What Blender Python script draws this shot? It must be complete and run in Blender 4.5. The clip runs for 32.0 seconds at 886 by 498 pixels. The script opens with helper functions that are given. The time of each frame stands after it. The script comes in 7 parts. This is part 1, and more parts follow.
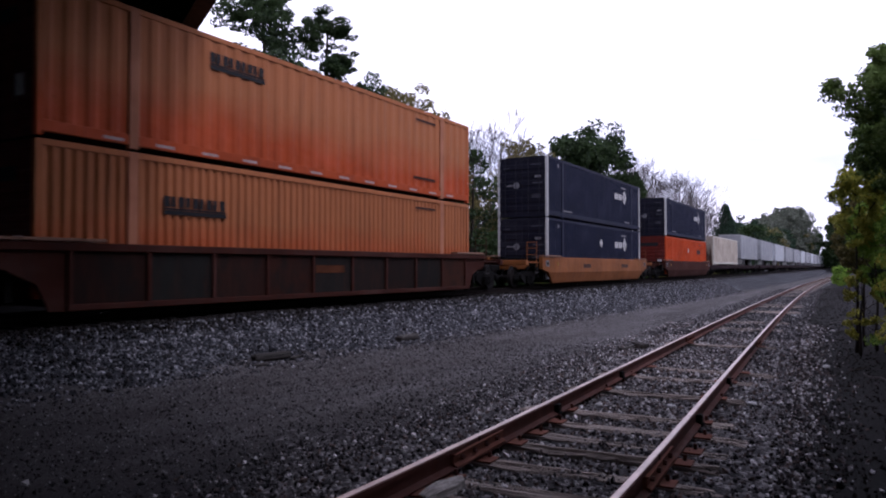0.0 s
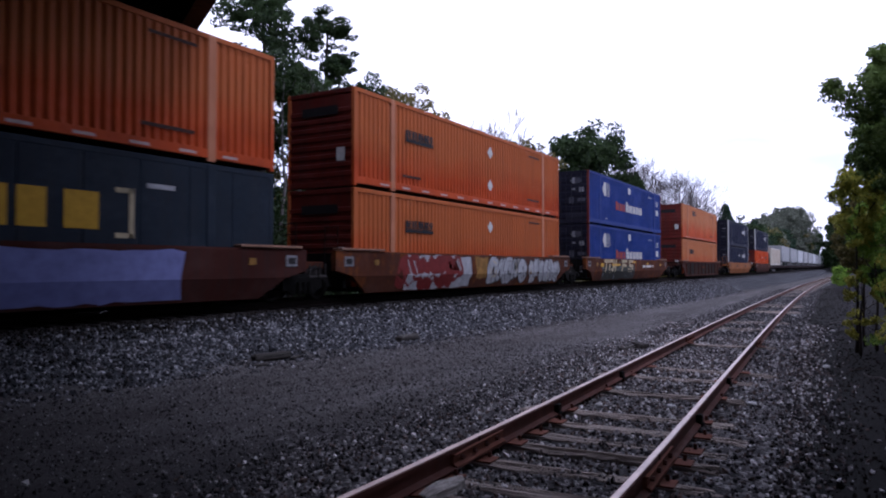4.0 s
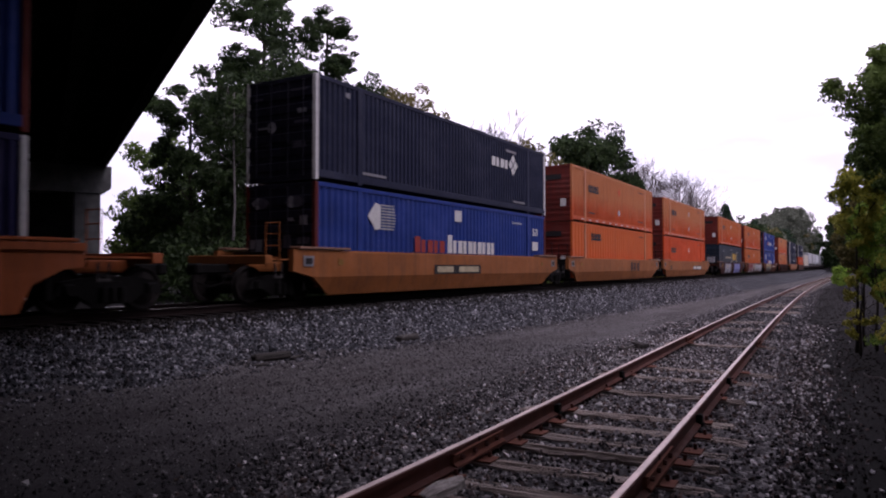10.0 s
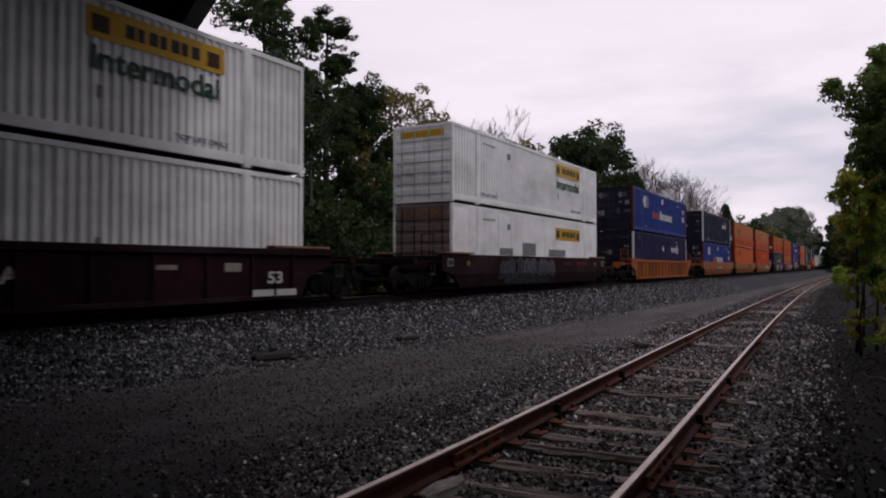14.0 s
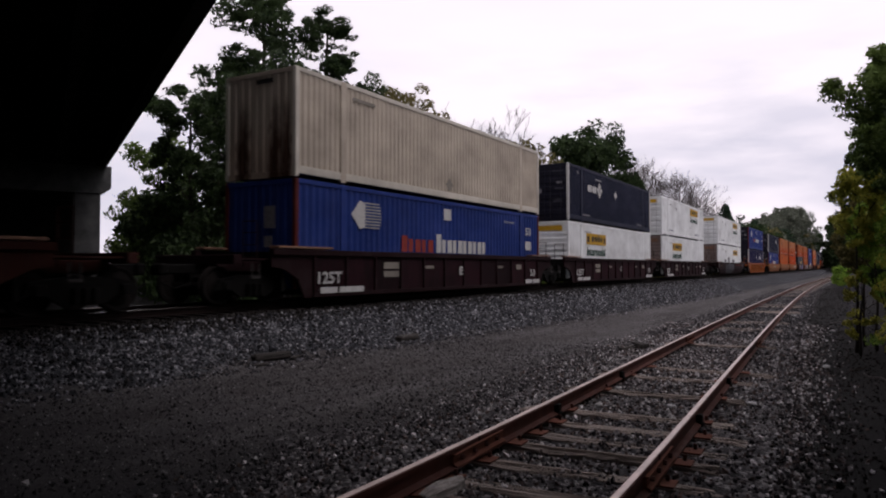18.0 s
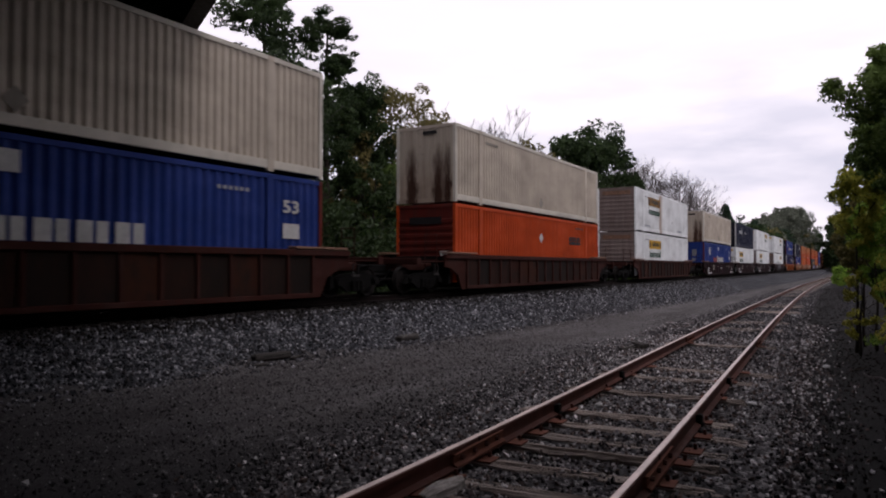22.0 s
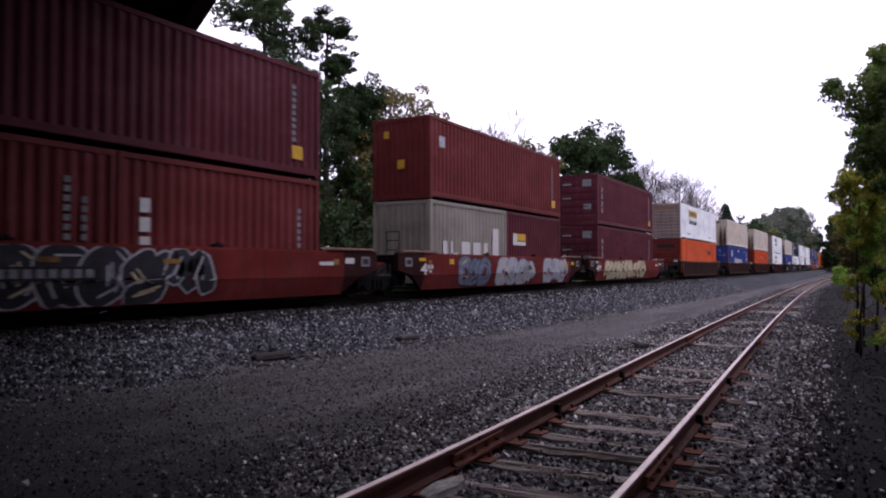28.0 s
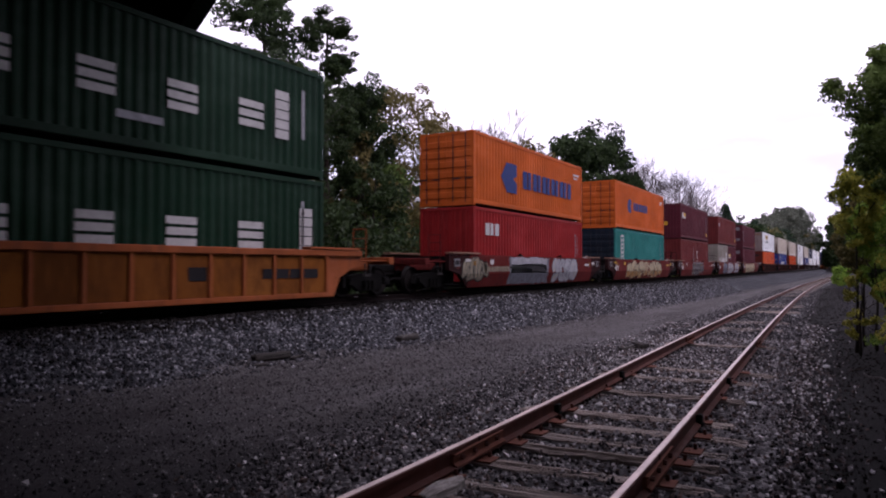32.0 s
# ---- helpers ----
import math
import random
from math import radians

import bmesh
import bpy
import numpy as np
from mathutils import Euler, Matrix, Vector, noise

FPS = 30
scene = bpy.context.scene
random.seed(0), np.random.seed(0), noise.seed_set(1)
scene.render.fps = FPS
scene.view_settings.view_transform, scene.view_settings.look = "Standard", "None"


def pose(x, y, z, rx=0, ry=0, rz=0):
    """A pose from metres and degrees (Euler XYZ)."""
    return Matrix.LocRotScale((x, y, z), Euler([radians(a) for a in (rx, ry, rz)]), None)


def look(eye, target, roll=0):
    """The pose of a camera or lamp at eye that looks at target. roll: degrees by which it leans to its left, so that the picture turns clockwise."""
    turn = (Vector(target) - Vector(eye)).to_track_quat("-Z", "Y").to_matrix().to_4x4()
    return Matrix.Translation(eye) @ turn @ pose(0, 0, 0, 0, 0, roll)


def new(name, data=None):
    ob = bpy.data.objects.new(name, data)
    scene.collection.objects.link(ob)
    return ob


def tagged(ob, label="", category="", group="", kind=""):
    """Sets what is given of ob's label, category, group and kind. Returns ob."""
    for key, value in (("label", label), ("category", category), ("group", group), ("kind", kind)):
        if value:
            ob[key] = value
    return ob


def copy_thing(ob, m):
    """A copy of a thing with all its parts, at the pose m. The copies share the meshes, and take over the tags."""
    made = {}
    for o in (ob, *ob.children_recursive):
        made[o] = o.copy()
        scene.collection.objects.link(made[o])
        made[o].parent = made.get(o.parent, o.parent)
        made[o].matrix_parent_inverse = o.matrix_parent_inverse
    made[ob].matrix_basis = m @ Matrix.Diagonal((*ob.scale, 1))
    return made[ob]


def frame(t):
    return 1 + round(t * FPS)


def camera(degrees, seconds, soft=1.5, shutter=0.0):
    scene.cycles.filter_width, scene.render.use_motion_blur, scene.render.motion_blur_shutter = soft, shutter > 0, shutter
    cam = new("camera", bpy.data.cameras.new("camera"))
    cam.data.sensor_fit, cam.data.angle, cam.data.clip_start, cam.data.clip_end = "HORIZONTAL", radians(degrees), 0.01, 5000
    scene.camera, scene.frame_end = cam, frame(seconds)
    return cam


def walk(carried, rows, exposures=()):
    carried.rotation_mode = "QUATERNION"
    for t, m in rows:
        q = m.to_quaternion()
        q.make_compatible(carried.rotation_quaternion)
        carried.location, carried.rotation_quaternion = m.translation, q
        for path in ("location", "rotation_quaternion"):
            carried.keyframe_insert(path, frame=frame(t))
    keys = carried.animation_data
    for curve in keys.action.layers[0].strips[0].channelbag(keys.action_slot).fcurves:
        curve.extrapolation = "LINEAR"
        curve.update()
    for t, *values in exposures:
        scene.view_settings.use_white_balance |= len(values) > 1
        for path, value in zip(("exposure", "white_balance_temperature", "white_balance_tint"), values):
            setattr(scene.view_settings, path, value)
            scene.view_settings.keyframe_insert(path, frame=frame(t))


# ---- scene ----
# The world: x runs along the main track in the train's direction, y to the left of it, z = 0 on the main rails.
EYE = (0.0, 0.0, 0.92)
YAW, PITCH = radians(30.61), radians(1.42)
AIM = (math.cos(PITCH) * math.cos(YAW), math.cos(PITCH) * math.sin(YAW), EYE[2] + math.sin(PITCH))
cam = camera(64.4, 32.0, soft=2.05, shutter=0.2)
walk(cam, [(0.0, look(EYE, AIM)), (32.0, look(EYE, AIM))],
     exposures=[(0.0, -0.02, 5600, 30), (1.0, -0.07, 6050, 37), (2.0, 0.03, 6050, 37), (3.0, 0.03, 5550, 30), (6.0, -0.02, 5250, 27), (8.0, -0.12, 5250, 27), (9.0, -0.27, 6050, 37), (10.0, -0.07, 6100, 38),
                (11.0, 0.48, 6250, 40), (11.5, 0.85, 6300, 41), (12.2, 0.9, 6300, 41), (12.6, 0.2, 6300, 38), (13.0, -0.31, 6450, 25), (14.0, -0.74, 6450, 24), (16.5, -0.6, 6450, 24), (18.0, -0.52, 6480, 23),
                (19.2, -0.56, 6450, 23), (20.0, -0.7, 6400, 21), (21.0, -0.58, 6400, 21), (23.0, -0.42, 6400, 25), (25.0, -0.47, 6350, 25), (28.0, 0.13, 5900, 33), (29.0, 0.28, 5700, 32), (30.0, 0.33, 5700, 32),
                (31.0, -0.02, 5950, 34), (32.0, -0.07, 6050, 37)])

# ---- sky and sun ----
SUN_EL, SUN_AZ = radians(61), radians(178)
world = bpy.data.worlds.new("overcast_sky")
scene.world = world
world.use_nodes = True


def wire(nt, *pairs):
    for a, b in pairs:
        nt.links.new(a, b)


def sky_nodes():
    nt = world.node_tree
    nt.nodes.clear()
    n = nt.nodes.new
    out, bg, mix = n("ShaderNodeOutputWorld"), n("ShaderNodeBackground"), n("ShaderNodeMixRGB")
    sky, coord, mapping = n("ShaderNodeTexSky"), n("ShaderNodeTexCoord"), n("ShaderNodeMapping")
    noise1, ramp = n("ShaderNodeTexNoise"), n("ShaderNodeValToRGB")
    sky.sky_type, sky.sun_disc = "NISHITA", False
    sky.sun_elevation, sky.sun_rotation = SUN_EL, SUN_AZ
    sky.air_density, sky.dust_density = 1.0, 3.0
    mapping.inputs["Scale"].default_value = (1.0, 1.0, 4.5)
    noise1.inputs["Scale"].default_value = 2.6
    noise1.inputs["Detail"].default_value = 6.0
    noise1.inputs["Roughness"].default_value = 0.55
    ramp.color_ramp.elements[0].position, ramp.color_ramp.elements[0].color = 0.36, (12.6, 13.0, 14.2, 1)
    ramp.color_ramp.elements[1].position, ramp.color_ramp.elements[1].color = 0.58, (19.0, 18.6, 18.8, 1)
    # high cloud is an even white, streaks of blue-grey show lower down
    sep, low, veil = n("ShaderNodeSeparateXYZ"), n("ShaderNodeMapRange"), n("ShaderNodeMixRGB")
    low.inputs[1].default_value, low.inputs[2].default_value, low.inputs[3].default_value, low.inputs[4].default_value = 0.16, 0.33, 1.0, 0.12
    veil.inputs[1].default_value = (18.6, 18.3, 18.5, 1)
    wire(nt, (coord.outputs["Generated"], sep.inputs[0]), (sep.outputs[2], low.inputs[0]), (low.outputs[0], veil.inputs[0]), (ramp.outputs[0], veil.inputs[2]))
    mix.inputs[0].default_value = 0.93
    bg.inputs["Strength"].default_value = 0.083
    wire(nt, (coord.outputs["Generated"], mapping.inputs[0]), (mapping.outputs[0], noise1.inputs["Vector"]),
         (noise1.outputs["Fac"], ramp.inputs[0]), (sky.outputs[0], mix.inputs[1]), (veil.outputs[0], mix.inputs[2]),
         (mix.outputs[0], bg.inputs[0]), (bg.outputs[0], out.inputs[0]))


sky_nodes()
sun = new("sun", bpy.data.lights.new("sun", "SUN"))
sun.data.energy, sun.data.angle, sun.data.color = 1.4, radians(22), (1.0, 0.97, 0.93)
sun.matrix_world = look((0, 0, 60), (math.sin(SUN_AZ) * -60 * math.cos(SUN_EL), -60 * math.cos(SUN_AZ) * math.cos(SUN_EL), 60 - 60 * math.sin(SUN_EL)))


# ---- materials ----
def material(name, build, rough=0.7, metal=0.0):
    m = bpy.data.materials.new(name)
    m.use_nodes = True
    nt = m.node_tree
    bsdf = nt.nodes["Principled BSDF"]
    bsdf.inputs["Roughness"].default_value, bsdf.inputs["Metallic"].default_value = rough, metal
    # dusty, porous and grimy surfaces have little gloss left
    bsdf.inputs["Specular IOR Level"].default_value = 0.5 if rough < 0.45 else 0.15 if rough < 0.75 else 0.06
    build(nt, bsdf)
    return m


def node(nt, kind, **values):
    nd = nt.nodes.new(kind)
    for key, value in values.items():
        if key in nd.inputs:
            nd.inputs[key].default_value = value
    return nd


def ramp_node(nt, fac, stops):
    r = nt.nodes.new("ShaderNodeValToRGB")
    els = r.color_ramp.elements
    while len(els) < len(stops):
        els.new(0.5)
    for el, (p, c) in zip(els, stops):
        el.position, el.color = p, (*c, 1) if len(c) == 3 else c
    nt.links.new(fac, r.inputs[0])
    return r.outputs[0]


def blend(nt, fac, a, b, mode="MIX"):
    mx = nt.nodes.new("ShaderNodeMixRGB")
    mx.blend_type = mode
    for i, v in ((0, fac), (1, a), (2, b)):
        if isinstance(v, (int, float)):
            mx.inputs[i].default_value = v
        elif isinstance(v, tuple):
            mx.inputs[i].default_value = (*v, 1)
        else:
            nt.links.new(v, mx.inputs[i])
    return mx.outputs[0]


def noise_at(nt, scale, stretch=(1, 1, 1), detail=5.0, rough=0.6, local=True):
    co, mp = nt.nodes.new("ShaderNodeTexCoord"), nt.nodes.new("ShaderNodeMapping")
    mp.inputs["Scale"].default_value = stretch
    nz = node(nt, "ShaderNodeTexNoise", Scale=scale, Detail=detail, Roughness=rough)
    oi = nt.nodes.new("ShaderNodeObjectInfo")
    if local:
        add = nt.nodes.new("ShaderNodeVectorMath")
        add.operation = "MULTIPLY_ADD"
        add.inputs[1].default_value = (37, 23, 11)
        wire(nt, (oi.outputs["Random"], add.inputs[0]), (co.outputs["Object"], add.inputs[2]), (add.outputs[0], mp.inputs[0]))
    else:
        wire(nt, (co.outputs["Object"], mp.inputs[0]))
    wire(nt, (mp.outputs[0], nz.inputs["Vector"]))
    return nz.outputs["Fac"]


def bump(nt, bsdf, height, strength=0.3, distance=0.01):
    b = node(nt, "ShaderNodeBump", Strength=strength, Distance=distance)
    wire(nt, (height, b.inputs["Height"]), (b.outputs[0], bsdf.inputs["Normal"]))


DULL = 0.545   # scales base colours down, set by the balance of sun and sky


def dulled(*tones):
    return [tuple(c * DULL for c in t) if t else t for t in tones]


def painted(name, colour, wear=0.35, rough=0.55, rust=(0.10, 0.035, 0.015), grime=(0.035, 0.03, 0.028), bleached=None, streak_lo=0.45, spot=9.0, band=None, clean=1.0, runs=()):
    """Painted steel: faded patches, grime streaks that run down, rust spots. bleached: the tone to which sun has faded the upper part."""
    colour, rust, grime, bleached = dulled(tuple(c * clean for c in colour), rust, grime, bleached)

    def build(nt, bsdf):
        fade = noise_at(nt, 0.55, (1, 1, 1.6), 4)
        light = tuple(min(1.0, c * 1.18 + 0.01) for c in colour)
        dark = tuple(c * 0.78 for c in colour)
        base = ramp_node(nt, fade, [(0.3, dark), (0.5, colour), (0.72, light)])
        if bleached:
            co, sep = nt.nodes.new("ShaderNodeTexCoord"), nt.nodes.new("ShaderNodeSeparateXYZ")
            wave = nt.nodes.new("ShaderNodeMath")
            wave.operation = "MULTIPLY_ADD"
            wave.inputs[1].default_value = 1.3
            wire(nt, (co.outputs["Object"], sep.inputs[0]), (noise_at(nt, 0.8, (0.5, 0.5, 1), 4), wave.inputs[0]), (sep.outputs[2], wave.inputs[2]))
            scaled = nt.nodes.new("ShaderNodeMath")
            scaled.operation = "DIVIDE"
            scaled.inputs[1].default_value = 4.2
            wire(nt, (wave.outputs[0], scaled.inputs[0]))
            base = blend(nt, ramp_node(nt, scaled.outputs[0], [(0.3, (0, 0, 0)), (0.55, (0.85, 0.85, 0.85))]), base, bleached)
        streak = noise_at(nt, 3.0, (1.6, 1.6, 0.12), 6, 0.65)
        base = blend(nt, ramp_node(nt, streak, [(streak_lo, (0, 0, 0)), (streak_lo + 0.35, (wear, wear, wear))]), base, grime)
        if band:
            co, sep, add = nt.nodes.new("ShaderNodeTexCoord"), nt.nodes.new("ShaderNodeSeparateXYZ"), nt.nodes.new("ShaderNodeMath")
            add.operation = "MULTIPLY_ADD"
            add.inputs[1].default_value = 0.9
            rng_map = node(nt, "ShaderNodeMapRange")
            x0, x1, tone = band
            rng_map.inputs[1].default_value, rng_map.inputs[2].default_value = x0 - 0.45, x1 + 1.35
            wire(nt, (co.outputs["Object"], sep.inputs[0]), (noise_at(nt, 1.7, (3.0, 3.0, 0.45), 7, 0.7), add.inputs[0]), (sep.outputs[0], add.inputs[2]), (add.outputs[0], rng_map.inputs[0]))
            mask = ramp_node(nt, rng_map.outputs[0], [(0.30, (0, 0, 0)), (0.36, (0.8, 0.8, 0.8)), (0.55, (0.55, 0.55, 0.55)), (0.68, (0, 0, 0))])
            base = blend(nt, mask, base, tone)
        for centre, wide in runs:
            # a ragged run of rust that widens downwards
            co, sep = nt.nodes.new("ShaderNodeTexCoord"), nt.nodes.new("ShaderNodeSeparateXYZ")
            wire(nt, (co.outputs["Object"], sep.inputs[0]))
            shift, gap, reach, fall, mul = (nt.nodes.new("ShaderNodeMath"), nt.nodes.new("ShaderNodeMath"), node(nt, "ShaderNodeMapRange"), node(nt, "ShaderNodeMapRange"), nt.nodes.new("ShaderNodeMath"))
            shift.operation, gap.operation, mul.operation = "MULTIPLY_ADD", "ABSOLUTE", "MULTIPLY"
            shift.inputs[1].default_value = 0.7
            away = nt.nodes.new("ShaderNodeMath")
            away.operation = "SUBTRACT"
            away.inputs[1].default_value = centre + 0.35
            wire(nt, (noise_at(nt, 4.0, (1.5, 2.2, 0.5), 6, 0.7), shift.inputs[0]), (sep.outputs[1], shift.inputs[2]), (shift.outputs[0], away.inputs[0]), (away.outputs[0], gap.inputs[0]), (gap.outputs[0], reach.inputs[0]), (sep.outputs[2], fall.inputs[0]))
            reach.inputs[1].default_value, reach.inputs[2].default_value, reach.inputs[3].default_value, reach.inputs[4].default_value = 0.02, wide, 1.0, 0.0
            fall.inputs[1].default_value, fall.inputs[2].default_value, fall.inputs[3].default_value, fall.inputs[4].default_value = 0.5, 2.35, 1.25, 0.0
            wire(nt, (reach.outputs[0], mul.inputs[0]), (fall.outputs[0], mul.inputs[1]))
            base = blend(nt, ramp_node(nt, mul.outputs[0], [(0.05, (0, 0, 0)), (0.3, (0.55, 0.55, 0.55)), (0.75, (0.95, 0.95, 0.95))]), base, rust)
        spots = noise_at(nt, spot, (1, 1, 0.7), 7, 0.7)
        base = blend(nt, ramp_node(nt, spots, [(0.62 if spot > 5 else 0.52, (0, 0, 0)), (0.74 if spot > 5 else 0.62, (wear * 1.6,) * 3)]), base, rust)
        wire(nt, (base, bsdf.inputs["Base Color"]))
        wire(nt, (ramp_node(nt, spots, [(0.3, (rough,) * 3), (0.8, (min(1, rough + 0.3),) * 3)]), bsdf.inputs["Roughness"]))
        bump(nt, bsdf, fade, 0.15, 0.02)
    return material(name, build, rough)


def plain(name, colour, rough=0.7, metal=0.0, var=0.25, scale=8.0):
    if not metal:
        colour, = dulled(colour)

    def build(nt, bsdf):
        n1 = noise_at(nt, scale, (1, 1, 1), 6)
        lo, hi = tuple(c * (1 - var) for c in colour), tuple(min(1, c * (1 + var)) for c in colour)
        wire(nt, (ramp_node(nt, n1, [(0.3, lo), (0.7, hi)]), bsdf.inputs["Base Color"]))
        bump(nt, bsdf, n1, 0.2, 0.01)
    return material(name, build, rough, metal)


def wood_material(name, colour, grain=(0.7, 11, 8)):
    colour, = dulled(colour)

    def build(nt, bsdf):
        g = noise_at(nt, 5, grain, 8, 0.7)
        oi = nt.nodes.new("ShaderNodeObjectInfo")
        base = ramp_node(nt, g, [(0.32, tuple(c * 0.28 for c in colour)), (0.5, colour), (0.7, tuple(min(0.9, c * 2.0) for c in colour))])
        base = blend(nt, ramp_node(nt, oi.outputs["Random"], [(0, (0, 0, 0)), (1, (0.6, 0.6, 0.6))]), base, tuple(c * 0.5 for c in colour))
        wire(nt, (base, bsdf.inputs["Base Color"]))
        bump(nt, bsdf, g, 0.8, 0.02)
    return material(name, build, 0.9)


M = {}
M["orange_red"] = painted("orange_red_paint", (0.68, 0.082, 0.006), 0.28)
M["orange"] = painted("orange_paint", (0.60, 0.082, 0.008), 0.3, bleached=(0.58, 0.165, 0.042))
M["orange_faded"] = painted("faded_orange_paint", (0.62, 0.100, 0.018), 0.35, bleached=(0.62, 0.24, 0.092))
M["orange_post"] = painted("pale_faded_orange_post", (0.62, 0.25, 0.13), 0.4)
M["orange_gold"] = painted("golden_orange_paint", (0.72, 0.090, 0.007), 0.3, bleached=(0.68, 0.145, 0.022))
# worn orange ends, with the shade they stand in put into the colour
M["orange_end"] = painted("weathered_orange_end_in_shade", (0.15, 0.016, 0.009), 0.6)
M["orange_lines"] = painted("deep_orange_paint", (0.74, 0.145, 0.012), 0.2)
M["orange_vivid"] = painted("vivid_orange_paint", (0.72, 0.098, 0.008), 0.2)
M["blue"] = painted("bright_blue_paint", (0.013, 0.045, 0.25), 0.25)
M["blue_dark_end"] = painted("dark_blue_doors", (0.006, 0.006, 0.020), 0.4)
M["navy"] = painted("navy_paint", (0.009, 0.014, 0.045), 0.22)
M["navy_csx"] = painted("dark_slate_blue_paint", (0.009, 0.020, 0.037), 0.3)
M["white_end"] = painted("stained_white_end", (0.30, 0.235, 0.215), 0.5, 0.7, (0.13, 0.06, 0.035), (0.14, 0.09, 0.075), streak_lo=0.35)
M["cream_end"] = painted("rust_streaked_cream_end", (0.52, 0.42, 0.33), 0.5, 0.75, (0.058, 0.021, 0.012), (0.16, 0.08, 0.045), bleached=(0.60, 0.53, 0.44), streak_lo=0.5, clean=1.1, runs=((0.62, 0.30), (-0.55, 0.28), (-0.95, 0.2)))
M["navy_violet"] = painted("violet_navy_paint", (0.015, 0.015, 0.075), 0.22)
M["patchy_car"] = painted("rust_patched_car_paint", (0.095, 0.032, 0.017), 0.42, 0.75, (0.24, 0.072, 0.016), spot=1.6)
M["white"] = painted("white_paint", (0.83, 0.86, 0.86), 0.16, 0.5, (0.25, 0.15, 0.08), (0.30, 0.30, 0.29), clean=1.36)
M["white_streaked"] = painted("white_paint_with_run_off", (0.83, 0.86, 0.86), 0.2, 0.5, (0.25, 0.15, 0.08), (0.30, 0.28, 0.25), band=(-1.8, -0.6, (0.24, 0.14, 0.07)), clean=1.36)
M["cream"] = painted("cream_paint", (0.60, 0.53, 0.435), 0.22, 0.55, (0.22, 0.09, 0.04), (0.2, 0.17, 0.13), clean=1.22)
M["cream_trim"] = painted("pale_cream_paint", (0.70, 0.66, 0.57), 0.22, 0.55, (0.22, 0.09, 0.04), (0.2, 0.17, 0.13), clean=1.2)
M["maroon"] = painted("maroon_paint", (0.112, 0.013, 0.024), 0.3)
M["oxide_red"] = painted("oxide_red_paint", (0.17, 0.022, 0.020), 0.3)
M["red"] = painted("red_paint", (0.40, 0.018, 0.016), 0.3)
M["green"] = painted("dark_green_paint", (0.004, 0.040, 0.017), 0.2)
M["teal"] = painted("teal_paint", (0.016, 0.25, 0.225), 0.25)
M["beige"] = painted("beige_grey_paint", (0.36, 0.33, 0.28), 0.3)
M["trailer_grey"] = painted("grey_trailer_skin", (0.42, 0.44, 0.46), 0.2, 0.4)
M["trailer_white"] = painted("white_trailer_skin", (0.68, 0.72, 0.76), 0.15, 0.4)
M["yellow_car"] = painted("yellow_ochre_car_paint", (0.35, 0.118, 0.028), 0.5)
M["yellow_ribbed"] = painted("golden_yellow_car_paint", (0.43, 0.112, 0.028), 0.45)
M["brown_car"] = painted("brown_car_paint", (0.075, 0.024, 0.016), 0.6, 0.75)
M["red_car"] = painted("red_car_paint", (0.175, 0.023, 0.019), 0.65, 0.75)
# darker red for the sill ends of the red cars
M["dark_red_end"] = painted("dark_red_sill_end_paint", (0.038, 0.010, 0.010), 0.25, 0.8, (0.05, 0.02, 0.012))
M["dark_car"] = painted("dark_maroon_car_paint", (0.023, 0.0085, 0.0105), 0.4, 0.75)
M["rust_car"] = painted("rust_brown_car_paint", (0.062, 0.019, 0.014), 0.6, 0.75)


def panel_material(name, tones):
    """Stained side panels, each of its own tone."""
    tones = dulled(*tones)

    def build(nt, bsdf):
        oi = nt.nodes.new("ShaderNodeObjectInfo")
        k = len(tones) - 1
        base = ramp_node(nt, oi.outputs["Random"], [(i / k, c) for i, c in enumerate(tones)])
        n1, n2 = noise_at(nt, 2.2, (1, 1, 0.6), 7, 0.65), noise_at(nt, 6, (1.5, 1.5, 0.2), 6, 0.7)
        base = blend(nt, ramp_node(nt, n1, [(0.45, (0, 0, 0)), (0.65, (0.8, 0.8, 0.8))]), base, tones[0])
        base = blend(nt, ramp_node(nt, n2, [(0.5, (0, 0, 0)), (0.75, (0.7, 0.7, 0.7))]), base, tones[-1])
        wire(nt, (base, bsdf.inputs["Base Color"]))
        bump(nt, bsdf, n1, 0.3, 0.01)
    return material(name, build, 0.8)


M["panel_brown"] = panel_material("stained_brown_panel", [(0.0160, 0.0150, 0.0135), (0.0330, 0.0130, 0.0090), (0.0240, 0.0240, 0.0215), (0.0460, 0.0160, 0.0105), (0.0640, 0.0240, 0.0140)])
M["panel_yellow"] = panel_material("stained_yellow_panel", [(0.15, 0.05, 0.014), (0.30, 0.10, 0.018), (0.34, 0.115, 0.02), (0.38, 0.14, 0.03)])
M["panel_dark"] = panel_material("stained_dark_panel", [(0.012, 0.006, 0.007), (0.034, 0.010, 0.015), (0.026, 0.010, 0.013), (0.045, 0.012, 0.018)])
M["black_steel"] = plain("black_grimy_steel", (0.010, 0.0095, 0.009), 0.85)
M["wheel_steel"] = plain("grimy_wheel_steel", (0.020, 0.017, 0.016), 0.75, 0.0)
M["galvanised"] = plain("galvanised_steel", (0.34, 0.35, 0.36), 0.5, 0.6)
M["print_white"] = plain("white_print", (0.72, 0.72, 0.70), 0.6, 0, 0.15)
M["print_black"] = plain("black_print", (0.02, 0.018, 0.02), 0.6, 0, 0.2)
M["print_brown"] = plain("brown_black_print", (0.06, 0.018, 0.01), 0.6, 0, 0.2)
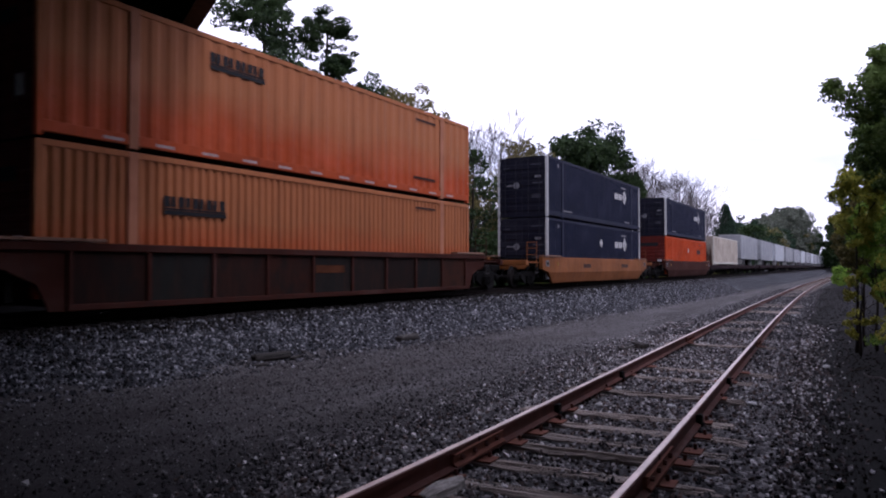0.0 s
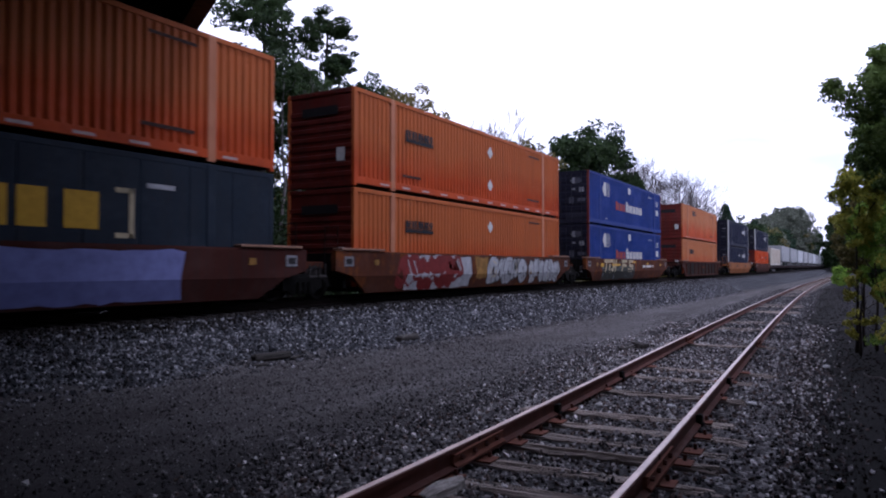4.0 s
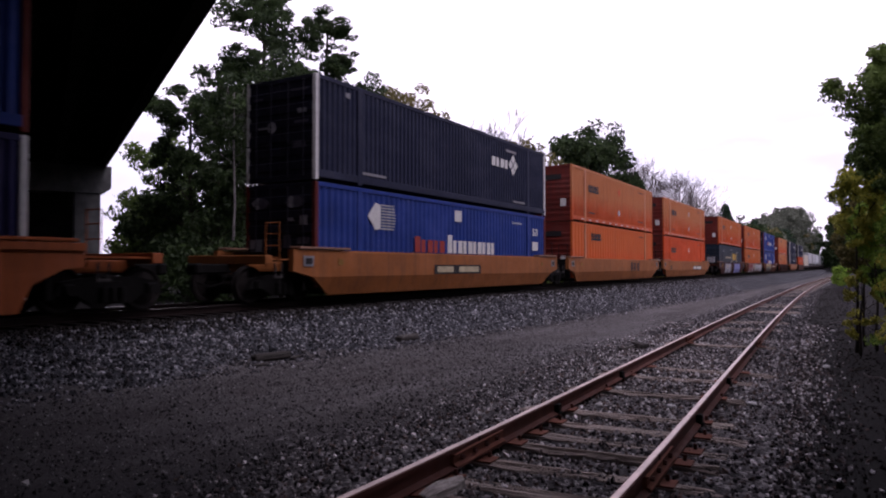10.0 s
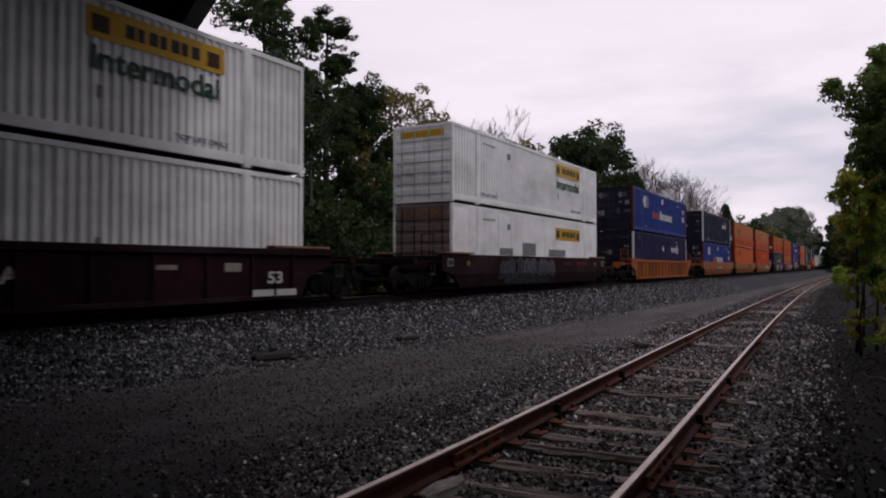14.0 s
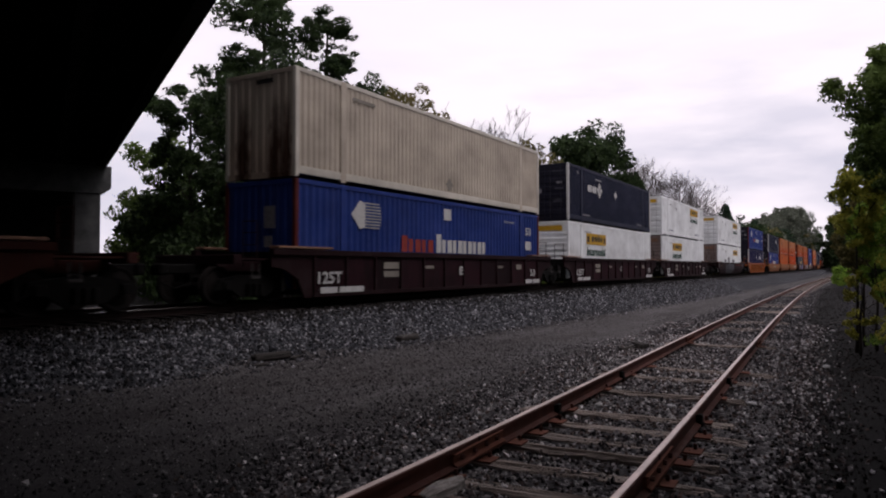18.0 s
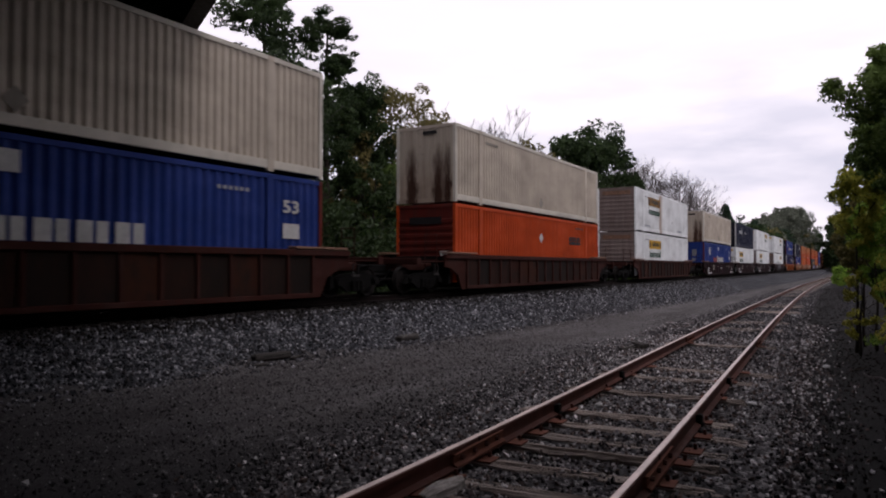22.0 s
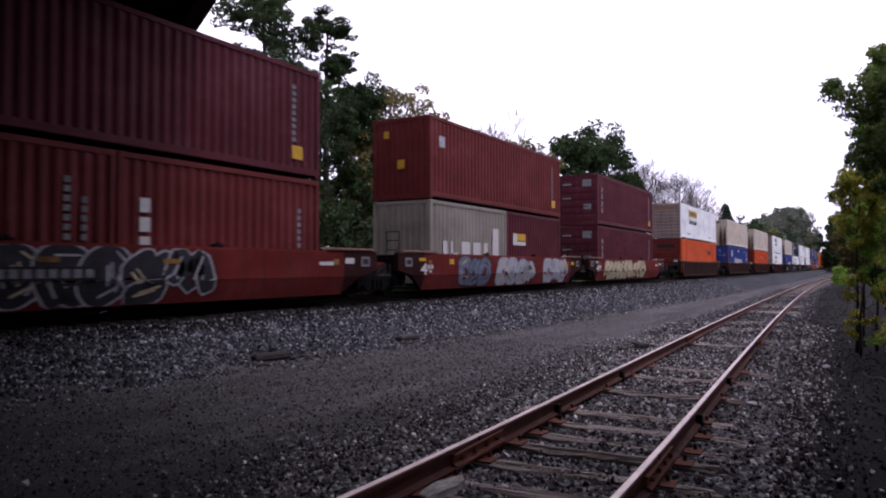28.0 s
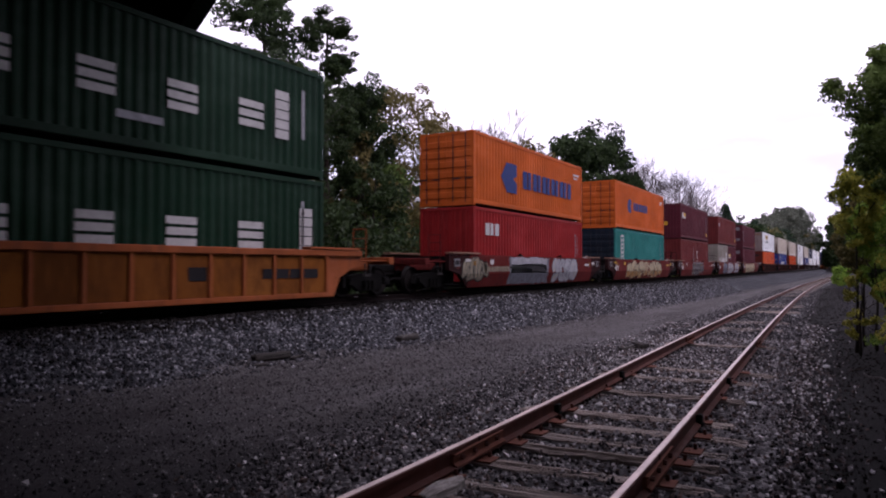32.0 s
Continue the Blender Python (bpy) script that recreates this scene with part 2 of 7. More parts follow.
M["print_red"] = plain("faded_red_print", (0.36, 0.05, 0.035), 0.6, 0, 0.2)
M["print_yellow"] = plain("yellow_print", (0.72, 0.42, 0.03), 0.6, 0, 0.15)
M["print_ochre"] = plain("rusted_yellow_print", (0.30, 0.16, 0.035), 0.7, 0, 0.5, 3)
M["casting"] = plain("dark_steel_casting", (0.045, 0.04, 0.038), 0.7)
# tie and rail under the train: the shade there is put into their colour
M["dark_tie"] = wood_material("shade_black_tie_wood", (0.016, 0.013, 0.012))
M["dark_rail"] = plain("shade_dark_rail_steel", (0.016, 0.010, 0.009), 0.75)
M["graffiti_grey"] = plain("faded_grey_spray", (0.17, 0.18, 0.21), 0.7, 0, 0.5, 5)
M["graffiti_smoke"] = plain("dark_smoke_spray", (0.035, 0.034, 0.042), 0.7, 0, 0.5, 3)
M["graffiti_slate"] = plain("grey_violet_spray", (0.105, 0.108, 0.135), 0.7, 0, 0.5, 5)
M["patch_grey"] = plain("grey_repair_patch", (0.27, 0.275, 0.285), 0.7, 0, 0.2, 5)
M["dull_cream"] = plain("dulled_cream_spray", (0.34, 0.30, 0.22), 0.65, 0, 0.35, 4)
M["print_blue"] = plain("blue_print", (0.02, 0.05, 0.22), 0.6, 0, 0.2)
M["print_green"] = plain("dark_green_print", (0.01, 0.07, 0.04), 0.6, 0, 0.2)
M["dull_print"] = plain("dulled_white_print", (0.26, 0.26, 0.28), 0.7, 0, 0.3)
M["dark_mark"] = plain("greyed_dark_print", (0.075, 0.075, 0.095), 0.7, 0, 0.4)
M["dark_rod"] = plain("dark_grimy_rod", (0.022, 0.022, 0.032), 0.7)
M["reflector"] = plain("red_white_reflective_tape", (0.55, 0.42, 0.4), 0.4, 0, 0.3)
M["graffiti_white"] = plain("silver_white_spray", (0.44, 0.45, 0.48), 0.6, 0, 0.3, 4)
M["graffiti_cream"] = plain("cream_spray", (0.55, 0.47, 0.30), 0.6, 0, 0.3, 4)
M["graffiti_blue"] = plain("grey_blue_spray", (0.16, 0.19, 0.27), 0.6, 0, 0.3, 4)
M["graffiti_lilac"] = plain("lavender_paint_patch", (0.20, 0.22, 0.48), 0.6, 0, 0.2, 4)
M["graffiti_red"] = plain("dark_red_spray", (0.20, 0.02, 0.018), 0.6, 0, 0.3, 4)
M["graffiti_amber"] = plain("amber_orange_spray", (0.46, 0.24, 0.07), 0.6, 0, 0.3, 4)
M["graffiti_dark"] = plain("dark_green_black_spray", (0.02, 0.025, 0.02), 0.6, 0, 0.3, 4)
M["rust_stain"] = plain("rust_stain", (0.13, 0.045, 0.02), 0.85, 0, 0.5, 3)
M["cap_steel"] = plain("rusty_cap_plate", (0.16, 0.09, 0.06), 0.7, 0.1, 0.4)


def gravel_material(name, tones, size, deep=0.02):
    """Crushed stone: every stone its own tone, dark joints between."""
    tones = dulled(*tones)

    def build(nt, bsdf):
        co = nt.nodes.new("ShaderNodeTexCoord")
        v = node(nt, "ShaderNodeTexVoronoi", Scale=1.0 / size)
        e = node(nt, "ShaderNodeTexVoronoi", Scale=1.0 / size)
        e.feature = "DISTANCE_TO_EDGE"
        wire(nt, (co.outputs["Object"], v.inputs["Vector"]), (co.outputs["Object"], e.inputs["Vector"]))
        sep = nt.nodes.new("ShaderNodeSeparateColor")
        wire(nt, (v.outputs["Color"], sep.inputs[0]))
        k = len(tones) - 1
        base = ramp_node(nt, sep.outputs[0], [(i / k, c) for i, c in enumerate(tones)])
        base = blend(nt, ramp_node(nt, e.outputs["Distance"], [(0.0, (1, 1, 1)), (0.12, (0, 0, 0))]), base, tuple(c * 0.25 for c in tones[0]))
        big = noise_at(nt, 0.35, (1, 1, 1), 5, 0.6, False)
        base = blend(nt, ramp_node(nt, big, [(0.4, (0, 0, 0)), (0.7, (0.5, 0.5, 0.5))]), base, tuple(c * 0.6 for c in tones[0]))
        wire(nt, (base, bsdf.inputs["Base Color"]))
        bump(nt, bsdf, v.outputs["Distance"], 0.9, -deep)
    return material(name, build, 0.9)


M["ballast"] = gravel_material("grey_crushed_ballast", [(0.020, 0.022, 0.026), (0.055, 0.059, 0.067), (0.105, 0.110, 0.122), (0.27, 0.275, 0.295)], 0.055)
# ballast at the main rails, darkened in colour for the train's shade
M["ballast_shaded"] = gravel_material("shade_dark_ballast", [(0.006, 0.0055, 0.0055), (0.014, 0.012, 0.012), (0.024, 0.021, 0.020), (0.045, 0.042, 0.040)], 0.055)
M["ballast_brown"] = gravel_material("brownish_crushed_ballast", [(0.034, 0.032, 0.034), (0.085, 0.079, 0.083), (0.18, 0.168, 0.172), (0.48, 0.46, 0.46)], 0.05)


def stone_material(name, tones):
    def build(nt, bsdf):
        g = nt.nodes.new("ShaderNodeNewGeometry")
        k = len(tones) - 1
        base = ramp_node(nt, g.outputs["Random Per Island"], [((i / k) ** 0.62, c) for i, c in enumerate(sorted(tones))])
        n1 = noise_at(nt, 40, (1, 1, 1), 4, 0.6, False)
        wire(nt, (blend(nt, 0.35, base, ramp_node(nt, n1, [(0.3, (0, 0, 0)), (0.7, (0.5, 0.5, 0.5))]), "OVERLAY"), bsdf.inputs["Base Color"]))
    return material(name, build, 0.9)


M["stones"] = stone_material("loose_ballast_stones", [(0.0125, 0.0125, 0.0140), (0.0413, 0.0437, 0.0507), (0.0936, 0.0944, 0.1053), (0.0507, 0.0468, 0.0468), (0.1685, 0.1685, 0.1817), (0.2863, 0.2863, 0.3034), (0.4212, 0.4212, 0.4384)])
# loose stones of that strip, with the same shade in their tones
M["stones_shaded"] = stone_material("shade_dark_ballast_stones", [(0.006, 0.0055, 0.0055), (0.014, 0.013, 0.0125), (0.026, 0.023, 0.022), (0.016, 0.012, 0.010), (0.045, 0.041, 0.039), (0.085, 0.08, 0.078)])
M["stones_brown"] = stone_material("brownish_ballast_stones", [(0.012, 0.011, 0.0125), (0.054, 0.050, 0.054), (0.165, 0.153, 0.158), (0.15, 0.108, 0.093), (0.345, 0.33, 0.335), (0.52, 0.50, 0.50), (0.82, 0.80, 0.80)])
M["stones_far"] = stone_material("dusty_grey_ballast_stones", [(0.012, 0.012, 0.013), (0.035, 0.034, 0.036), (0.075, 0.072, 0.076), (0.15, 0.145, 0.15), (0.30, 0.29, 0.295)])
M["soil_chips"] = stone_material("cinder_bark_and_chips", [(0.004, 0.0035, 0.0035), (0.009, 0.008, 0.008), (0.016, 0.013, 0.012), (0.022, 0.017, 0.015), (0.035, 0.028, 0.025), (0.07, 0.062, 0.06)])
M["grit"] = stone_material("fine_road_grit", [(0.020, 0.019, 0.020), (0.06, 0.055, 0.056), (0.13, 0.122, 0.124), (0.30, 0.29, 0.285)])


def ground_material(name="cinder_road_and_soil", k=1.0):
    """Compacted cinder road with wheel lanes, loose grit and darker soil; bridge shade is in the colour."""
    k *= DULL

    def build(nt, bsdf):
        a = noise_at(nt, 1.1, (0.07, 1, 1), 6, 0.65, False)
        d = noise_at(nt, 0.8, (1, 1, 1), 6, 0.65, False)
        b = noise_at(nt, 22, (1, 1, 1), 8, 0.8, False)
        c = noise_at(nt, 75, (1, 1, 1), 3, 0.7, False)
        dk = noise_at(nt, 38, (1, 1, 1), 4, 0.7, False)
        base = ramp_node(nt, a, [(p, tuple(q * k for q in c3)) for p, c3 in ((0.3, (0.066, 0.063, 0.063)), (0.47, (0.109, 0.104, 0.104)), (0.55, (0.143, 0.137, 0.138)), (0.7, (0.20, 0.192, 0.193)))])
        base = blend(nt, ramp_node(nt, d, [(0.42, (0, 0, 0)), (0.68, (0.6, 0.6, 0.6))]), base, (0.056 * k, 0.048 * k, 0.044 * k))
        # bridge shade painted in: black streaks spread from the bridge end of the road
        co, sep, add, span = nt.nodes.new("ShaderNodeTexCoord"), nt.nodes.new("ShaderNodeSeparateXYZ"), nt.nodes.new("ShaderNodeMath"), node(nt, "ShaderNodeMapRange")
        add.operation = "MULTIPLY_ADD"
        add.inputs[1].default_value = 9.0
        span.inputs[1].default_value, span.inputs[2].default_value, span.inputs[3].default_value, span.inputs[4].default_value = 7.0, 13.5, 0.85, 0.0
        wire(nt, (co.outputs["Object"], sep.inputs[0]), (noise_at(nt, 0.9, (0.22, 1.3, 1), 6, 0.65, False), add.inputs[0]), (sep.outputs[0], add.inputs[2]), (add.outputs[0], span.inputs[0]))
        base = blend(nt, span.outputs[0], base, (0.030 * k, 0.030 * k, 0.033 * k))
        base = blend(nt, 0.9, base, ramp_node(nt, b, [(0.32, (0.18, 0.18, 0.18)), (0.68, (0.80, 0.80, 0.80))]), "OVERLAY")
        base = blend(nt, ramp_node(nt, c, [(0.60, (0, 0, 0)), (0.68, (0.75, 0.75, 0.75))]), base, (0.27 * k, 0.25 * k, 0.24 * k))
        base = blend(nt, ramp_node(nt, dk, [(0.62, (0, 0, 0)), (0.70, (0.8, 0.8, 0.8))]), base, (0.022, 0.020, 0.021))
        wire(nt, (base, bsdf.inputs["Base Color"]))
        bump(nt, bsdf, b, 0.7, 0.02)
    return material(name, build, 0.85)


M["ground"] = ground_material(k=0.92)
# black soil by the siding; beyond the train it stands in for shade
M["soil"] = ground_material("cinder_soil_and_shade", 0.13)
M["rail_rust"] = painted("rusty_rail_steel", (0.125, 0.044, 0.032), 0.5, 0.7)
M["plate_rust"] = painted("orange_rust_plate", (0.24, 0.095, 0.065), 0.4, 0.75)
M["rail_polished"] = plain("polished_rail_head", (0.5, 0.48, 0.46), 0.16, 0.95, 0.1, 3)
M["rail_head"] = plain("worn_rail_head", (0.44, 0.35, 0.315), 0.38, 0.65, 0.3, 5)


M["tie"] = wood_material("weathered_grey_tie_wood", (0.46, 0.39, 0.345))
M["plank_wood"] = wood_material("dark_wet_plank_wood", (0.10, 0.092, 0.085))
M["pale_wood"] = wood_material("bleached_wood", (0.74, 0.69, 0.64))
M["bark"] = wood_material("grey_brown_bark", (0.06, 0.048, 0.040), (7, 7, 0.7))
M["bark_pale"] = wood_material("pale_grey_bark", (0.21, 0.195, 0.19), (7, 7, 0.7))
M["concrete"] = plain("weathered_concrete", (0.19, 0.195, 0.195), 0.9, 0, 0.35, 1.2)
# the shade beneath the bridge is put into the next two colours
M["shaded_concrete"] = plain("shade_dark_concrete", (0.035, 0.034, 0.033), 0.95, 0, 0.4, 1.0)
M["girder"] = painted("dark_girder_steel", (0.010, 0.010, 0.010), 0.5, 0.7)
M["litter"] = plain("dirty_white_litter", (0.7, 0.7, 0.7), 0.7, 0, 0.1)


def leaf_material(name, tones):
    def build(nt, bsdf):
        g = nt.nodes.new("ShaderNodeNewGeometry")
        k = len(tones) - 1
        base = ramp_node(nt, g.outputs["Random Per Island"], [(i / k, c) for i, c in enumerate(tones)])
        big = noise_at(nt, 0.5, (1, 1, 1), 3, 0.5)
        base = blend(nt, ramp_node(nt, big, [(0.35, (0, 0, 0)), (0.7, (0.7, 0.7, 0.7))]), base, tones[-1])
        tr = nt.nodes.new("ShaderNodeBsdfTranslucent")
        mx = nt.nodes.new("ShaderNodeMixShader")
        mx.inputs[0].default_value = 0.35
        wire(nt, (base, bsdf.inputs["Base Color"]), (base, tr.inputs[0]), (bsdf.outputs[0], mx.inputs[1]), (tr.outputs[0], mx.inputs[2]),
             (mx.outputs[0], nt.nodes["Material Output"].inputs[0]))
    return material(name, build, 0.6)


M["leaf_dark"] = leaf_material("dark_green_leaves", [(0.007, 0.015, 0.006), (0.018, 0.034, 0.012), (0.040, 0.067, 0.021)])
M["leaf_mid"] = leaf_material("green_leaves", [(0.025, 0.052, 0.014), (0.07, 0.118, 0.028), (0.145, 0.21, 0.053)])
M["leaf_olive"] = leaf_material("olive_autumn_leaves", [(0.05, 0.05, 0.02), (0.10, 0.095, 0.03), (0.17, 0.14, 0.05)])
M["leaf_yellow"] = leaf_material("yellow_green_leaves", [(0.10, 0.13, 0.02), (0.25, 0.275, 0.04), (0.44, 0.41, 0.06)])
M["leaf_bright"] = leaf_material("bright_green_leaves", [(0.055, 0.12, 0.018), (0.14, 0.255, 0.033), (0.25, 0.38, 0.056)])
# the haze of distance is put into this leaf colour
M["leaf_haze"] = leaf_material("haze_grey_green_leaves", [(0.055, 0.066, 0.052), (0.095, 0.108, 0.082), (0.15, 0.165, 0.125)])
M["conifer"] = leaf_material("dark_conifer_needles", [(0.008, 0.022, 0.014), (0.018, 0.04, 0.022), (0.03, 0.055, 0.03)])


# ---- mesh helpers ----
class Shape:
    """Collects boxes, profiles and tubes into one mesh."""

    def __init__(self):
        self.v, self.f = [], []

    def add(self, verts, faces):
        o = len(self.v)
        self.v += [tuple(p) for p in verts]
        self.f += [tuple(i + o for i in q) for q in faces]
        return self

    def box(self, x0, x1, y0, y1, z0, z1, b=0.0):
        if b <= 0:
            return self.add([(x, y, z) for x in (x0, x1) for y in (y0, y1) for z in (z0, z1)],
                            [(0, 1, 3, 2), (4, 6, 7, 5), (0, 4, 5, 1), (2, 3, 7, 6), (0, 2, 6, 4), (1, 5, 7, 3)])
        lo, hi = (x0, y0, z0), (x1, y1, z1)
        idx, verts, faces = {}, [], []
        for cx in (0, 1):
            for cy in (0, 1):
                for cz in (0, 1):
                    for axis in range(3):
                        p = []
                        for k, c in enumerate((cx, cy, cz)):
                            edge = hi[k] if c else lo[k]
                            p.append(edge if k == axis else edge + (-b if c else b))
                        idx[cx, cy, cz, axis] = len(verts)
                        verts.append(p)
        for axis in range(3):
            u, w = [k for k in range(3) if k != axis]
            for c in (0, 1):
                q = []
                for a, d in ((0, 0), (1, 0), (1, 1), (0, 1)):
                    key = [0, 0, 0]
                    key[axis], key[u], key[w] = c, a, d
                    q.append(idx[(*key, axis)])
                faces.append(tuple(q))
            for a in (0, 1):
                for d in (0, 1):
                    q = []
                    for c, ax in ((0, u), (0, w), (1, w), (1, u)):
                        key = [0, 0, 0]
                        key[axis], key[u], key[w] = c, a, d
                        q.append(idx[(*key, ax)])
                    faces.append(tuple(q))
        for cx in (0, 1):
            for cy in (0, 1):
                for cz in (0, 1):
                    faces.append(tuple(idx[cx, cy, cz, k] for k in range(3)))
        return self.add(verts, faces)

    def prism(self, profile, axis, a0, a1, caps=True):
        """Extrude a closed 2D profile along axis x, y or z."""
        def put(p, q, a):
            return {"x": (a, p, q), "y": (p, a, q), "z": (p, q, a)}[axis]
        n = len(profile)
        verts = [put(p, q, a0) for p, q in profile] + [put(p, q, a1) for p, q in profile]
        faces = [(i, (i + 1) % n, n + (i + 1) % n, n + i) for i in range(n)]
        if caps:
            faces += [tuple(range(n - 1, -1, -1)), tuple(range(n, 2 * n))]
        return self.add(verts, faces)

    def tube(self, pts, radii, sides=6, caps=True):
        rings = []
        for i, p in enumerate(pts):
            p = Vector(p)
            d = (Vector(pts[min(i + 1, len(pts) - 1)]) - Vector(pts[max(i - 1, 0)])).normalized()
            a = d.orthogonal().normalized()
            c = d.cross(a)
            rings.append([tuple(p + radii[i] * (math.cos(2 * math.pi * k / sides) * a + math.sin(2 * math.pi * k / sides) * c)) for k in range(sides)])
        faces = []
        for i in range(len(pts) - 1):
            for k in range(sides):
                faces.append((i * sides + k, i * sides + (k + 1) % sides, (i + 1) * sides + (k + 1) % sides, (i + 1) * sides + k))
        if caps:
            faces += [tuple(range(sides)), tuple(range((len(pts) - 1) * sides, len(pts) * sides))]
        return self.add([q for r in rings for q in r], faces)

    def disc(self, cx, cz, r, y0, y1, sides=20):
        return self.prism([(cx + r * math.cos(2 * math.pi * k / sides), cz + r * math.sin(2 * math.pi * k / sides)) for k in range(sides)], "y", y0, y1)

    def mesh(self, name, mat, smooth=False, normals=True):
        me = bpy.data.meshes.new(name)
        me.from_pydata(self.v, [], self.f)
        if normals:
            bm = bmesh.new()
            bm.from_mesh(me)
            bmesh.ops.recalc_face_normals(bm, faces=bm.faces)
            bm.to_mesh(me)
            bm.free()
        if smooth:
            me.shade_smooth()
        me.materials.append(mat)
        return me


def part(name, shape, mat, parent=None, label="", smooth=False, at=None):
    me = shape.mesh(name, mat, smooth) if isinstance(shape, Shape) else shape
    ob = new(name, me)
    if parent:
        ob.parent = parent
    if at is not None:
        ob.matrix_basis = at
    return tagged(ob, label)


def thing(name, label, category, group="", kind="", at=None):
    ob = new(name)
    if at is not None:
        ob.matrix_basis = at
    return tagged(ob, label, category, group, kind)


# ---- ground ----
def siding_y(x):
    """Centre line of the siding."""
    a = min(max(x, -20), 150)
    q = 1.83 + 0.0575 * a - 0.00023 * a * a - 0.0115 * max(x - 150, 0)
    return q + 0.06 * math.log(1 + math.exp(min((2.03 - q) / 0.06, 30)))


def dip(x):
    """The siding and the road fall away from the main line."""
    return 0.96 * math.tanh(max(x, 0) / 80)


def siding_z(x):
    """Top of the siding rails."""
    return -0.49 - dip(x)


TRACK_Y = 13.885


def ground_z(x, y):
    s = y - siding_y(x)
    bank = min(max((y - 8.9) / 3.0, 0), 1)
    bank = bank * bank * (3 - 2 * bank)
    far = min(max((y - 16.2) / 3.0, 0), 1)
    z = -0.745 + 0.53 * bank - 0.7 * far * far * (3 - 2 * far) - dip(x) * (1 - bank)
    bed = min(max((2.1 - abs(s)) / 0.7, 0), 1)
    z += 0.028 * bed
    right = min(max((-s - 2.2) / 3.0, 0), 1)
    z += 0.10 * right
    road = math.exp(-((y - 6.4) / 1.2) ** 2)
    z -= 0.03 * road
    near = math.exp(-((x - 12) / 60) ** 2)
    z += near * (0.035 * noise.noise((x * 0.35, y * 0.6, 0)) + 0.016 * noise.noise((x * 1.7, y * 1.7, 3)))
    return z


def ground_sheet():
    def steps(lo, hi, fine_lo, fine_hi, fine, coarse):
        out, a = [], fine_lo
        while a < fine_hi:
            out.append(a)
            a += fine
        left, right, d = fine_lo, fine_hi, fine
        while left > lo:
            d *= coarse
            left -= d
            out.append(max(left, lo))
        d = fine
        while right < hi:
            out.append(min(right, hi))
            d *= coarse
            right += d
        out.append(hi)
        return sorted(set(out))
    xs = steps(-400, 2500, -1, 26, 0.16, 1.1)
    ys = steps(-1500, 1500, -2, 14, 0.14, 1.14)
    sh = Shape()
    sh.v = [(x, y, ground_z(x, y)) for x in xs for y in ys]
    m = len(ys)
    sh.f = [(i * m + j, (i + 1) * m + j, (i + 1) * m + j + 1, i * m + j + 1) for i in range(len(xs) - 1) for j in range(m - 1)]
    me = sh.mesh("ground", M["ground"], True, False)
    me.materials.append(M["ballast"])
    me.materials.append(M["ballast_brown"])
    me.materials.append(M["soil"])
    me.materials.append(M["ballast_shaded"])
    centres = np.empty(len(me.polygons) * 3)
    me.polygons.foreach_get("center", centres)
    idx = np.zeros(len(me.polygons), dtype=np.int32)
    for k, (x, y, z) in enumerate(centres.reshape(-1, 3)):
        s = y - siding_y(x)
        wob = 0.9 * noise.noise((x * 0.45, y * 0.6, 5)) + 0.4 * noise.noise((x * 1.6, y * 1.6, 2)) + 0.35 * noise.noise((x * 5.0, y * 5.0, 4))
        # ground beyond the train is coloured black in place of shade
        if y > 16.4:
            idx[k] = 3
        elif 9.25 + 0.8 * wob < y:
            # past y = 11.4 the ground colour carries the shade beneath the train
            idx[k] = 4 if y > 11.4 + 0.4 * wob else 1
        elif -1.72 + wob * 0.4 < s < 2.2 + wob * 1.2 + 0.2:
            idx[k] = 2
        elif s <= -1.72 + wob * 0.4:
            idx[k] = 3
    me.polygons.foreach_set("material_index", idx)
    tagged(new("ground", me), "dark cinder road and grey crushed ballast beside the tracks", "ground", kind="structure")


ground_sheet()


def stones(name, label, count, place, lo, hi, seed, mat="stones"):
    """Loose stones as one body of faceted pieces."""
    rng = random.Random(seed)
    base = [(1, 0, 0), (-1, 0, 0), (0, 1, 0), (0, -1, 0), (0, 0, 1), (0, 0, -1)]
    tris = [(0, 2, 4), (2, 1, 4), (1, 3, 4), (3, 0, 4), (2, 0, 5), (1, 2, 5), (3, 1, 5), (0, 3, 5)]
    v, f = [], []
    for _ in range(count):
        x, y = place(rng)
        r = rng.uniform(lo, hi) * (1 if rng.random() < 0.9 else 1.5)
        z = ground_z(x, y) + r * 0.25
        e = Euler((rng.uniform(0, 6), rng.uniform(0, 6), rng.uniform(0, 6))).to_matrix()
        sc = (rng.uniform(0.7, 1.3), rng.uniform(0.6, 1.1), rng.uniform(0.5, 0.9))
        o = len(v)
        for p in base:
            q = e @ Vector((p[0] * r * sc[0], p[1] * r * sc[1], p[2] * r * sc[2]))
            v.append((x + q.x, y + q.y, z + q.z))
        f += [(a + o, b + o, c + o) for a, b, c in tris]
    me = bpy.data.meshes.new(name)
    me.from_pydata(v, [], f)
    me.materials.append(M[mat])
    return tagged(new(name, me), label, "gravel", kind="stuff")


def near_siding(rng):
    x = -4 + 31 * rng.random() ** 1.35
    return x, siding_y(x) + rng.choice((rng.uniform(-1.7, 2.6), rng.triangular(-1.8, 3.2, 0), rng.uniform(-1.75, 2.4), rng.uniform(-1.7, 2.0), rng.uniform(-1.8, 1.8), rng.gauss(0.2, 0.9), -1.6 - abs(rng.gauss(0, 0.3))))


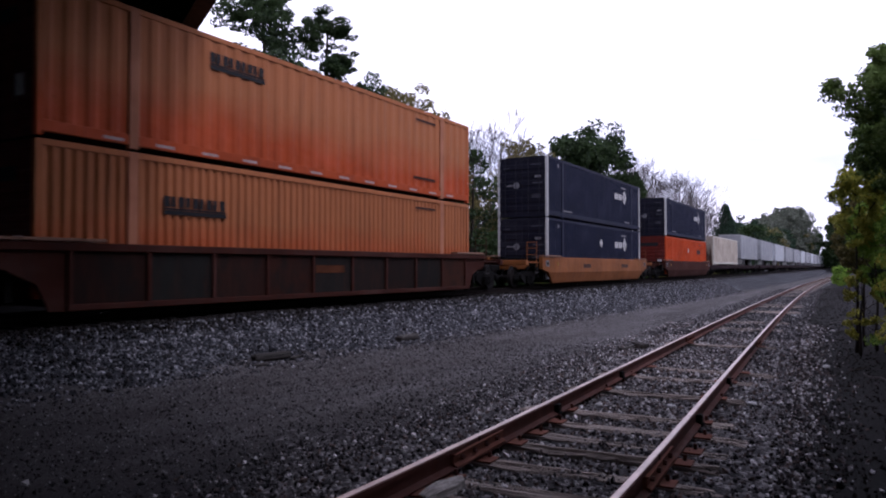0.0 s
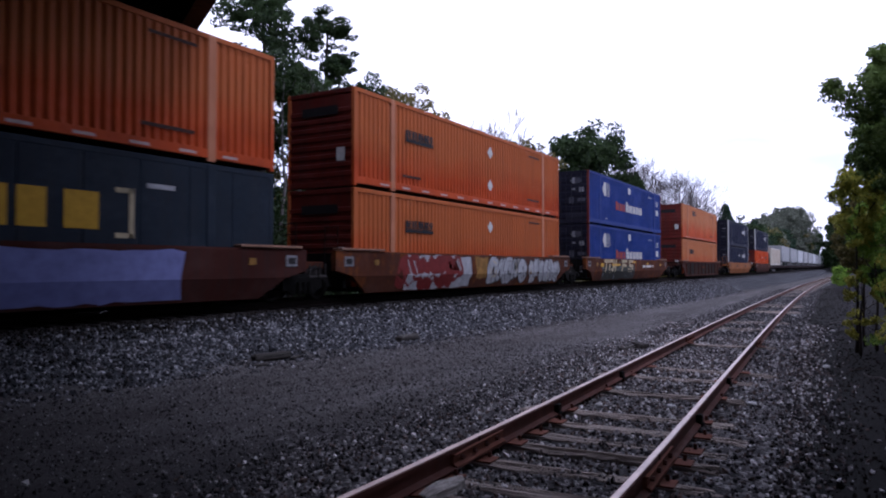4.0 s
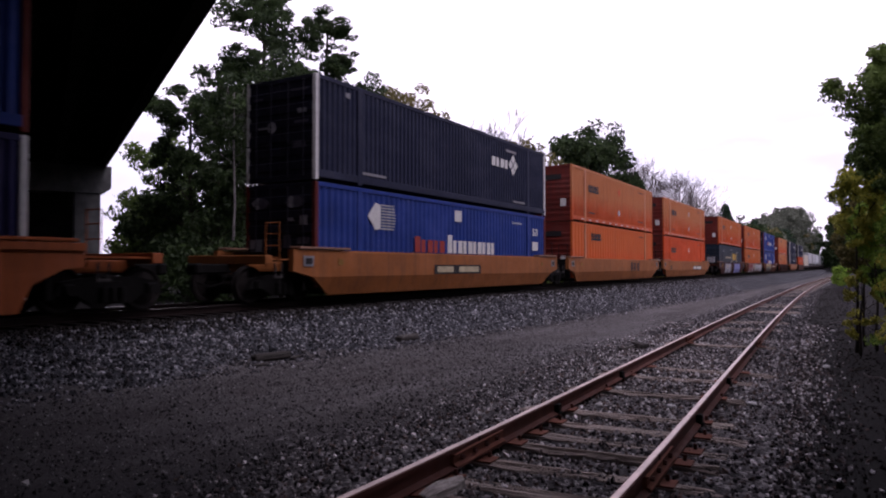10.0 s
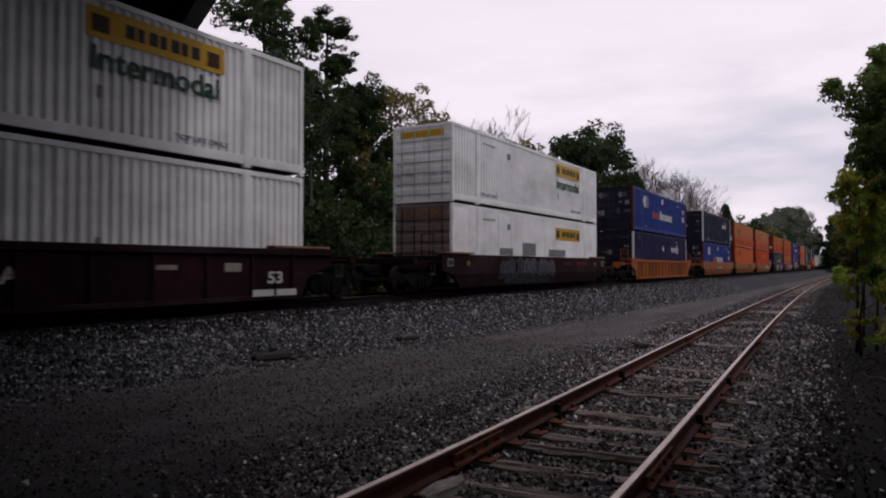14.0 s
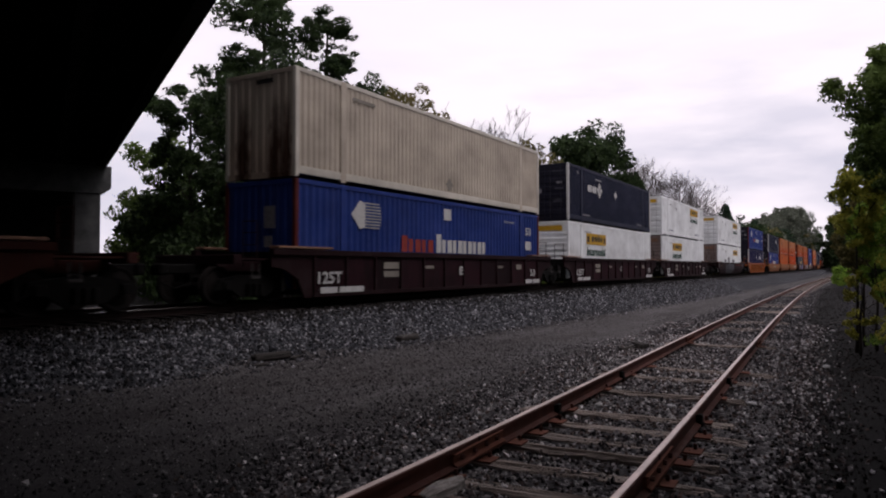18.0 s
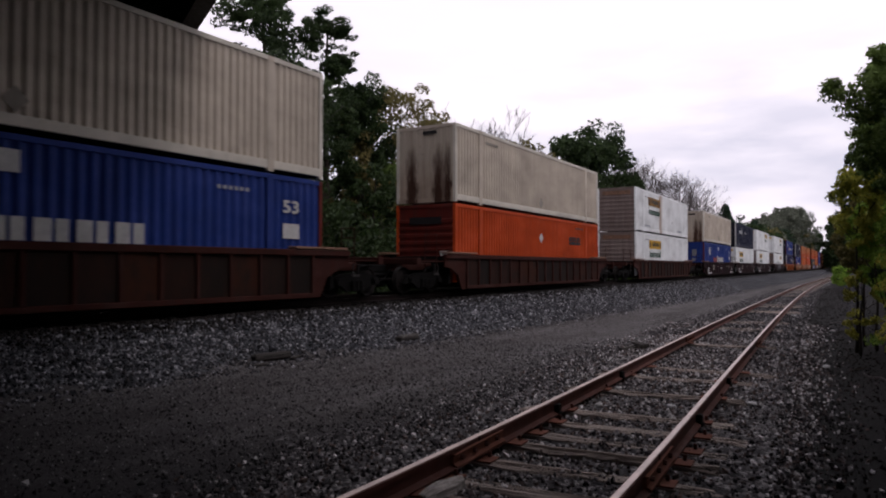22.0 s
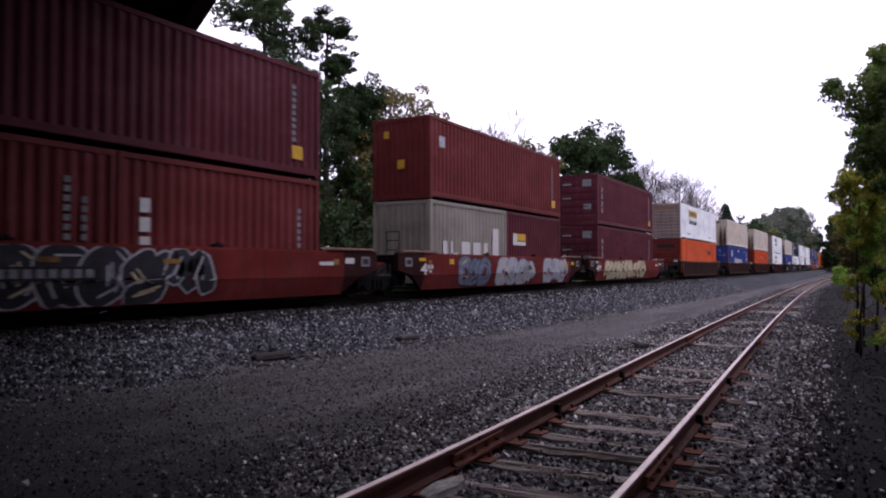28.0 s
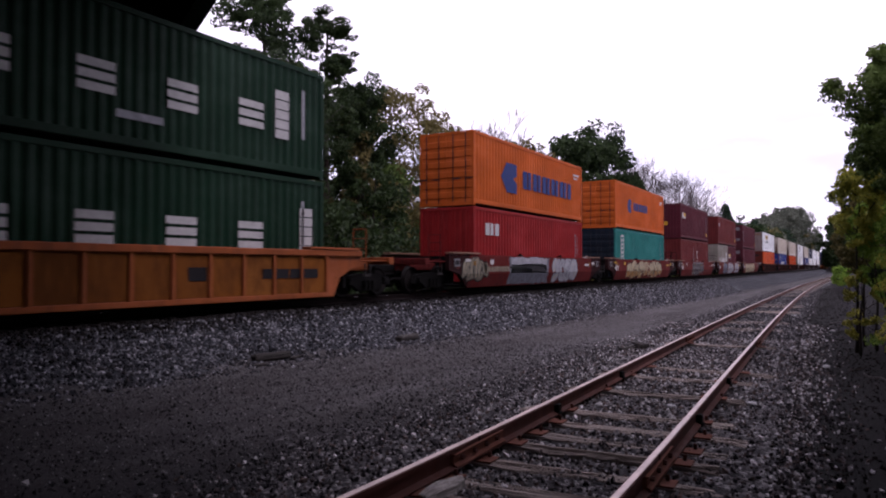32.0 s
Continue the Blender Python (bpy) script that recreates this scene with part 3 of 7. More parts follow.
def far_siding(rng):
    x = 20 + 66 * rng.random() ** 1.3
    return x, siding_y(x) + rng.choice((rng.uniform(-1.8, 2.4), rng.uniform(-1.7, 1.7)))


def beside_siding(rng):
    x = -2 + 92 * rng.random() ** 1.9
    return x, siding_y(x) - 1.5 - 2.6 * rng.random() ** 1.3


def road_edge(rng):
    x = -3 + 19 * rng.random()
    return x, siding_y(x) + 1.8 + 5.2 * rng.random() ** 1.9


def on_bank(rng):
    x = -4 + 74 * rng.random() ** 1.55
    return x, max(min(rng.gauss(10.4, 0.85), 11.8), rng.choice((9.1, 9.0, 8.6)))


def by_main_line(rng):
    x = -4 + 66 * rng.random() ** 1.45
    return x, 12.6 - 1.6 * rng.random() ** 1.5


def on_road(rng):
    x = -3 + 35 * rng.random() ** 1.3
    return x, siding_y(x) + rng.uniform(2.0, 6.9)


stones("loose_siding_ballast", "loose grey-brown crushed stone along the siding", 48000, near_siding, 0.010, 0.030, 1, "stones_brown")
stones("distant_siding_ballast", "loose grey crushed stone farther along the siding", 16000, far_siding, 0.018, 0.045, 6, "stones_far")
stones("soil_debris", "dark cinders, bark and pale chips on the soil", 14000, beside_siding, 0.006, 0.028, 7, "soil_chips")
stones("road_edge_gravel", "dark gravel strewn along the edge of the road", 15000, road_edge, 0.008, 0.022, 9, "stones_far")
stones("loose_bank_ballast", "loose grey crushed stone on the main line bank", 34000, on_bank, 0.02, 0.045, 2)
stones("oily_main_line_ballast", "crushed stone beside the main rails with the train's shade in its colour", 14000, by_main_line, 0.02, 0.045, 5, "stones_shaded")
stones("scattered_road_stones", "small stones scattered on the cinder road", 30000, on_road, 0.004, 0.014, 3, "grit")


# ---- rails and ties ----
def rail_profile(h=0.165, head=0.036, foot=0.07):
    return [(-foot, 0), (foot, 0), (foot, 0.012), (0.012, 0.03), (0.009, h - 0.045), (head, h - 0.036), (head, h - 0.008),
            (head - 0.008, h - 0.002), (-head + 0.008, h - 0.002), (-head, h - 0.008), (-head, h - 0.036), (-0.009, h - 0.045), (-0.012, 0.03), (-foot, 0.012)]


def swept(points, profile):
    sh, n = Shape(), len(profile)
    for i, (x, y, z) in enumerate(points):
        a, b = points[max(i - 1, 0)], points[min(i + 1, len(points) - 1)]
        d = Vector((b[0] - a[0], b[1] - a[1], 0)).normalized()
        side = Vector((-d.y, d.x, 0))
        sh.v += [(x + side.x * p, y + side.y * p, z + q) for p, q in profile]
    for i in range(len(points) - 1):
        sh.f += [(i * n + k, i * n + (k + 1) % n, (i + 1) * n + (k + 1) % n, (i + 1) * n + k) for k in range(n)]
    return sh


def track(name, label, centre, z_top, x0, x1, fine, group):
    t = thing(name, label, "railway track", group, "structure")
    xs, a = [], x0
    while a < x1:
        xs.append(a)
        a += fine if -5 < a < 60 else fine * 6
    for side in (-0.75, 0.75):
        pts = [(x, centre(x) + side, z_top(x) - 0.165) for x in xs]
        r = part("rail", swept(pts, rail_profile()), M["dark_rail" if group == "main tracks" else "rail_rust"], t, "steel rail with the train's shade in its colour" if group == "main tracks" else "rust-brown steel rail")
        part("rail_head", swept([(p[0], p[1], p[2] + 0.162) for p in pts], [(-0.027, 0), (0.027, 0), (0.023, 0.004), (-0.023, 0.004)]), M["rail_polished" if group == "main tracks" else "rail_head"], r, "pale worn running surface")
    return t


siding = track("siding_track", "rusty siding track on weathered wooden ties", siding_y, siding_z, -40, 288, 1.0, "siding tracks")
main_line = track("main_track", "main line track under the freight train", lambda x: TRACK_Y, lambda x: 0.0, -260, 900, 8, "main tracks")


def weathered_tie(seed):
    """An old sleeper: ragged ends, chewed edges, splits along the grain."""
    rng = random.Random(900 + seed)
    xs = [-1.27 + 2.54 * i / 16 for i in range(17)]
    xs[0] += rng.choice((0, 0.03, 0.16))
    xs[-1] -= rng.choice((0, 0.05, 0.2))
    ys = [-0.105, -0.075, -0.035, -0.02, 0.03, 0.045, 0.08, 0.105]
    split = (rng.choice((2, 3)), rng.choice((4, 5)))
    v = []
    for i, x in enumerate(xs):
        for j, y in enumerate(ys):
            end, edge = i in (0, 16), j in (0, 7)
            z = rng.uniform(-0.008, 0.002) - (rng.uniform(0.006, 0.035) if edge else 0) - (rng.uniform(0, 0.04) if end else 0)
            if j in split and noise.noise((i * 0.35, j * 3.1, seed * 7.7)) > -0.1:
                z -= rng.uniform(0.015, 0.04)
            px = x + (rng.uniform(-0.05, 0.05) if end else 0)
            # leave the seats of the rails level
            if abs(abs(x) - 0.75) < 0.12:
                z = min(z, 0.0) * 0.2
            v.append((px, y + (rng.uniform(-0.014, 0.014) if edge else rng.uniform(-0.006, 0.006)), z))
    n = len(ys)
    f = [(i * n + j, (i + 1) * n + j, (i + 1) * n + j + 1, i * n + j + 1) for i in range(16) for j in range(n - 1)]
    loop = [i * n for i in range(17)] + [16 * n + j for j in range(1, n)] + [i * n + n - 1 for i in range(15, -1, -1)] + [j for j in range(n - 2, 0, -1)]
    o = len(v)
    v += [(v[k][0], v[k][1], -0.15) for k in loop]
    m = len(loop)
    f += [(loop[k], o + k, o + (k + 1) % m, loop[(k + 1) % m]) for k in range(m)]
    f.append(tuple(o + k for k in range(m)))
    return Shape().add(v, f).mesh("tie", M["tie"])


def ties():
    rng = random.Random(8)
    shapes = [weathered_tie(k) for k in range(9)]
    plate = Shape().box(-0.1, 0.1, -0.16, 0.16, 0.0, 0.016, 0.004).mesh("tie_plate", M["plate_rust"])
    spike = Shape().box(-0.014, 0.014, -0.014, 0.014, 0.0, 0.05, 0.003).mesh("spike", M["rail_rust"])
    x = -6.0
    while x < 78:
        y = siding_y(x)
        ang = math.atan(siding_y(x + 0.5) - siding_y(x - 0.5)) + rng.uniform(-0.025, 0.025)
        m = Matrix.Translation((x, y + rng.uniform(-0.06, 0.06), siding_z(x) - 0.184 + rng.uniform(-0.022, 0.006) - (0.075 if rng.random() < (0.8 if x > 14 else 0.5 if x > 8.6 else 0.12) else 0))) @ Matrix.Rotation(math.pi / 2 + ang, 4, "Z")
        tie = part("tie", rng.choice(shapes), M["tie"], siding, at=m)
        if x < 22:
            for side in (-0.75, 0.75):
                part("tie_plate", plate, M["plate_rust"], tie, at=pose(side, 0, 0.001, 0, 0, 90))
                if x < 12:
                    for off in (-0.09, 0.09):
                        part("spike", spike, M["plate_rust"], tie, at=pose(side + off, 0.05 if off > 0 else -0.05, 0.016))
        x += 0.56 + rng.uniform(-0.09, 0.11)
    sh = Shape()
    while x < 286:
        y = siding_y(x)
        sh.box(x - 0.11, x + 0.11, y - 1.27, y + 1.27, siding_z(x) - 0.335, siding_z(x) - 0.185)
        x += 0.56 * rng.choice((1, 3, 4, 6))
    tagged(part("far_ties", sh, M["tie"], siding), kind="stuff")
    sh = Shape()
    x = -60.0
    while x < 260:
        sh.box(x - 0.11, x + 0.11, TRACK_Y - 1.3, TRACK_Y + 1.3, -0.33, -0.17, 0)
        x += 0.5
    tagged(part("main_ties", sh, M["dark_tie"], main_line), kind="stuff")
    # joint bars bolted to the siding rails, a dark gap between the rail ends
    for x0, side in ((5.45, 0.75), (5.65, -0.75), (17.4, 0.75), (17.2, -0.75)):
        at = Matrix.Translation((x0, siding_y(x0) + side, siding_z(x0) - 0.165)) @ Matrix.Rotation(math.atan(siding_y(x0 + 0.5) - siding_y(x0 - 0.5)), 4, "Z")
        sh = Shape()
        for s in (-1, 1):
            prof = [(s * 0.012, 0.03), (s * 0.075, 0.016), (s * 0.075, 0.03), (s * 0.042, 0.05), (s * 0.042, 0.104), (s * 0.058, 0.112), (s * 0.058, 0.124), (s * 0.012, 0.122)]
            sh.prism(prof, "x", -0.5, 0.5)
        bar = part("joint_bar", sh, M["plate_rust"], siding, "bolted rusty joint bar", at=at)
        for s in (-1, 1):
            for k in range(4):
                part("bolt", Shape().disc(-0.36 + 0.24 * k, 0.077, 0.022, s * 0.055 - 0.016, s * 0.055 + 0.016, 6), M["rail_rust"], bar)
        part("rail_gap", Shape().box(-0.006, 0.006, -0.04, 0.04, 0.125, 0.1655), M["black_steel"], siding, "dark gap between rail ends", at=at)
    # anchors clipped under the rails
    for x0, side in ((7.55, 0.75), (7.8, -0.75), (10.6, 0.75), (10.8, -0.75)):
        part("rail_anchor", Shape().box(-0.05, 0.05, -0.09, 0.09, -0.012, 0.03, 0.008).box(-0.05, 0.05, -0.075, -0.02, 0.0, 0.11, 0.01), M["black_steel"], siding, "black rail anchor",
             at=Matrix.Translation((x0, siding_y(x0) + side, siding_z(x0) - 0.165)))


ties()


# ---- road bridge overhead ----
BRIDGE = Matrix.Translation((11.1, 12.47, 0)) @ Matrix.Rotation(math.atan2(27.29, 15.52), 4, "Z")


def bridge():
    """Steel girder bridge: local x runs along the span, the bright edge at y = 0, the deck spreads towards +y."""
    b = thing("road_bridge", "dark steel girder road bridge crossing over the tracks on concrete piers", "bridge", kind="structure", at=BRIDGE)
    # deck stretched out of view, to keep sky light from beneath it
    x0, x1, wide = -75.0, 90.0, 96.0
    part("deck", Shape().box(x0, x1, 0.0, wide, 8.3, 8.6, 0.03), M["shaded_concrete"], b, "concrete bridge deck with its underside shade in the colour")
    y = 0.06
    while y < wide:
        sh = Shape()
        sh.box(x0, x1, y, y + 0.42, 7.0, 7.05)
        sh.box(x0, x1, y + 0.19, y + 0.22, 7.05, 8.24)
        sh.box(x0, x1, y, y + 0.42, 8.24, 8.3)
        part("girder", sh, M["girder"], b, "steel girder with its underside shade in the colour")
        y += 2.35
    for k in range(24):
        xx = x0 + 3 + k * 7
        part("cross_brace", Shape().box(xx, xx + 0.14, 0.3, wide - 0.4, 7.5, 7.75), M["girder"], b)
    # unseen parapets, raised to screen the sky from the container ends
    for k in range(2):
        part("parapet", Shape().box(x0, x1, k * (wide - 0.3), k * (wide - 0.3) + 0.3, 8.6, 11.0, 0.04), M["shaded_concrete"], b)
    # walls added at both sides to block light under the deck
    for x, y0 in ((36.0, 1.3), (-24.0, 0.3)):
        part("abutment", Shape().box(x - 0.6, x + 0.6, y0, wide, -2.5, 7.0, 0.05), M["shaded_concrete"], b, "dark wall added to close off light under the bridge")
    for at in (31.6,):
        pier = part("pier_cap", Shape().prism([(0.3, 5.35), (wide - 0.3, 5.35), (wide + 0.2, 5.9), (wide + 0.2, 7.0), (-0.2, 7.0), (-0.2, 5.7)], "x", at - 0.75, at + 0.75), M["concrete"], b, "pale concrete pier cap")
        for yy in (1.1, 12.0, 24.0, 36.0, 48.0, 60.0, 72.0, 84.0, 94.0):
            part("column", Shape().box(at - 0.68, at + 0.68, yy - 0.72, yy + 0.72, -2.4, 5.36, 0.08), M["concrete"], pier, "pale concrete column")


bridge()


# ---- containers ----
CACHE = {}


def cached(key, make):
    if key not in CACHE:
        CACHE[key] = make()
    return CACHE[key]


def side_mesh(style, length, height, width, mat):
    """One long wall of a container, outer face towards -y, origin at the base centre."""
    def make():
        h, sh = length / 2 - 0.1, Shape()
        yo, yi = -width / 2 + 0.008, -width / 2 + 0.09
        pitch, deep, flat = {"corr": (0.275, 0.044, 0.5), "fine": (0.225, 0.046, 0.58), "wide": (0.46, 0.028, 0.62), "plate": (1.21, 0.012, 0.97)}[style]
        n = round(2 * h / pitch)
        p = 2 * h / n
        line = []
        for i in range(n):
            a = -h + i * p
            w = p * flat / 2 if style != "plate" else p * flat
            s = (p - 2 * w) / 2 if style != "plate" else (p - w) / 3
            if style != "plate":
                line += [(a, yo), (a + w, yo), (a + w + s, yo + deep), (a + 2 * w + s, yo + deep)]
            else:
                line += [(a, yo), (a + w, yo), (a + w + s, yo + deep), (a + w + 2 * s, yo + deep)]
        line.append((h, yo))
        sh.prism(line + [(h, yi), (-h, yi)], "z", 0.2, height - 0.1, False)
        return sh.mesh("side_panel", mat, False, True)
    return cached(("side", style, length, height, width, mat.name), make)


def end_mesh(style, height, width, mat):
    """The blank end wall, outer face towards -x, at x = 0."""
    def make():
        h, sh = width / 2 - 0.1, Shape()
        if style == "slats":
            line = [(0.03, 0.15)]
            for k in range(8):
                z = 0.3 + k * 0.27
                line += [(0.03, z), (0.0, z + 0.02), (0.0, z + 0.13), (0.03, z + 0.15)]
            line += [(0.03, height - 0.1), (0.07, height - 0.1), (0.07, 0.15)]
            return sh.prism(line, "y", -h, h).mesh("end_wall", mat)
        n = 9
        line = []
        for i in range(n):
            a, p = -h + i * 2 * h / n, 2 * h / n
            line += [(0.006, a), (0.006, a + p * 0.45), (0.04, a + p * 0.55), (0.04, a + p * 0.9)]
        line.append((0.006, h))
        sh.prism(line + [(0.08, h), (0.08, -h)], "z", 0.15, height - 0.1, False)
        return sh.mesh("end_wall", mat)
    return cached(("end", style, height, width, mat.name), make)


def door_mesh(height, width, mat):
    """One door leaf of pressed sheet with horizontal ribs, hinged at its outer edge."""
    def make():
        w, line = width / 2 - 0.11, [(0.02, 0.16)]
        for k in range(6):
            step = (height - 0.5) / 6
            z = 0.28 + k * step
            line += [(0.02, z), (-0.01, z + 0.03), (-0.01, z + step * 0.6), (0.02, z + step * 0.6 + 0.03)]
        line += [(0.02, height - 0.12), (0.07, height - 0.12), (0.07, 0.16)]
        return Shape().prism(line, "y", 0.005, w).mesh("door", mat)
    return cached(("door", height, width, mat.name), make)


def box_mesh(name, dims, mat, b=0.006):
    return cached((name, dims, mat.name), lambda: Shape().box(*dims, b).mesh(name, mat))


def glyphs(x0, z0, count, w, h, y0=-0.004, y1=0.0, first=1.0, fill=0.66):
    """A row of plain upright blocks, one shape for each letter of a name."""
    out = []
    for i in range(count):
        wide = w * (fill + 0.06 + 0.1 * (-1) ** i)
        out.append(Shape().box(x0 + i * w, x0 + i * w + wide, y0, y1, z0, z0 + h * (first if i == 0 else 1.0)))
    return out


def column(x, z0, z1, n, w=0.1):
    """A column of small upright print blocks."""
    p = (z1 - z0) / n
    return rect(*[(x, x + w, z0 + k * p, z0 + k * p + p * 0.66) for k in range(n)])


def word(name, text, mat, parent, x0, x1, z0, z1, y, label=""):
    """Real words in the built-in font, fitted to a box on the near wall."""
    cu = bpy.data.curves.new(name, "FONT")
    cu.body, cu.extrude, cu.offset = text, 0.003, 0.024
    tmp = new(name, cu)
    me = bpy.data.meshes.new_from_object(tmp)
    bpy.data.objects.remove(tmp)
    co = np.empty(len(me.vertices) * 3)
    me.vertices.foreach_get("co", co)
    co = co.reshape(-1, 3)
    lo, hi = co.min(0), co.max(0)
    co[:, 0] = x0 + (co[:, 0] - lo[0]) / (hi[0] - lo[0]) * (x1 - x0)
    zz = z0 + (co[:, 1] - lo[1]) / (hi[1] - lo[1]) * (z1 - z0)
    out = np.stack([co[:, 0], y - co[:, 2], zz], 1)
    me.vertices.foreach_set("co", out.ravel())
    me.materials.clear()
    me.materials.append(mat)
    return part(name, me, mat, parent, label)


def container(label, side, end, trim, style="corr", length=16.15, width=2.59, height=2.896, rear="doors", post_mat=None, rail=None, group="stacked containers"):
    """Steel box: walls, rails, corner posts, roof, floor and doors. Origin at the middle of its base, doors towards -x."""
    c = thing("shipping_container", label, "container", group)
    h, w = length / 2, width / 2
    rail = rail or side
    post_mat = post_mat or trim
    me = side_mesh(style, length, height, width, side)
    part("side_wall", me, side, c)
    part("side_wall", me, side, c, at=pose(0, 0, 0, 0, 0, 180))
    part("roof", box_mesh("roof", (-h + 0.05, h - 0.05, -w + 0.05, w - 0.05, height - 0.06, height - 0.02), side), side, c)
    part("floor", box_mesh("floor", (-h + 0.05, h - 0.05, -w + 0.06, w - 0.06, 0.06, 0.16), M["black_steel"]), side, c)
    top, bot = box_mesh("top_rail", (-h + 0.12, h - 0.12, -w, -w + 0.08, height - 0.12, height), rail), box_mesh("bottom_rail", (-h + 0.12, h - 0.12, -w - 0.004, -w + 0.09, 0.08, 0.29 if length > 13 else 0.25), rail)
    for turn in (0, 180):
        part("top_rail", top, rail, c, at=pose(0, 0, 0, 0, 0, turn))
        part("bottom_rail", bot, rail, c, at=pose(0, 0, 0, 0, 0, turn))
    post = box_mesh("corner_post", (-h, -h + 0.14, -w - 0.002, -w + 0.12, 0.0, height), post_mat, 0.012)
    post_b = box_mesh("corner_post_b", (h - 0.14, h, -w - 0.002, -w + 0.12, 0.0, height), post_mat, 0.012)
    for turn in (0, 180):
        part("corner_post", post, post_mat, c, at=pose(0, 0, 0, 0, 0, turn))
        part("corner_post", post_b, post_mat, c, at=pose(0, 0, 0, 0, 0, turn))
    if length > 13:
        post_side = M["orange_post"] if side.name in ("orange_paint", "faded_orange_paint", "golden_orange_paint") else side
        inner = box_mesh("stacking_post", (-0.12, 0.12, -w - 0.014, -w + 0.1, 0.0, height), post_side, 0.016)
        for x in (-6.1, 6.1):
            for turn in (0, 180):
                part("stacking_post", inner, post_side, c, at=pose(x, 0, 0) @ pose(0, 0, 0, 0, 0, turn))
    cast_mat = M["casting"] if length > 13 else rail
    casting = box_mesh("corner_casting", (-0.09, 0.09, -0.088, 0.08, -0.06, 0.06), cast_mat, 0.015)
    for sx in (-1, 1):
        for sy in (-1, 1):
            for z in (0.055, height - 0.055):
                x = 6.1 if length > 13 else h - 0.088
                part("corner_casting", casting, cast_mat, c, at=pose(sx * x, sy * (w - 0.085), z))
    part("end_wall", end_mesh("corr", height, width, end), end, c, at=pose(h, 0, 0, 0, 0, 180))
    part("header", box_mesh("header", (-h, -h + 0.08, -w + 0.1, w - 0.1, height - 0.13, height - 0.005), end), end, c)
    part("door_sill", box_mesh("door_sill", (-h, -h + 0.08, -w + 0.1, w - 0.1, 0.0, 0.16), end), end, c)
    if rear == "doors":
        dm = door_mesh(height, width, end)
        rod_mat = M["galvanised"] if end.name.startswith("white") else end if end.name.startswith("bright") else M["dark_rod"]
        rod = cached(("rod", height, rod_mat.name), lambda: Shape().tube([(0, 0, 0.12), (0, 0, height - 0.1)], [0.02, 0.02], 6).mesh("lock_rod", rod_mat))
        lever = box_mesh("lever", (-0.03, 0.0, -0.02, 0.34, -0.02, 0.02), rod_mat, 0.004)
        for turn in (1, -1):
            d = part("door", dm, end, c, at=pose(-h, 0, 0) if turn > 0 else Matrix.Translation((-h, 0, 0)) @ Matrix.Diagonal((1, -1, 1, 1)))
            for y in (0.32, 0.88):
                part("lock_rod", rod, rod_mat, d, at=pose(-0.03, y, 0))
                part("lever", lever, rod_mat, d, at=pose(-0.03, y, 1.05))
    else:
        part("end_wall", end_mesh(rear, height, width, end), end, c, at=pose(-h, 0, 0))
    c["size"] = (length, width, height)
    return c


def on_side(c, name, shape, mat, label=""):
    """Print on the near wall; shape in metres from the rear end and above the base. A list of shapes makes a part of each."""
    length, width, _ = c["size"]
    for sh in shape if isinstance(shape, list) else [shape]:
        ob = part(name, sh, mat, c, label)
        ob.matrix_basis = pose(-length / 2, -width / 2 + 0.002, 0)


def on_rear(c, name, boxes, mat, label=""):
    """Plates on the rear end; boxes are (y0, y1, z0, z1)."""
    for y0, y1, z0, z1 in boxes:
        ob = part(name, Shape().box(-0.05, -0.044, y0, y1, z0, z1), mat, c, label)
        ob.matrix_basis = pose(-c["size"][0] / 2 + 0.03, 0, 0)


def rect(*boxes, dy=0.0):
    return [Shape().box(x0, x1, -0.004 + dy, dy, z0, z1) for x0, x1, z0, z1 in boxes]


def barred_blocks(x0, z0, count, pitch, w, h):
    """Large plain blocks, each of three level bars."""
    out = []
    for i in range(count):
        sh = Shape()
        for k in range(3):
            sh.box(x0 + i * pitch, x0 + i * pitch + w, -0.004, 0, z0 + k * h * 0.37, z0 + k * h * 0.37 + h * 0.26)
        out.append(sh)
    return out


def diamond(x, z, r):
    return Shape().prism([(x - r, z), (x, z - r), (x + r, z), (x, z + r)], "y", -0.005, 0.0)


def orange_box(label, side, end, style, marks=(), print_at=2.35, z=1.85):
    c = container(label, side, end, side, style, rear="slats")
    if print_at is not None:
        on_side(c, "lettering_bar", rect((print_at, print_at + 1.7, z - 0.06, z - 0.02), (print_at, print_at + 1.7, z - 0.16, z - 0.07)), M["print_black"], "black underlined lettering bar")
        on_side(c, "letter", glyphs(print_at, z, 9, 0.188, 0.23), M["print_black"], "black lettering block")
    on_side(c, "stencil", rect((12.35, 13.7, 0.55, 0.63), (12.5, 13.75, 2.5, 2.57), *([(2.5, 3.6, 0.52, 0.60)] if style == "fine" else [])), M["print_brown"])
    for x, z, mat in marks:
        on_side(c, "placard", diamond(x, z, 0.24), M[mat], "pale diamond placard")
    if style != "plate":
        for k in range(12):
            on_side(c, "reflective_tape", rect((1.3 + k * 1.2, 1.75 + k * 1.2, 0.13, 0.19), dy=-0.006), M["reflector"])
    on_rear(c, "lettering_bar", [(-0.7, 0.7, 2.15, 2.42)], M["print_black"], "dark lettering bar")
    on_rear(c, "notice", [(-0.95, -0.65, 0.75, 1.15)], M["print_white"], "small pale notice plate")
    return c


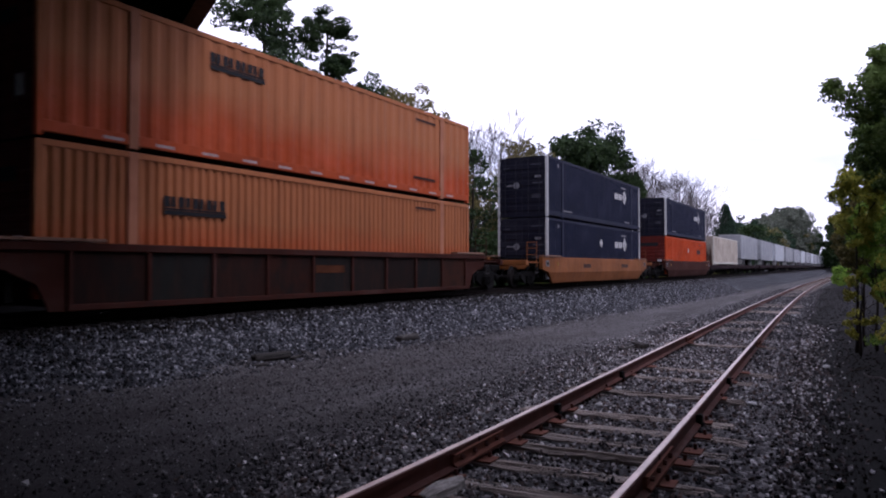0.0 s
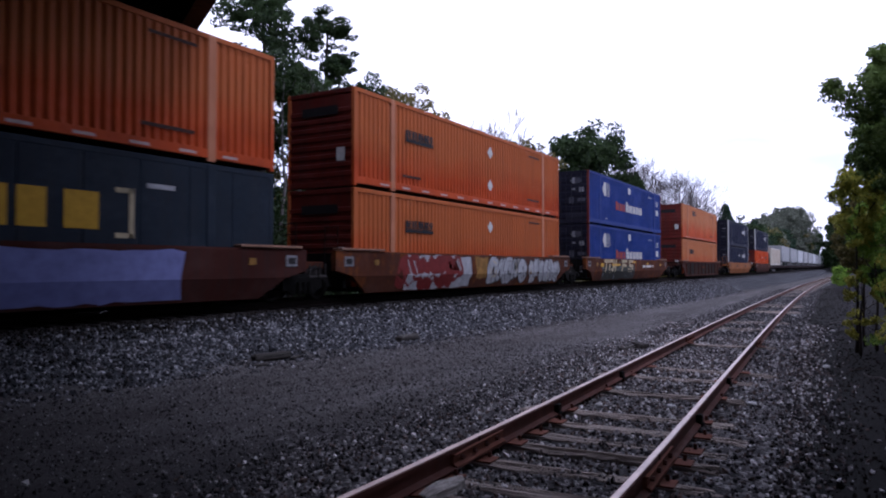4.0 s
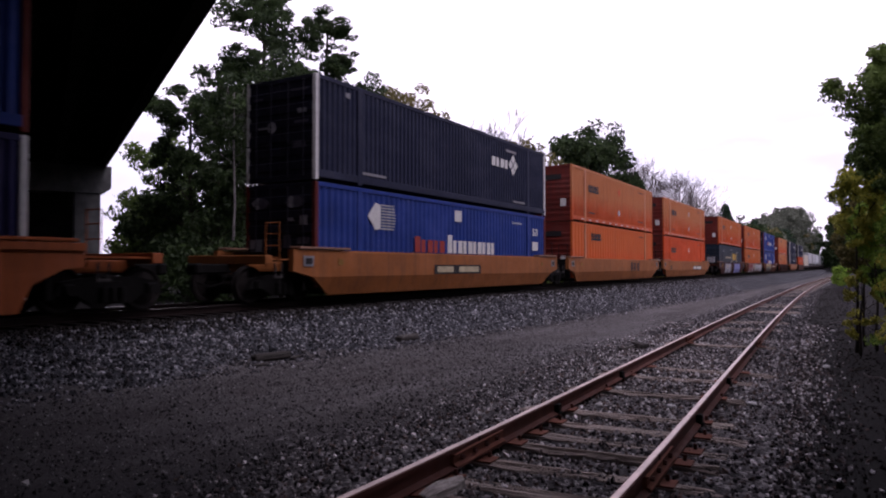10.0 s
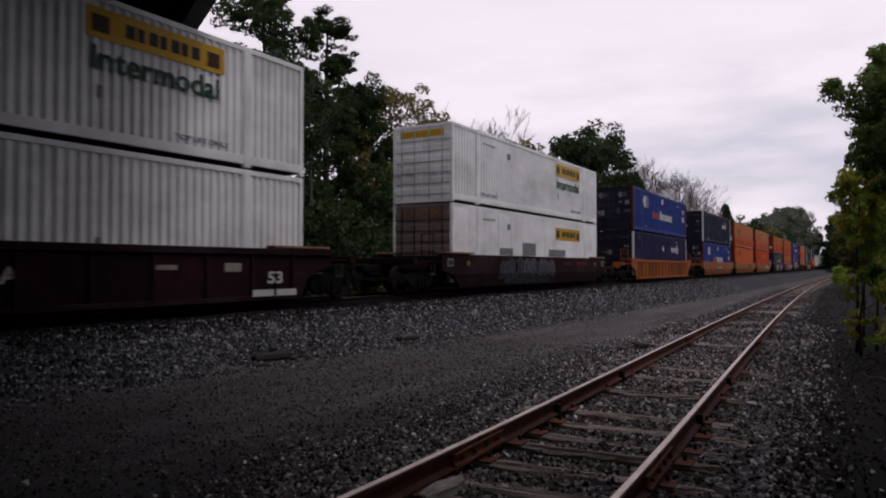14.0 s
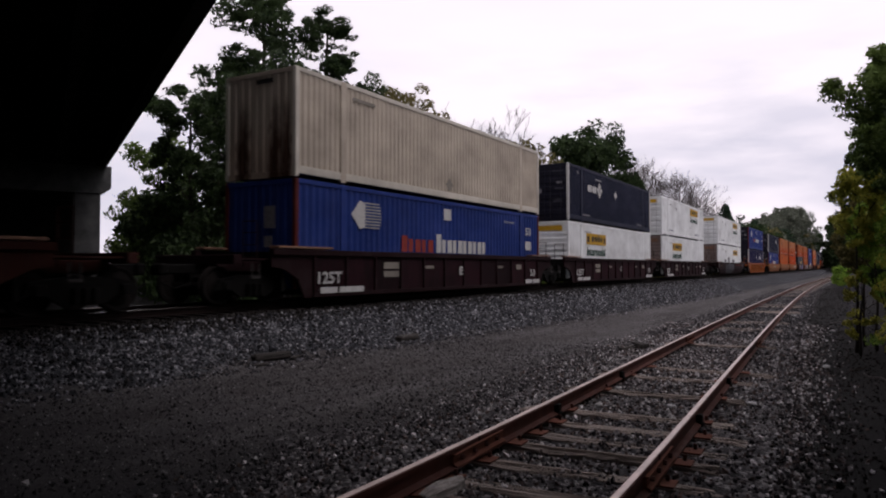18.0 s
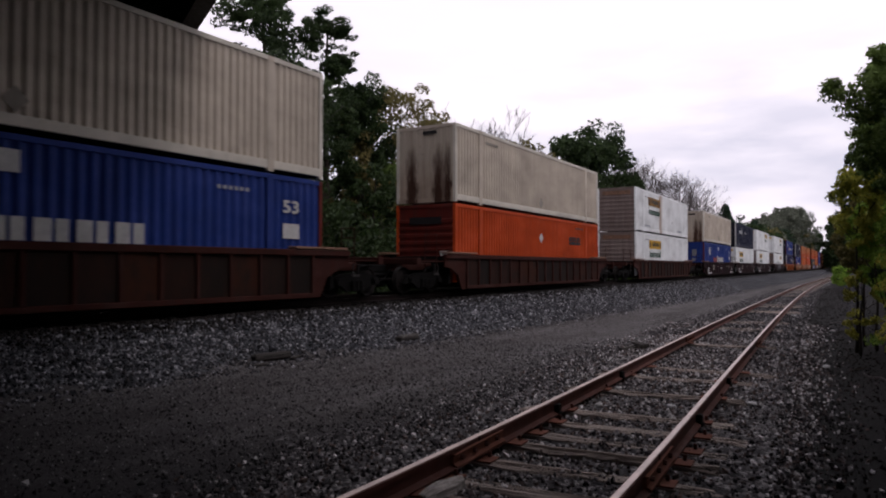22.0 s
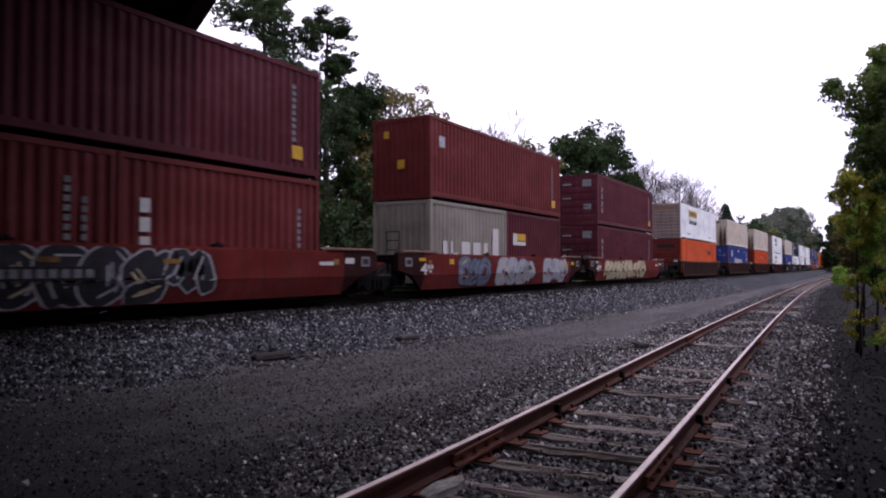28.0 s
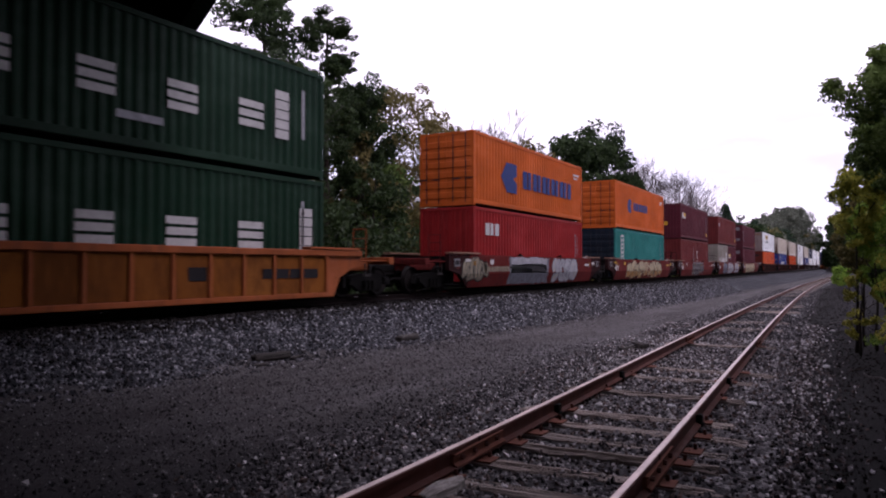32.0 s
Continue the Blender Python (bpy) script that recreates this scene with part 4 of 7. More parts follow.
def blue_box(label, dark_end=True, words="split"):
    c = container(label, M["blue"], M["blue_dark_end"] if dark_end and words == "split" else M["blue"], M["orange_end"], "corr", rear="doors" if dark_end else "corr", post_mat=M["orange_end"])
    lines = Shape()
    for k in range(9):
        z = 1.72 + k * 0.09
        half = 0.62 * math.cos((k - 4) / 6.5)
        lines.box(3.0, 3.0 + half + 0.2, -0.004, 0.0, z, z + 0.045)
    on_side(c, "emblem_stripes", lines, M["graffiti_white"], "striped pale emblem")
    on_side(c, "emblem", Shape().prism([(2.35, 2.1), (2.75, 1.68), (3.0, 1.75), (3.0, 2.45), (2.75, 2.52)], "y", -0.005, 0), M["print_white"], "white folded emblem")
    if words == "split":
        on_side(c, "letter", glyphs(4.95, 1.06, 5, 0.40, 0.42, first=1.25), M["print_red"], "faded red lettering block")
        on_side(c, "letter", glyphs(7.1, 1.06, 10, 0.38, 0.46, first=1.4), M["print_white"], "white lettering block")
    else:
        on_side(c, "letter", glyphs(4.9, 1.04, 5, 0.36, 0.46, first=1.3), M["print_white"], "white lettering block")
        on_side(c, "letter", glyphs(6.75, 1.04, 10, 0.40, 0.42, first=1.35), M["print_white"], "white lettering block")
    on_side(c, "placard", rect((7.6, 8.1, 2.22, 2.62)), M["print_white"], "white square placard")
    n53 = word("size_number", "53", M["print_white"], c, 14.62, 15.2, 1.95, 2.28, 0.0)
    n53.matrix_basis = pose(-8.075, -2.59 / 2 - 0.001, 0)
    on_side(c, "placard", rect((14.62, 15.22, 1.3, 1.68)), M["print_white"], "white square placard")
    on_side(c, "number_mark", rect(*[(12.5 + 0.17 * k, 12.6 + 0.17 * k, 2.38, 2.47) for k in range(6)], (2.9, 3.25, 0.4, 0.45)), M["graffiti_white"])
    if dark_end:
        for y in (1.06, -0.24):
            for name, mat, pts in (("emblem", "dull_print", [(0, 0), (-0.17, 0.17), (-0.30, 0.15), (-0.24, 0), (-0.30, -0.15), (-0.17, -0.17)]), ("emblem_shade", "dark_mark" if words == "split" else "print_blue", [(-0.30, 0.16), (-0.55, 0.13), (-0.7, 0), (-0.55, -0.13), (-0.30, -0.16), (-0.25, 0)])):
                ob = part(name, Shape().prism([(y + p, 2.36 + q) for p, q in pts], "x", -0.05, -0.044), M[mat], c, "folded pale emblem" if mat == "dull_print" else "greyed half of the emblem")
                ob.matrix_basis = pose(-c["size"][0] / 2 + 0.03, 0, 0)
        on_rear(c, "plate", [(0.64, 1.1, 1.0, 1.34), (-1.02, -0.76, 1.72, 1.98), (-0.53, -0.3, 1.84, 1.93)], M["dull_print"], "pale lettering plate")
        on_rear(c, "plate", [(-0.44, -0.16, 1.1, 1.46), (-1.1, -0.66, 1.2, 1.38)], M["dark_mark" if words == "split" else "print_blue"], "greyed lettering plate")
    else:
        on_rear(c, "plate", [(-0.6, -0.2, 1.6, 2.2), (-0.5, -0.2, 1.1, 1.4)], M["dull_print"], "pale lettering plate")
    return c


def navy_box(label, logo=10.6, mark=None, side="navy"):
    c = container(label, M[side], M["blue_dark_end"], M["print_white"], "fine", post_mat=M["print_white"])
    on_side(c, "letter", glyphs(logo, 1.70, 4, 0.40, 0.36), M["print_white"], "white lettering block")
    knot = Shape()
    x, z = logo + 2.0, 1.92
    for dx, dz in ((-0.24, 0), (0.24, 0), (0, 0.24), (0, -0.24)):
        knot.prism([(x + dx - 0.2, z + dz), (x + dx, z + dz - 0.2), (x + dx + 0.2, z + dz), (x + dx, z + dz + 0.2)], "y", -0.005, 0)
    on_side(c, "emblem", knot, M["print_white"], "white four-pointed knot emblem")
    on_side(c, "number_bar", rect((logo + 1.3, logo + 2.3, 2.42, 2.52), (2.1, 3.3, 0.35, 0.43), (12.6, 13.8, 0.35, 0.43), (1.3, 1.5, 2.47, 2.62)), M["dull_print"])
    if mark:
        on_side(c, "placard", diamond(mark, 1.9, 0.26), M["print_white"], "white diamond placard")
    on_rear(c, "plate", [(0.42, 0.82, 1.5, 1.56), (-0.97, -0.66, 1.86, 1.98)], M["dull_print"], "pale lettering plate")
    on_rear(c, "plate", [(0.66, 1.0, 2.35, 2.41), (-1.0, -0.45, 2.48, 2.54), (-1.05, -0.55, 1.58, 1.66), (-0.95, -0.5, 0.9, 1.1)], M["dark_mark"], "greyed lettering plate")
    ring = part("emblem", Shape().prism([(0.30 + 0.17 * math.cos(k * math.pi / 4), 1.53 + 0.17 * math.sin(k * math.pi / 4)) for k in range(8)], "x", -0.05, -0.044), M["dull_print"], c, "small pale emblem")
    ring.matrix_basis = pose(-c["size"][0] / 2 + 0.03, 0, 0)
    return c


def white_box(label, style, plate_x, text=True, rear="slats", stain=False, z=1.98, end="white"):
    c = container(label, M["white_streaked" if stain else "white"], M[end], M["white"], style, rear=rear)
    on_side(c, "sign_plate", rect((plate_x, plate_x + 3.4, z, z + 0.6)), M["print_ochre" if stain else "print_yellow"], "rust-stained yellow sign plate" if stain else "yellow sign plate")
    on_side(c, "letter", shifted(glyphs(plate_x + 0.85, z + 0.16, 7, 0.27, 0.28), -0.004), M["print_black"], "black lettering block")
    on_side(c, "emblem", rect((plate_x + 0.12, plate_x + 0.5, z + 0.12, z + 0.46), (plate_x + 2.9, plate_x + 3.25, z + 0.1, z + 0.44), dy=-0.004), M["print_brown"], "dark brown emblem")
    if text:
        t = word("lettering", "Intermodal", M["print_green"], c, plate_x + 0.12, plate_x + 3.25, z - 0.62, z - 0.13, 0.0, "dark green lettering")
        t.matrix_basis = pose(-8.075, -2.59 / 2 - 0.001, 0)
    on_side(c, "number_mark", rect(*[(2.4 + 0.16 * k, 2.5 + 0.16 * k, 2.4, 2.47) for k in range(7)], (4.6, 4.9, 2.1, 2.35), (10.3, 10.42, 0.9, 1.15)), M["dull_print"])
    for x in (2.2, 12.1):
        note = word("notice", "TOP LIFT ONLY", M["graffiti_blue"], c, x, x + 1.5, 0.38, 0.5, 0.0, "small grey notice lettering")
        note.matrix_basis = pose(-8.075, -2.59 / 2 - 0.001, 0)
    on_rear(c, "sign_plate", [(-0.95, 0.95, 2.42, 2.68)], M["print_yellow" if end == "white" else "cap_steel"], "yellow sign plate" if end == "white" else "dirty brown sign plate")
    return c


def shifted(shapes, dy):
    for sh in shapes:
        sh.v = [(x, y + dy, z) for x, y, z in sh.v]
    return shapes


def letters(car, shapes, mat, label):
    for sh in shapes:
        part("letter", sh, mat, car, label)


def cream_box(label):
    c = container(label, M["cream"], M["cream_end"], M["cream_trim"], "fine", rear="corr", rail=M["cream_trim"])
    on_side(c, "placard", diamond(8.0, 0.55, 0.25), M["beige"], "grey diamond placard")
    on_side(c, "number_bar", rect((2.4, 3.5, 2.45, 2.55)), M["beige"])
    on_rear(c, "number_bar", [(-0.5, 0.1, 2.55, 2.68)], M["print_black"])
    return c


def iso_box(label, colour, length=12.19, end=None, height=2.896, rear="corr"):
    return container(label, M[colour], M[end or colour], M[colour], "corr", length, 2.44, height, rear)


# ---- well cars ----
BEND_Z, BEND_IN = 0.64, 0.30     # below this height the smooth sills lean inwards


def on_sill(sh):
    """Lays a flat sprayed shape on the leaning lower half of the sill."""
    sh.v = [(x, y + max(BEND_Z - z, 0) * BEND_IN, z) for x, y, z in sh.v]
    return sh


# loose sprayed curls, hooks and beans
STROKES = (
    ([(0.95, 0.7), (0.6, 0.98), (0.15, 0.8), (0.05, 0.4), (0.4, 0.1), (0.8, 0.3)], [(0.5, 0.75), (0.55, 0.35)]),
    ([(0.05, 0.25), (0.3, 0.85), (0.55, 0.3), (0.8, 0.9), (1.0, 0.5)],),
    ([(0.2, 0.1), (0.0, 0.55), (0.35, 0.95), (0.85, 0.8)], [(0.35, 0.15), (0.8, 0.2), (0.9, 0.5)]),
    ([(0.5, 0.55), (0.35, 0.35), (0.6, 0.12), (0.95, 0.4), (0.75, 0.9), (0.2, 0.9), (0.02, 0.5), (0.15, 0.1)],),
    ([(0.1, 0.9), (0.35, 0.6), (0.2, 0.2), (0.7, 0.05)], [(0.6, 0.95), (0.95, 0.65), (0.7, 0.4)]),
)


def ribbon(sh, ctrl, r, y, z0, z1):
    """A fat sprayed stroke with round ends through the control points."""
    pts = [Vector(p) for p in ctrl]
    pts = [2 * pts[0] - pts[1]] + pts + [2 * pts[-1] - pts[-2]]
    line = []
    for a, b, c, d in zip(pts, pts[1:], pts[2:], pts[3:]):
        for k in range(5):
            t = k / 5
            line.append(0.5 * (2 * b + (c - a) * t + (2 * a - 5 * b + 4 * c - d) * t * t + (3 * b - a - 3 * c + d) * t ** 3))
    line.append(pts[-2])
    ends = []
    for k in range(1, 4):
        ends.append((math.sin(k * math.pi / 6), math.cos(k * math.pi / 6)))
    d0, d1 = (line[1] - line[0]).normalized(), (line[-1] - line[-2]).normalized()
    rows = [(line[0] - d0 * r * b, d0, r * a) for a, b in ends] + [(p, (line[min(i + 1, len(line) - 1)] - line[max(i - 1, 0)]).normalized(), r) for i, p in enumerate(line)]
    rows += [(line[-1] + d1 * r * b, d1, r * a) for a, b in reversed(ends)]
    o = len(sh.v)
    for p, d, w in rows:
        for side in (-1, 1):
            sh.v.append((p.x - d.y * w * side, y, min(max(p.y + d.x * w * side, z0), z1)))
    sh.f += [(o + 2 * i, o + 2 * i + 1, o + 2 * i + 3, o + 2 * i + 2) for i in range(len(rows) - 1)]


def graffiti(car, seed, x0, x1, z0, z1, fill, line, count=7, label="bulging spray-painted letter", second="", shine="graffiti_cream"):
    """A run of bulging sprayed shapes: outline, fill, lower tint and quick strokes, one part each."""
    rng = random.Random(seed)
    w = (x1 - x0) / count
    tall = z1 - z0
    for k in range(count):
        form = STROKES[(seed + k * 3 + rng.randint(0, 1)) % len(STROKES)]
        gx, gz, gw, gh = x0 + (k - 0.12 + rng.uniform(-0.12, 0.12)) * w, z0 + tall * rng.uniform(0.06, 0.16), w * rng.uniform(1.15, 1.35), tall * rng.uniform(0.66, 0.82)
        r, lean, flip = min(0.27 * w, 0.2 * tall) * rng.uniform(0.85, 1.15), rng.uniform(-0.25, 0.3), rng.random() < 0.5
        runs = [[(gx + gw * (0.1 + 0.8 * (1 - p if flip else p) + lean * (q - 0.5)), gz + gh * q) for p, q in run] for run in form]
        y = -1.4755 - 0.0022 * k
        for name, extra, mat, dy, tag in (("graffiti", 0.05, line, 0.0, "graffiti outline"), ("graffiti", 0.0, fill, 0.0008, label)):
            for i, run in enumerate(runs):
                sh = Shape()
                ribbon(sh, run, r + extra, y - dy - 0.0002 * i, z0, z1)
                part(name, on_sill(sh), M[mat], car, tag)
        if second:
            for run in runs:
                low = [p for p in run if p[1] < gz + gh * 0.55]
                if len(low) > 1:
                    sh = Shape()
                    ribbon(sh, low, r * 0.72, y - 0.0012, z0, z1)
                    part("graffiti", on_sill(sh), M[second], car, "orange tint low on the sprayed shape")
        for run in runs:
            a = rng.randint(0, len(run) - 2)
            for thin, stroke in ((0.1, [(p + r * 0.45, q + r * 0.3) for p, q in run[a:a + 2]]), (0.13, run[-2:])):
                sh = Shape()
                ribbon(sh, stroke, r * thin, y - 0.0016, z0, z1)
                part("graffiti", on_sill(sh), M[line if k % 3 else shine], car, "thin graffiti stroke")


def sprayed_panel(car, x0, x1, z0, z1, mat, label, y=-1.4735, seed=3):
    """A rolled or sprayed field with a ragged edge, split where the sill bends."""
    rng = random.Random(seed)
    n, sh = max(8, int((x1 - x0) / 0.3)), Shape()
    for k in range(n + 1):
        x = x0 + (x1 - x0) * k / n
        lo, hi = z0 + rng.uniform(-0.02, 0.05), z1 + rng.uniform(-0.06, 0.02)
        inset = 0.06 * rng.random() if k in (0, n) else 0
        for z in (lo, lo + (BEND_Z - lo) * 0.5, BEND_Z, hi):
            sh.v.append((x + (inset if k == 0 else -inset) + (rng.uniform(-0.08, 0.08) if k in (0, n) else 0), y, z))
    sh.f = [(k * 4 + q, k * 4 + 4 + q, k * 4 + 5 + q, k * 4 + 1 + q) for k in range(n) for q in range(3)]
    part("graffiti", on_sill(sh), M[mat], car, label)


def wheelset_mesh():
    sh = Shape()
    sh.tube([(0, -1.0, 0), (0, 1.0, 0)], [0.08, 0.08], 10)
    for s in (-1, 1):
        y = s * 0.755
        rings = [(0.11, -0.09), (0.16, -0.07), (0.36, -0.03), (0.42, -0.07), (0.455, -0.07), (0.46, 0.05), (0.485, 0.055), (0.485, 0.075), (0.40, 0.07), (0.34, 0.03), (0.16, 0.05), (0.11, 0.06)]
        n, base = 24, len(sh.v)
        for r, w in rings:
            sh.v += [(r * math.cos(2 * math.pi * k / n), y - s * w, r * math.sin(2 * math.pi * k / n)) for k in range(n)]
        for i in range(len(rings) - 1):
            sh.f += [(base + i * n + k, base + i * n + (k + 1) % n, base + (i + 1) * n + (k + 1) % n, base + (i + 1) * n + k) for k in range(n)]
        for k in range(3):
            a = k * 2.094
            sh.box(0.26 * math.cos(a) - 0.03, 0.26 * math.cos(a) + 0.03, y - 0.06, y + 0.06, 0.26 * math.sin(a) - 0.03, 0.26 * math.sin(a) + 0.03)
    return sh.mesh("wheelset", M["wheel_steel"])


WHEELS = []


def bogie(car, x):
    """Three-piece truck: bolster, two cast side frames with springs, two wheelsets."""
    bolster = cached("bolster", lambda: Shape().box(-0.22, 0.22, -1.1, 1.1, 0.36, 0.66, 0.04).box(-0.3, 0.3, -0.35, 0.35, 0.6, 0.75, 0.03).mesh("bogie", M["black_steel"]))
    b = part("bogie", bolster, M["black_steel"], car, "black cast steel truck", at=pose(x, 0, 0))

    def frame_mesh():
        sh = Shape()
        sh.prism([(-1.18, 0.36), (-1.05, 0.62), (-0.45, 0.72), (0.45, 0.72), (1.05, 0.62), (1.18, 0.36), (0.72, 0.36), (0.42, 0.18), (-0.42, 0.18), (-0.72, 0.36)], "y", -0.07, 0.07)
        for k in (-0.2, 0.0, 0.2):
            sh.tube([(k, -0.1, 0.22), (k, -0.1, 0.5)], [0.075, 0.075], 8)
        for k in (-0.89, 0.89):
            sh.box(k - 0.13, k + 0.13, -0.13, 0.1, 0.36, 0.58, 0.02)
            sh.disc(k, 0.46, 0.1, -0.17, -0.12, 10)
        return sh.mesh("side_frame", M["black_steel"])
    fm, wm = cached("frame", frame_mesh), cached("wheels", wheelset_mesh)
    part("side_frame", fm, M["black_steel"], b, at=pose(0, -1.02, 0))
    part("side_frame", fm, M["black_steel"], b, at=pose(0, 1.02, 0, 0, 0, 180))
    for k in (-0.89, 0.89):
        w = part("wheelset", wm, M["wheel_steel"], b, "worn steel wheels on an axle")
        w.matrix_parent_inverse = Matrix.Translation((k, 0, 0.463))
        WHEELS.append(w)


def well_car(label, colour, kind="smooth", half=8.55, pitch=11.85, rear=True, front=True, joint=(False, False), rib=0.93, cap="cap_steel"):
    """Depressed-well container car. half: half the side sill; rear, front: a truck there; joint: shared truck at that end."""
    car = thing("well_car", label, "freight car", "train of well cars")
    m, sill, wings = M[colour], Shape(), []
    e = half - 1.0
    if kind == "smooth":
        prof = [(-1.46, 1.36), (-1.47, 1.30), (-1.47, BEND_Z), (-1.47 + (BEND_Z - 0.14) * BEND_IN, 0.14), (-1.24, 0.12), (-1.24, 1.36)]
        sill.prism(prof, "x", -e, e)
        for s in (-1, 1):
            wing = Shape()
            wings.append(wing)
            wing.prism([(s * e, BEND_Z), (s * e, 1.355), (s * (half + 0.55), 1.355), (s * (half + 0.55), 0.80), (s * (half - 0.2), BEND_Z)], "y", -1.468, -1.30)
            wing.add([(s * e, -1.468, BEND_Z), (s * (half - 0.2), -1.468, BEND_Z), (s * e, -1.32, 0.14), (s * e, -1.30, BEND_Z), (s * (half - 0.2), -1.30, BEND_Z), (s * e, -1.24, 0.14)],
                     [(0, 1, 2), (3, 5, 4), (0, 2, 5, 3), (1, 4, 5, 2), (0, 3, 4, 1)])
    else:
        sill.box(-half - 0.5, half + 0.5, -1.5, -1.32, 1.20, 1.36, 0.015)
        sill.box(-e, e, -1.49, -1.30, 0.10, 0.22, 0.01)
        sill.box(-e, e, -1.42, -1.36, 0.2, 1.22)
        for s in (-1, 1):
            sill.prism([(s * e, 0.10), (s * e, 1.22), (s * (half + 0.5), 1.22), (s * (half + 0.5), 0.92), (s * (half + 0.1), 0.86), (s * (half - 0.45), 0.6), (s * (half - 0.7), 0.1)], "y", -1.43, -1.36)
    me = sill.mesh("side_sill", m)
    near = part("side_sill", me, m, car)
    far = part("side_sill", me, m, car, at=pose(0, 0, 0, 0, 0, 180))
    for wing in wings:
        end_paint = M["dark_red_end"] if colour == "red_car" else m
        wm = wing.mesh("sill_end", end_paint)
        part("sill_end", wm, end_paint, near, "sill end over the truck")
        part("sill_end", wm, end_paint, far)
    if kind != "smooth":
        ribm = Shape().box(-0.045, 0.045, -1.492, -1.41, 0.22, 1.21, 0.008).mesh("rib", m)
        n = int(2 * e / rib)
        for k in range(n + 1):
            x = -e + 0.05 + k * (2 * e - 0.1) / n
            part("rib", ribm, m, near, at=pose(x, 0, 0))
            part("rib", ribm, m, far, at=pose(x, 0, 0))
            if k < n:
                step = (2 * e - 0.1) / n
                pm = M[{"yellow_ribbed": "panel_yellow", "dark_car": "panel_dark"}.get(colour, "panel_brown")]
                pan = cached(("panel", round(step, 3), pm.name), lambda: Shape().box(0.05, step - 0.05, -1.432, -1.42, 0.225, 1.195, 0.004).mesh("panel", pm))
                part("panel", pan, pm, near, at=pose(x, 0, 0))
    part("well_floor", Shape().box(-e, e, -1.3, 1.3, 0.16, 0.24).box(-half, -half + 0.12, -1.28, 1.28, 0.3, 1.3).box(half - 0.12, half, -1.28, 1.28, 0.3, 1.3), M["black_steel"], car)
    for s, jt in ((-1, joint[0]), (1, joint[1])):
        end = pitch - (0.05 if jt else 0.75)
        a, b = sorted((s * (half - 0.05), s * (end - 0.15 if jt else end - 0.35)))
        deck = Shape().box(a, b, -0.55, 0.55, 0.78, 1.05, 0.02)
        if not jt:
            x0, x1 = sorted((s * (end - 0.55), s * (end - 0.3)))
            deck.box(x0, x1, -1.40, 1.40, 0.98, 1.2, 0.015)
            deck.box(a, b, -1.3, -0.75, 1.08, 1.12)
        platform = part("end_platform", deck, m, car)
        # cap plates over the sill ends
        c0, c1 = sorted((s * (half - 1.75), s * (half + 0.35)))
        part("cap_plate", Shape().box(c0, c1, -1.52, -1.18, 1.375, 1.44, 0.012), M[cap], car, "flat cap plate over the sill end")
        part("cap_plate", Shape().box(c0, c1, 1.18, 1.52, 1.375, 1.44, 0.012), M[cap], car)
        rail = Shape()
        x = s * (half + (0.3 if jt else 0.9))
        for y in (-1.32, -0.85):
            rail.tube([(x, y, 0.9), (x, y, 2.05)], [0.018, 0.018], 6)
        for z in (1.15, 1.45, 1.75, 2.03):
            rail.tube([(x, -1.32, z), (x, -0.85, z)], [0.014, 0.014], 6)
        part("ladder", rail, M["black_steel"] if jt else m, platform, "steel end ladder")
        if not jt:
            cp = Shape()
            x0, x1 = sorted((s * (end - 0.6), s * (pitch - 0.05)))
            cp.box(x0, x1, -0.11, 0.11, 0.74, 0.98, 0.03)
            k0, k1 = sorted((s * (pitch - 0.22), s * (pitch + 0.02)))
            cp.box(k0, k1, -0.2, 0.2, 0.72, 1.0, 0.05)
            part("coupler", cp, M["black_steel"], platform, "black knuckle coupler")
            hose = Shape().tube([(s * (end - 0.1), -0.45, 0.85), (s * (end + 0.15), -0.4, 0.5), (s * (end + 0.45), -0.3, 0.42), (s * (pitch), -0.2, 0.55)], [0.025] * 4, 6)
            part("air_hose", hose, M["black_steel"], platform, "black rubber air hose")
    if kind == "smooth":
        for s in (-1, 1):
            tag = part("tag_plate", Shape().box(s * (half - 0.02) - 0.2, s * (half - 0.02) + 0.2, -1.49, -1.466, 0.92, 1.2, 0.006), M["dull_print"], car, "pale framed tag plate")
            part("tag_panel", Shape().box(s * (half - 0.02) - 0.13, s * (half - 0.02) + 0.13, -1.496, -1.488, 0.98, 1.14), M["print_black"], tag)
            part("reflector", Shape().box(s * (half - 1.35) - 0.11, s * (half - 1.35) + 0.11, -1.484, -1.468, 0.96, 1.12), M["print_ochre"], car, "yellow reflector plate")
    for s in (-1, 1):
        x = s * (half + 0.95)
        part("step_bracket", Shape().box(x - 0.16, x + 0.16, -1.36, -1.3, 0.62, 0.68, 0.008).box(x - 0.13, x - 0.1, -1.35, -1.32, 0.66, 1.0).box(x + 0.1, x + 0.13, -1.35, -1.32, 0.66, 1.0), M["casting"], car, "grimy steel step")
    if rear:
        bogie(car, -pitch if joint[0] else -(pitch - 2.0))
    if front:
        bogie(car, pitch if joint[1] else pitch - 2.0)
    return car


def stencil(car, boxes, mat="print_white", y=-1.478):
    for x0, x1, z0, z1 in boxes:
        part("stencil", Shape().box(x0, x1, y - 0.004, y, z0, z1), M[mat], car, "stencilled lettering bar")


def size_stencil(car, text, x0, x1, z0, z1, mat="print_white", y=-1.48):
    word("stencil_number", text, M[mat], car, x0, x1, z0, z1, y)


TRAIN = []          # (thing, track position at 16 s, height, first and last row)


def ride(ob, s, z):
    TRAIN.append((ob, s, z))
    ob.matrix_basis = pose(s, TRACK_Y, z)


